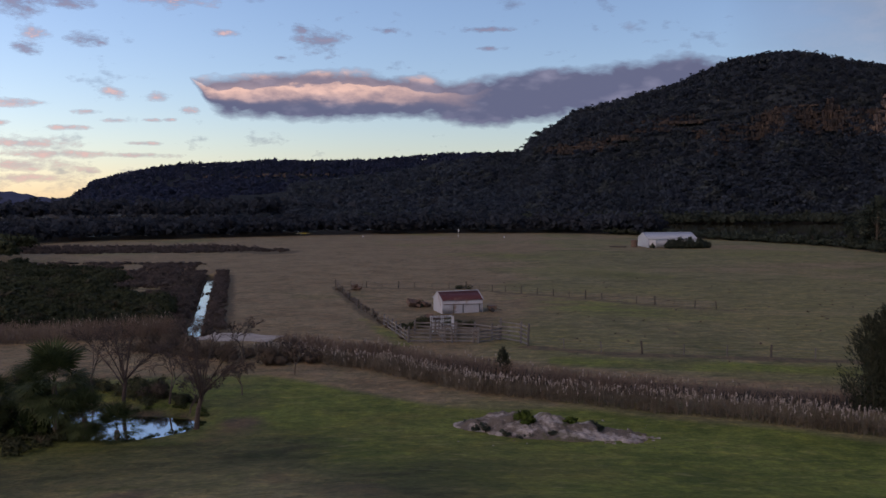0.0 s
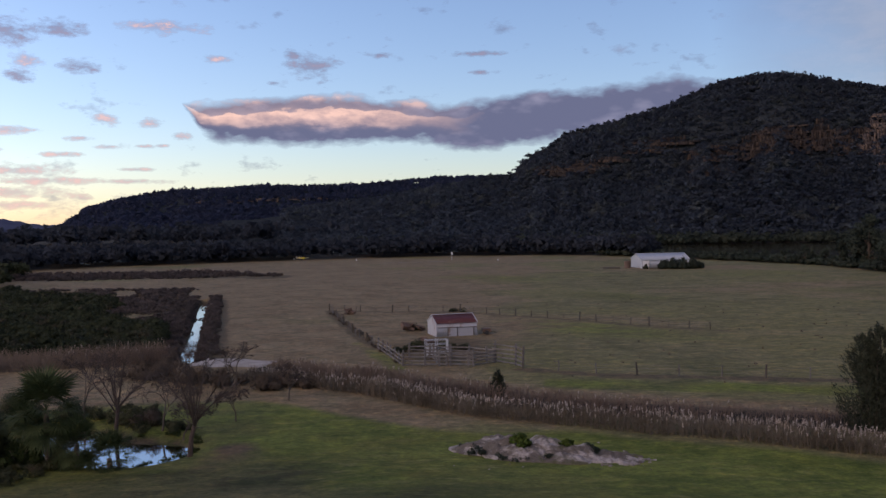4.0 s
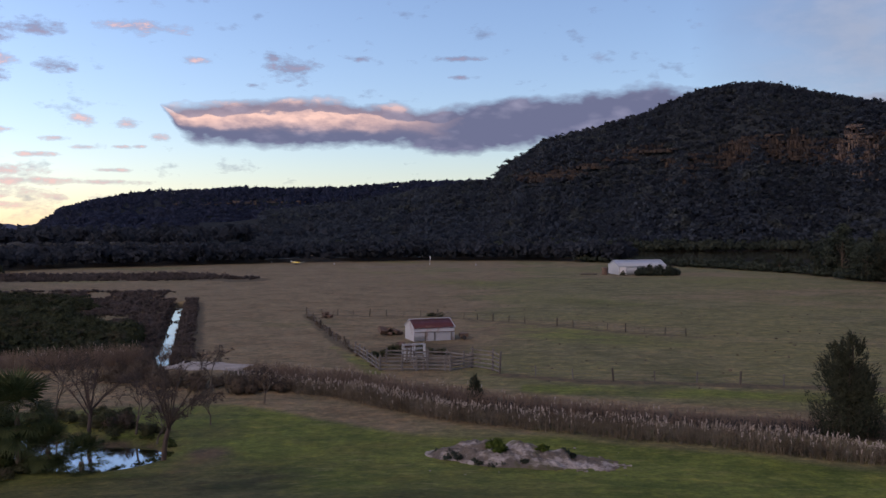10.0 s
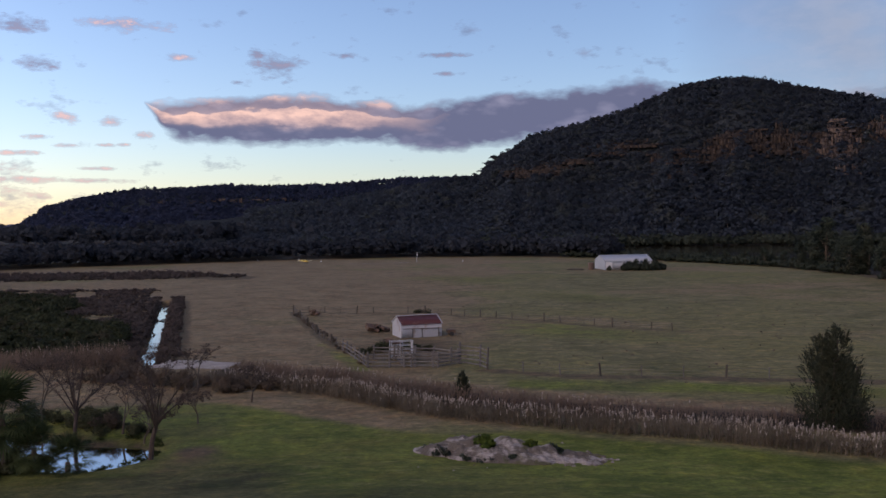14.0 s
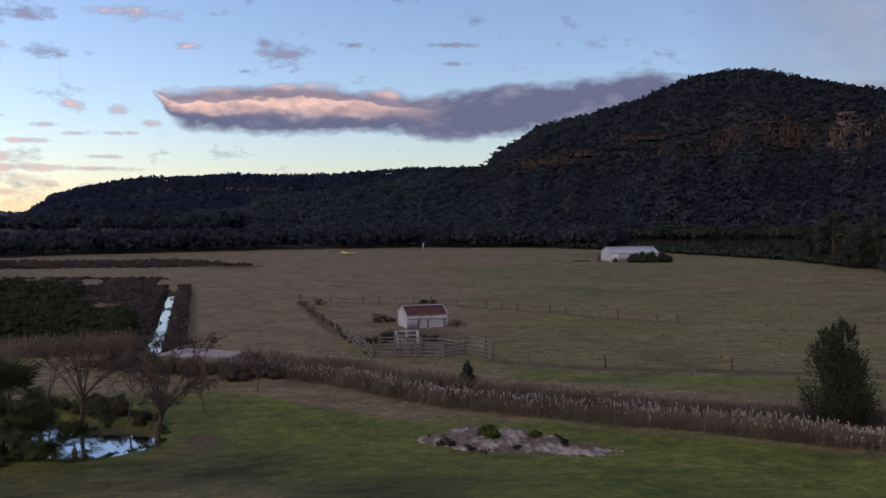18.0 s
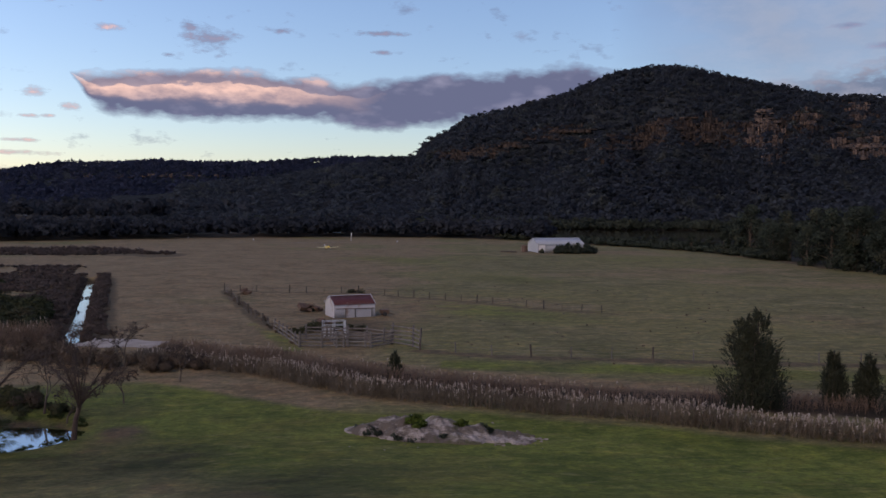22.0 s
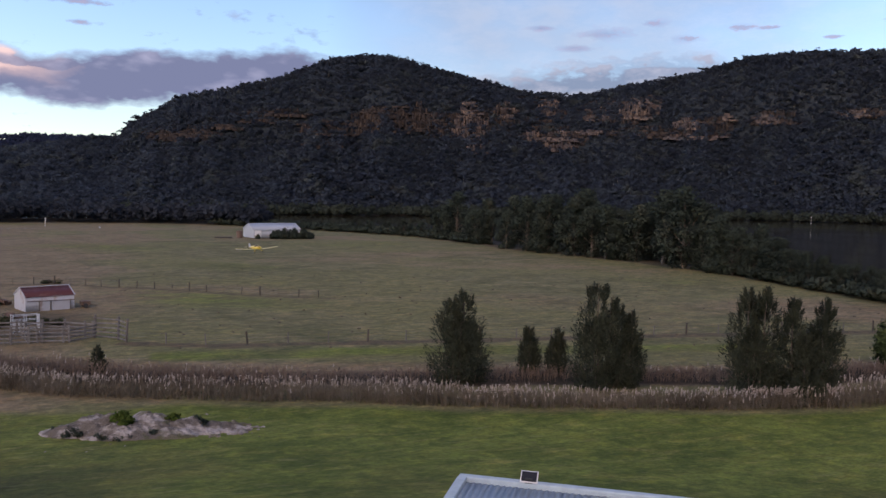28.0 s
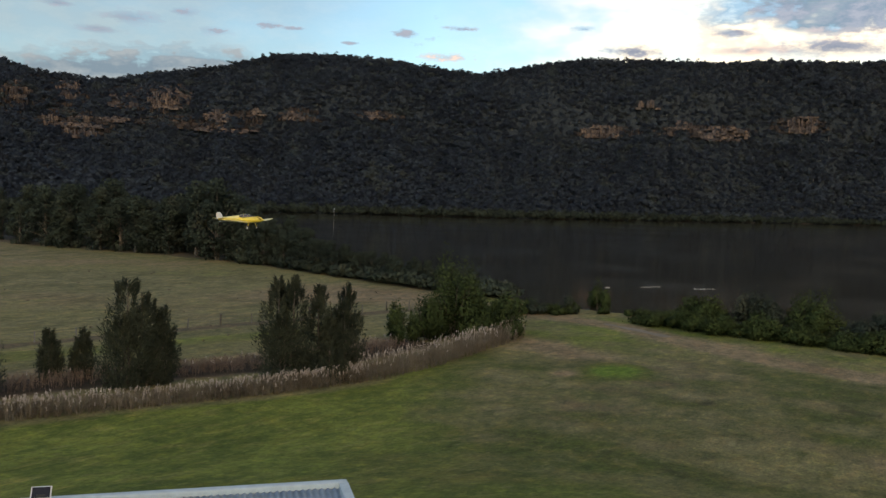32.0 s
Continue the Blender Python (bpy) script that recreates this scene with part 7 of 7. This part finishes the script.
for s in (-1, 1):
    wing = bmesh.new()
    loft(wing, [airfoil(1.55, 0.14, 0.95, s * 0.35, 0.72), airfoil(1.5, 0.13, 0.92, s * 2.4, 0.84), airfoil(1.0, 0.11, 0.72, s * 4.15, 1.02)])
    w = part("wing", wing, CREAM, plane, "pale cream-yellow wing")
    part("aileron", block((-0.58, min(s * 2.5, s * 3.9), 0.86), (-0.30, max(s * 2.5, s * 3.9), 0.885)), WHITE_PAINT, w)
    tail = bmesh.new()
    loft(tail, [airfoil(0.85, 0.08, -3.05, s * 0.08, 1.12), airfoil(0.6, 0.07, -3.25, s * 1.25, 1.14)])
    part("tailplane", tail, CREAM, plane)
    part("gear_leg", rod(bmesh.new(), (0.75, s * 0.5, 0.75), (0.85, s * 0.85, 0.24), 0.05, 0.04), YELLOW, plane)
    wheel = part("wheel", rod(bmesh.new(), (0.85, s * 0.85 - 0.06, 0.22), (0.85, s * 0.85 + 0.06, 0.22), 0.22, 0.22, 16), BLACK, plane)
    part("hub", rod(bmesh.new(), (0.85, s * 0.85 - 0.07, 0.22), (0.85, s * 0.85 + 0.07, 0.22), 0.09, 0.09, 10), WHITE_PAINT, wheel)
fin = bmesh.new()
loft(fin, [[(x, y, z) for x, z in ((-3.2, 1.12), (-3.5, 1.58), (-3.75, 1.72), (-4.08, 1.69), (-4.2, 1.42), (-4.1, 0.98))] for y in (-0.035, 0.035)])
part("fin", fin, WHITE_PAINT, plane, "rounded white tail fin")
part("tail_wheel", rod(bmesh.new(), (-3.8, -0.04, 0.78), (-3.8, 0.04, 0.78), 0.1, 0.1, 10), BLACK, plane)
prop = part("propeller", rod(bmesh.new(), (-0.02, -0.78, 0), (-0.02, 0.78, 0), 0.05, 0.05, 5), BLACK, plane, "dark two-bladed propeller", at=pose(2.2, 0, 0.98))
part("spinner", rod(bmesh.new(), (-0.05, 0, 0), (0.22, 0, 0), 0.15, 0.03, 12), YELLOW, prop)

for o in plane.children_recursive:
    if o.parent is not prop and o is not prop:
        o.data.transform(Matrix.Diagonal((0.84, 0.92, 1, 1)))
prop.location.x = 1.85


def motions():
    """The take-off run, the lift-off and the climb past the house."""
    # seconds, azimuth, distance, height of the wheels, nose up, bank
    run = [(0.0, -9.28, 372, 0, 0, 0), (6.0, -8.73, 364, 0, 0, 0), (9.0, -8.14, 356, 0, 0, 0), (12.0, -7.13, 348, 0, 0, 0), (15.0, -6.0, 336, 0, 0, 0), (18.0, -4.1, 318, 0, 0, 0), (19.0, -3.45, 309, 0, 0, 0),
           (20.0, -2.66, 300, 0, 0, 0), (21.0, -1.68, 290, 0, 0, 0), (22.0, -0.54, 280, 0.0, 0, 0), (23.0, 0.9, 268, 0.05, 1, 0), (24.0, 2.51, 248, 0.2, 2, 0), (24.5, 3.42, 237, 0.5, 2, 0),
           (27.0, 9.88, 177, 2.75, 3, 2), (28.0, 13.68, 154, 4.3, 3, 2), (29.0, 18.42, 134, 6.0, 4, 3), (30.0, 24.37, 116, 8.0, 3, 2), (31.0, 32.42, 99, 10.1, 3, 0), (32.0, 43.55, 86, 11.9, 2, 0)]
    rows = []
    for k, (t, az, r, z, up, bank) in enumerate(run):
        x, y = polar(az, r)
        course = -40.0 if t < 16 else np.interp(t, [16, 18, 20, 27, 28, 29, 30, 31, 32], [-42, -55, -68, -78, -82, -85, -82, -75, -79])
        rows.append((t, pose(x, y, z + ground_z(x, y) * (z < 1), bank, -up, course)))
    walk(plane, rows)
    spin = [(k / 10, pose(1.85, 0, 0.98, 77 * k, 0, 0)) for k in range(321)]
    walk(prop, spin)


motions()
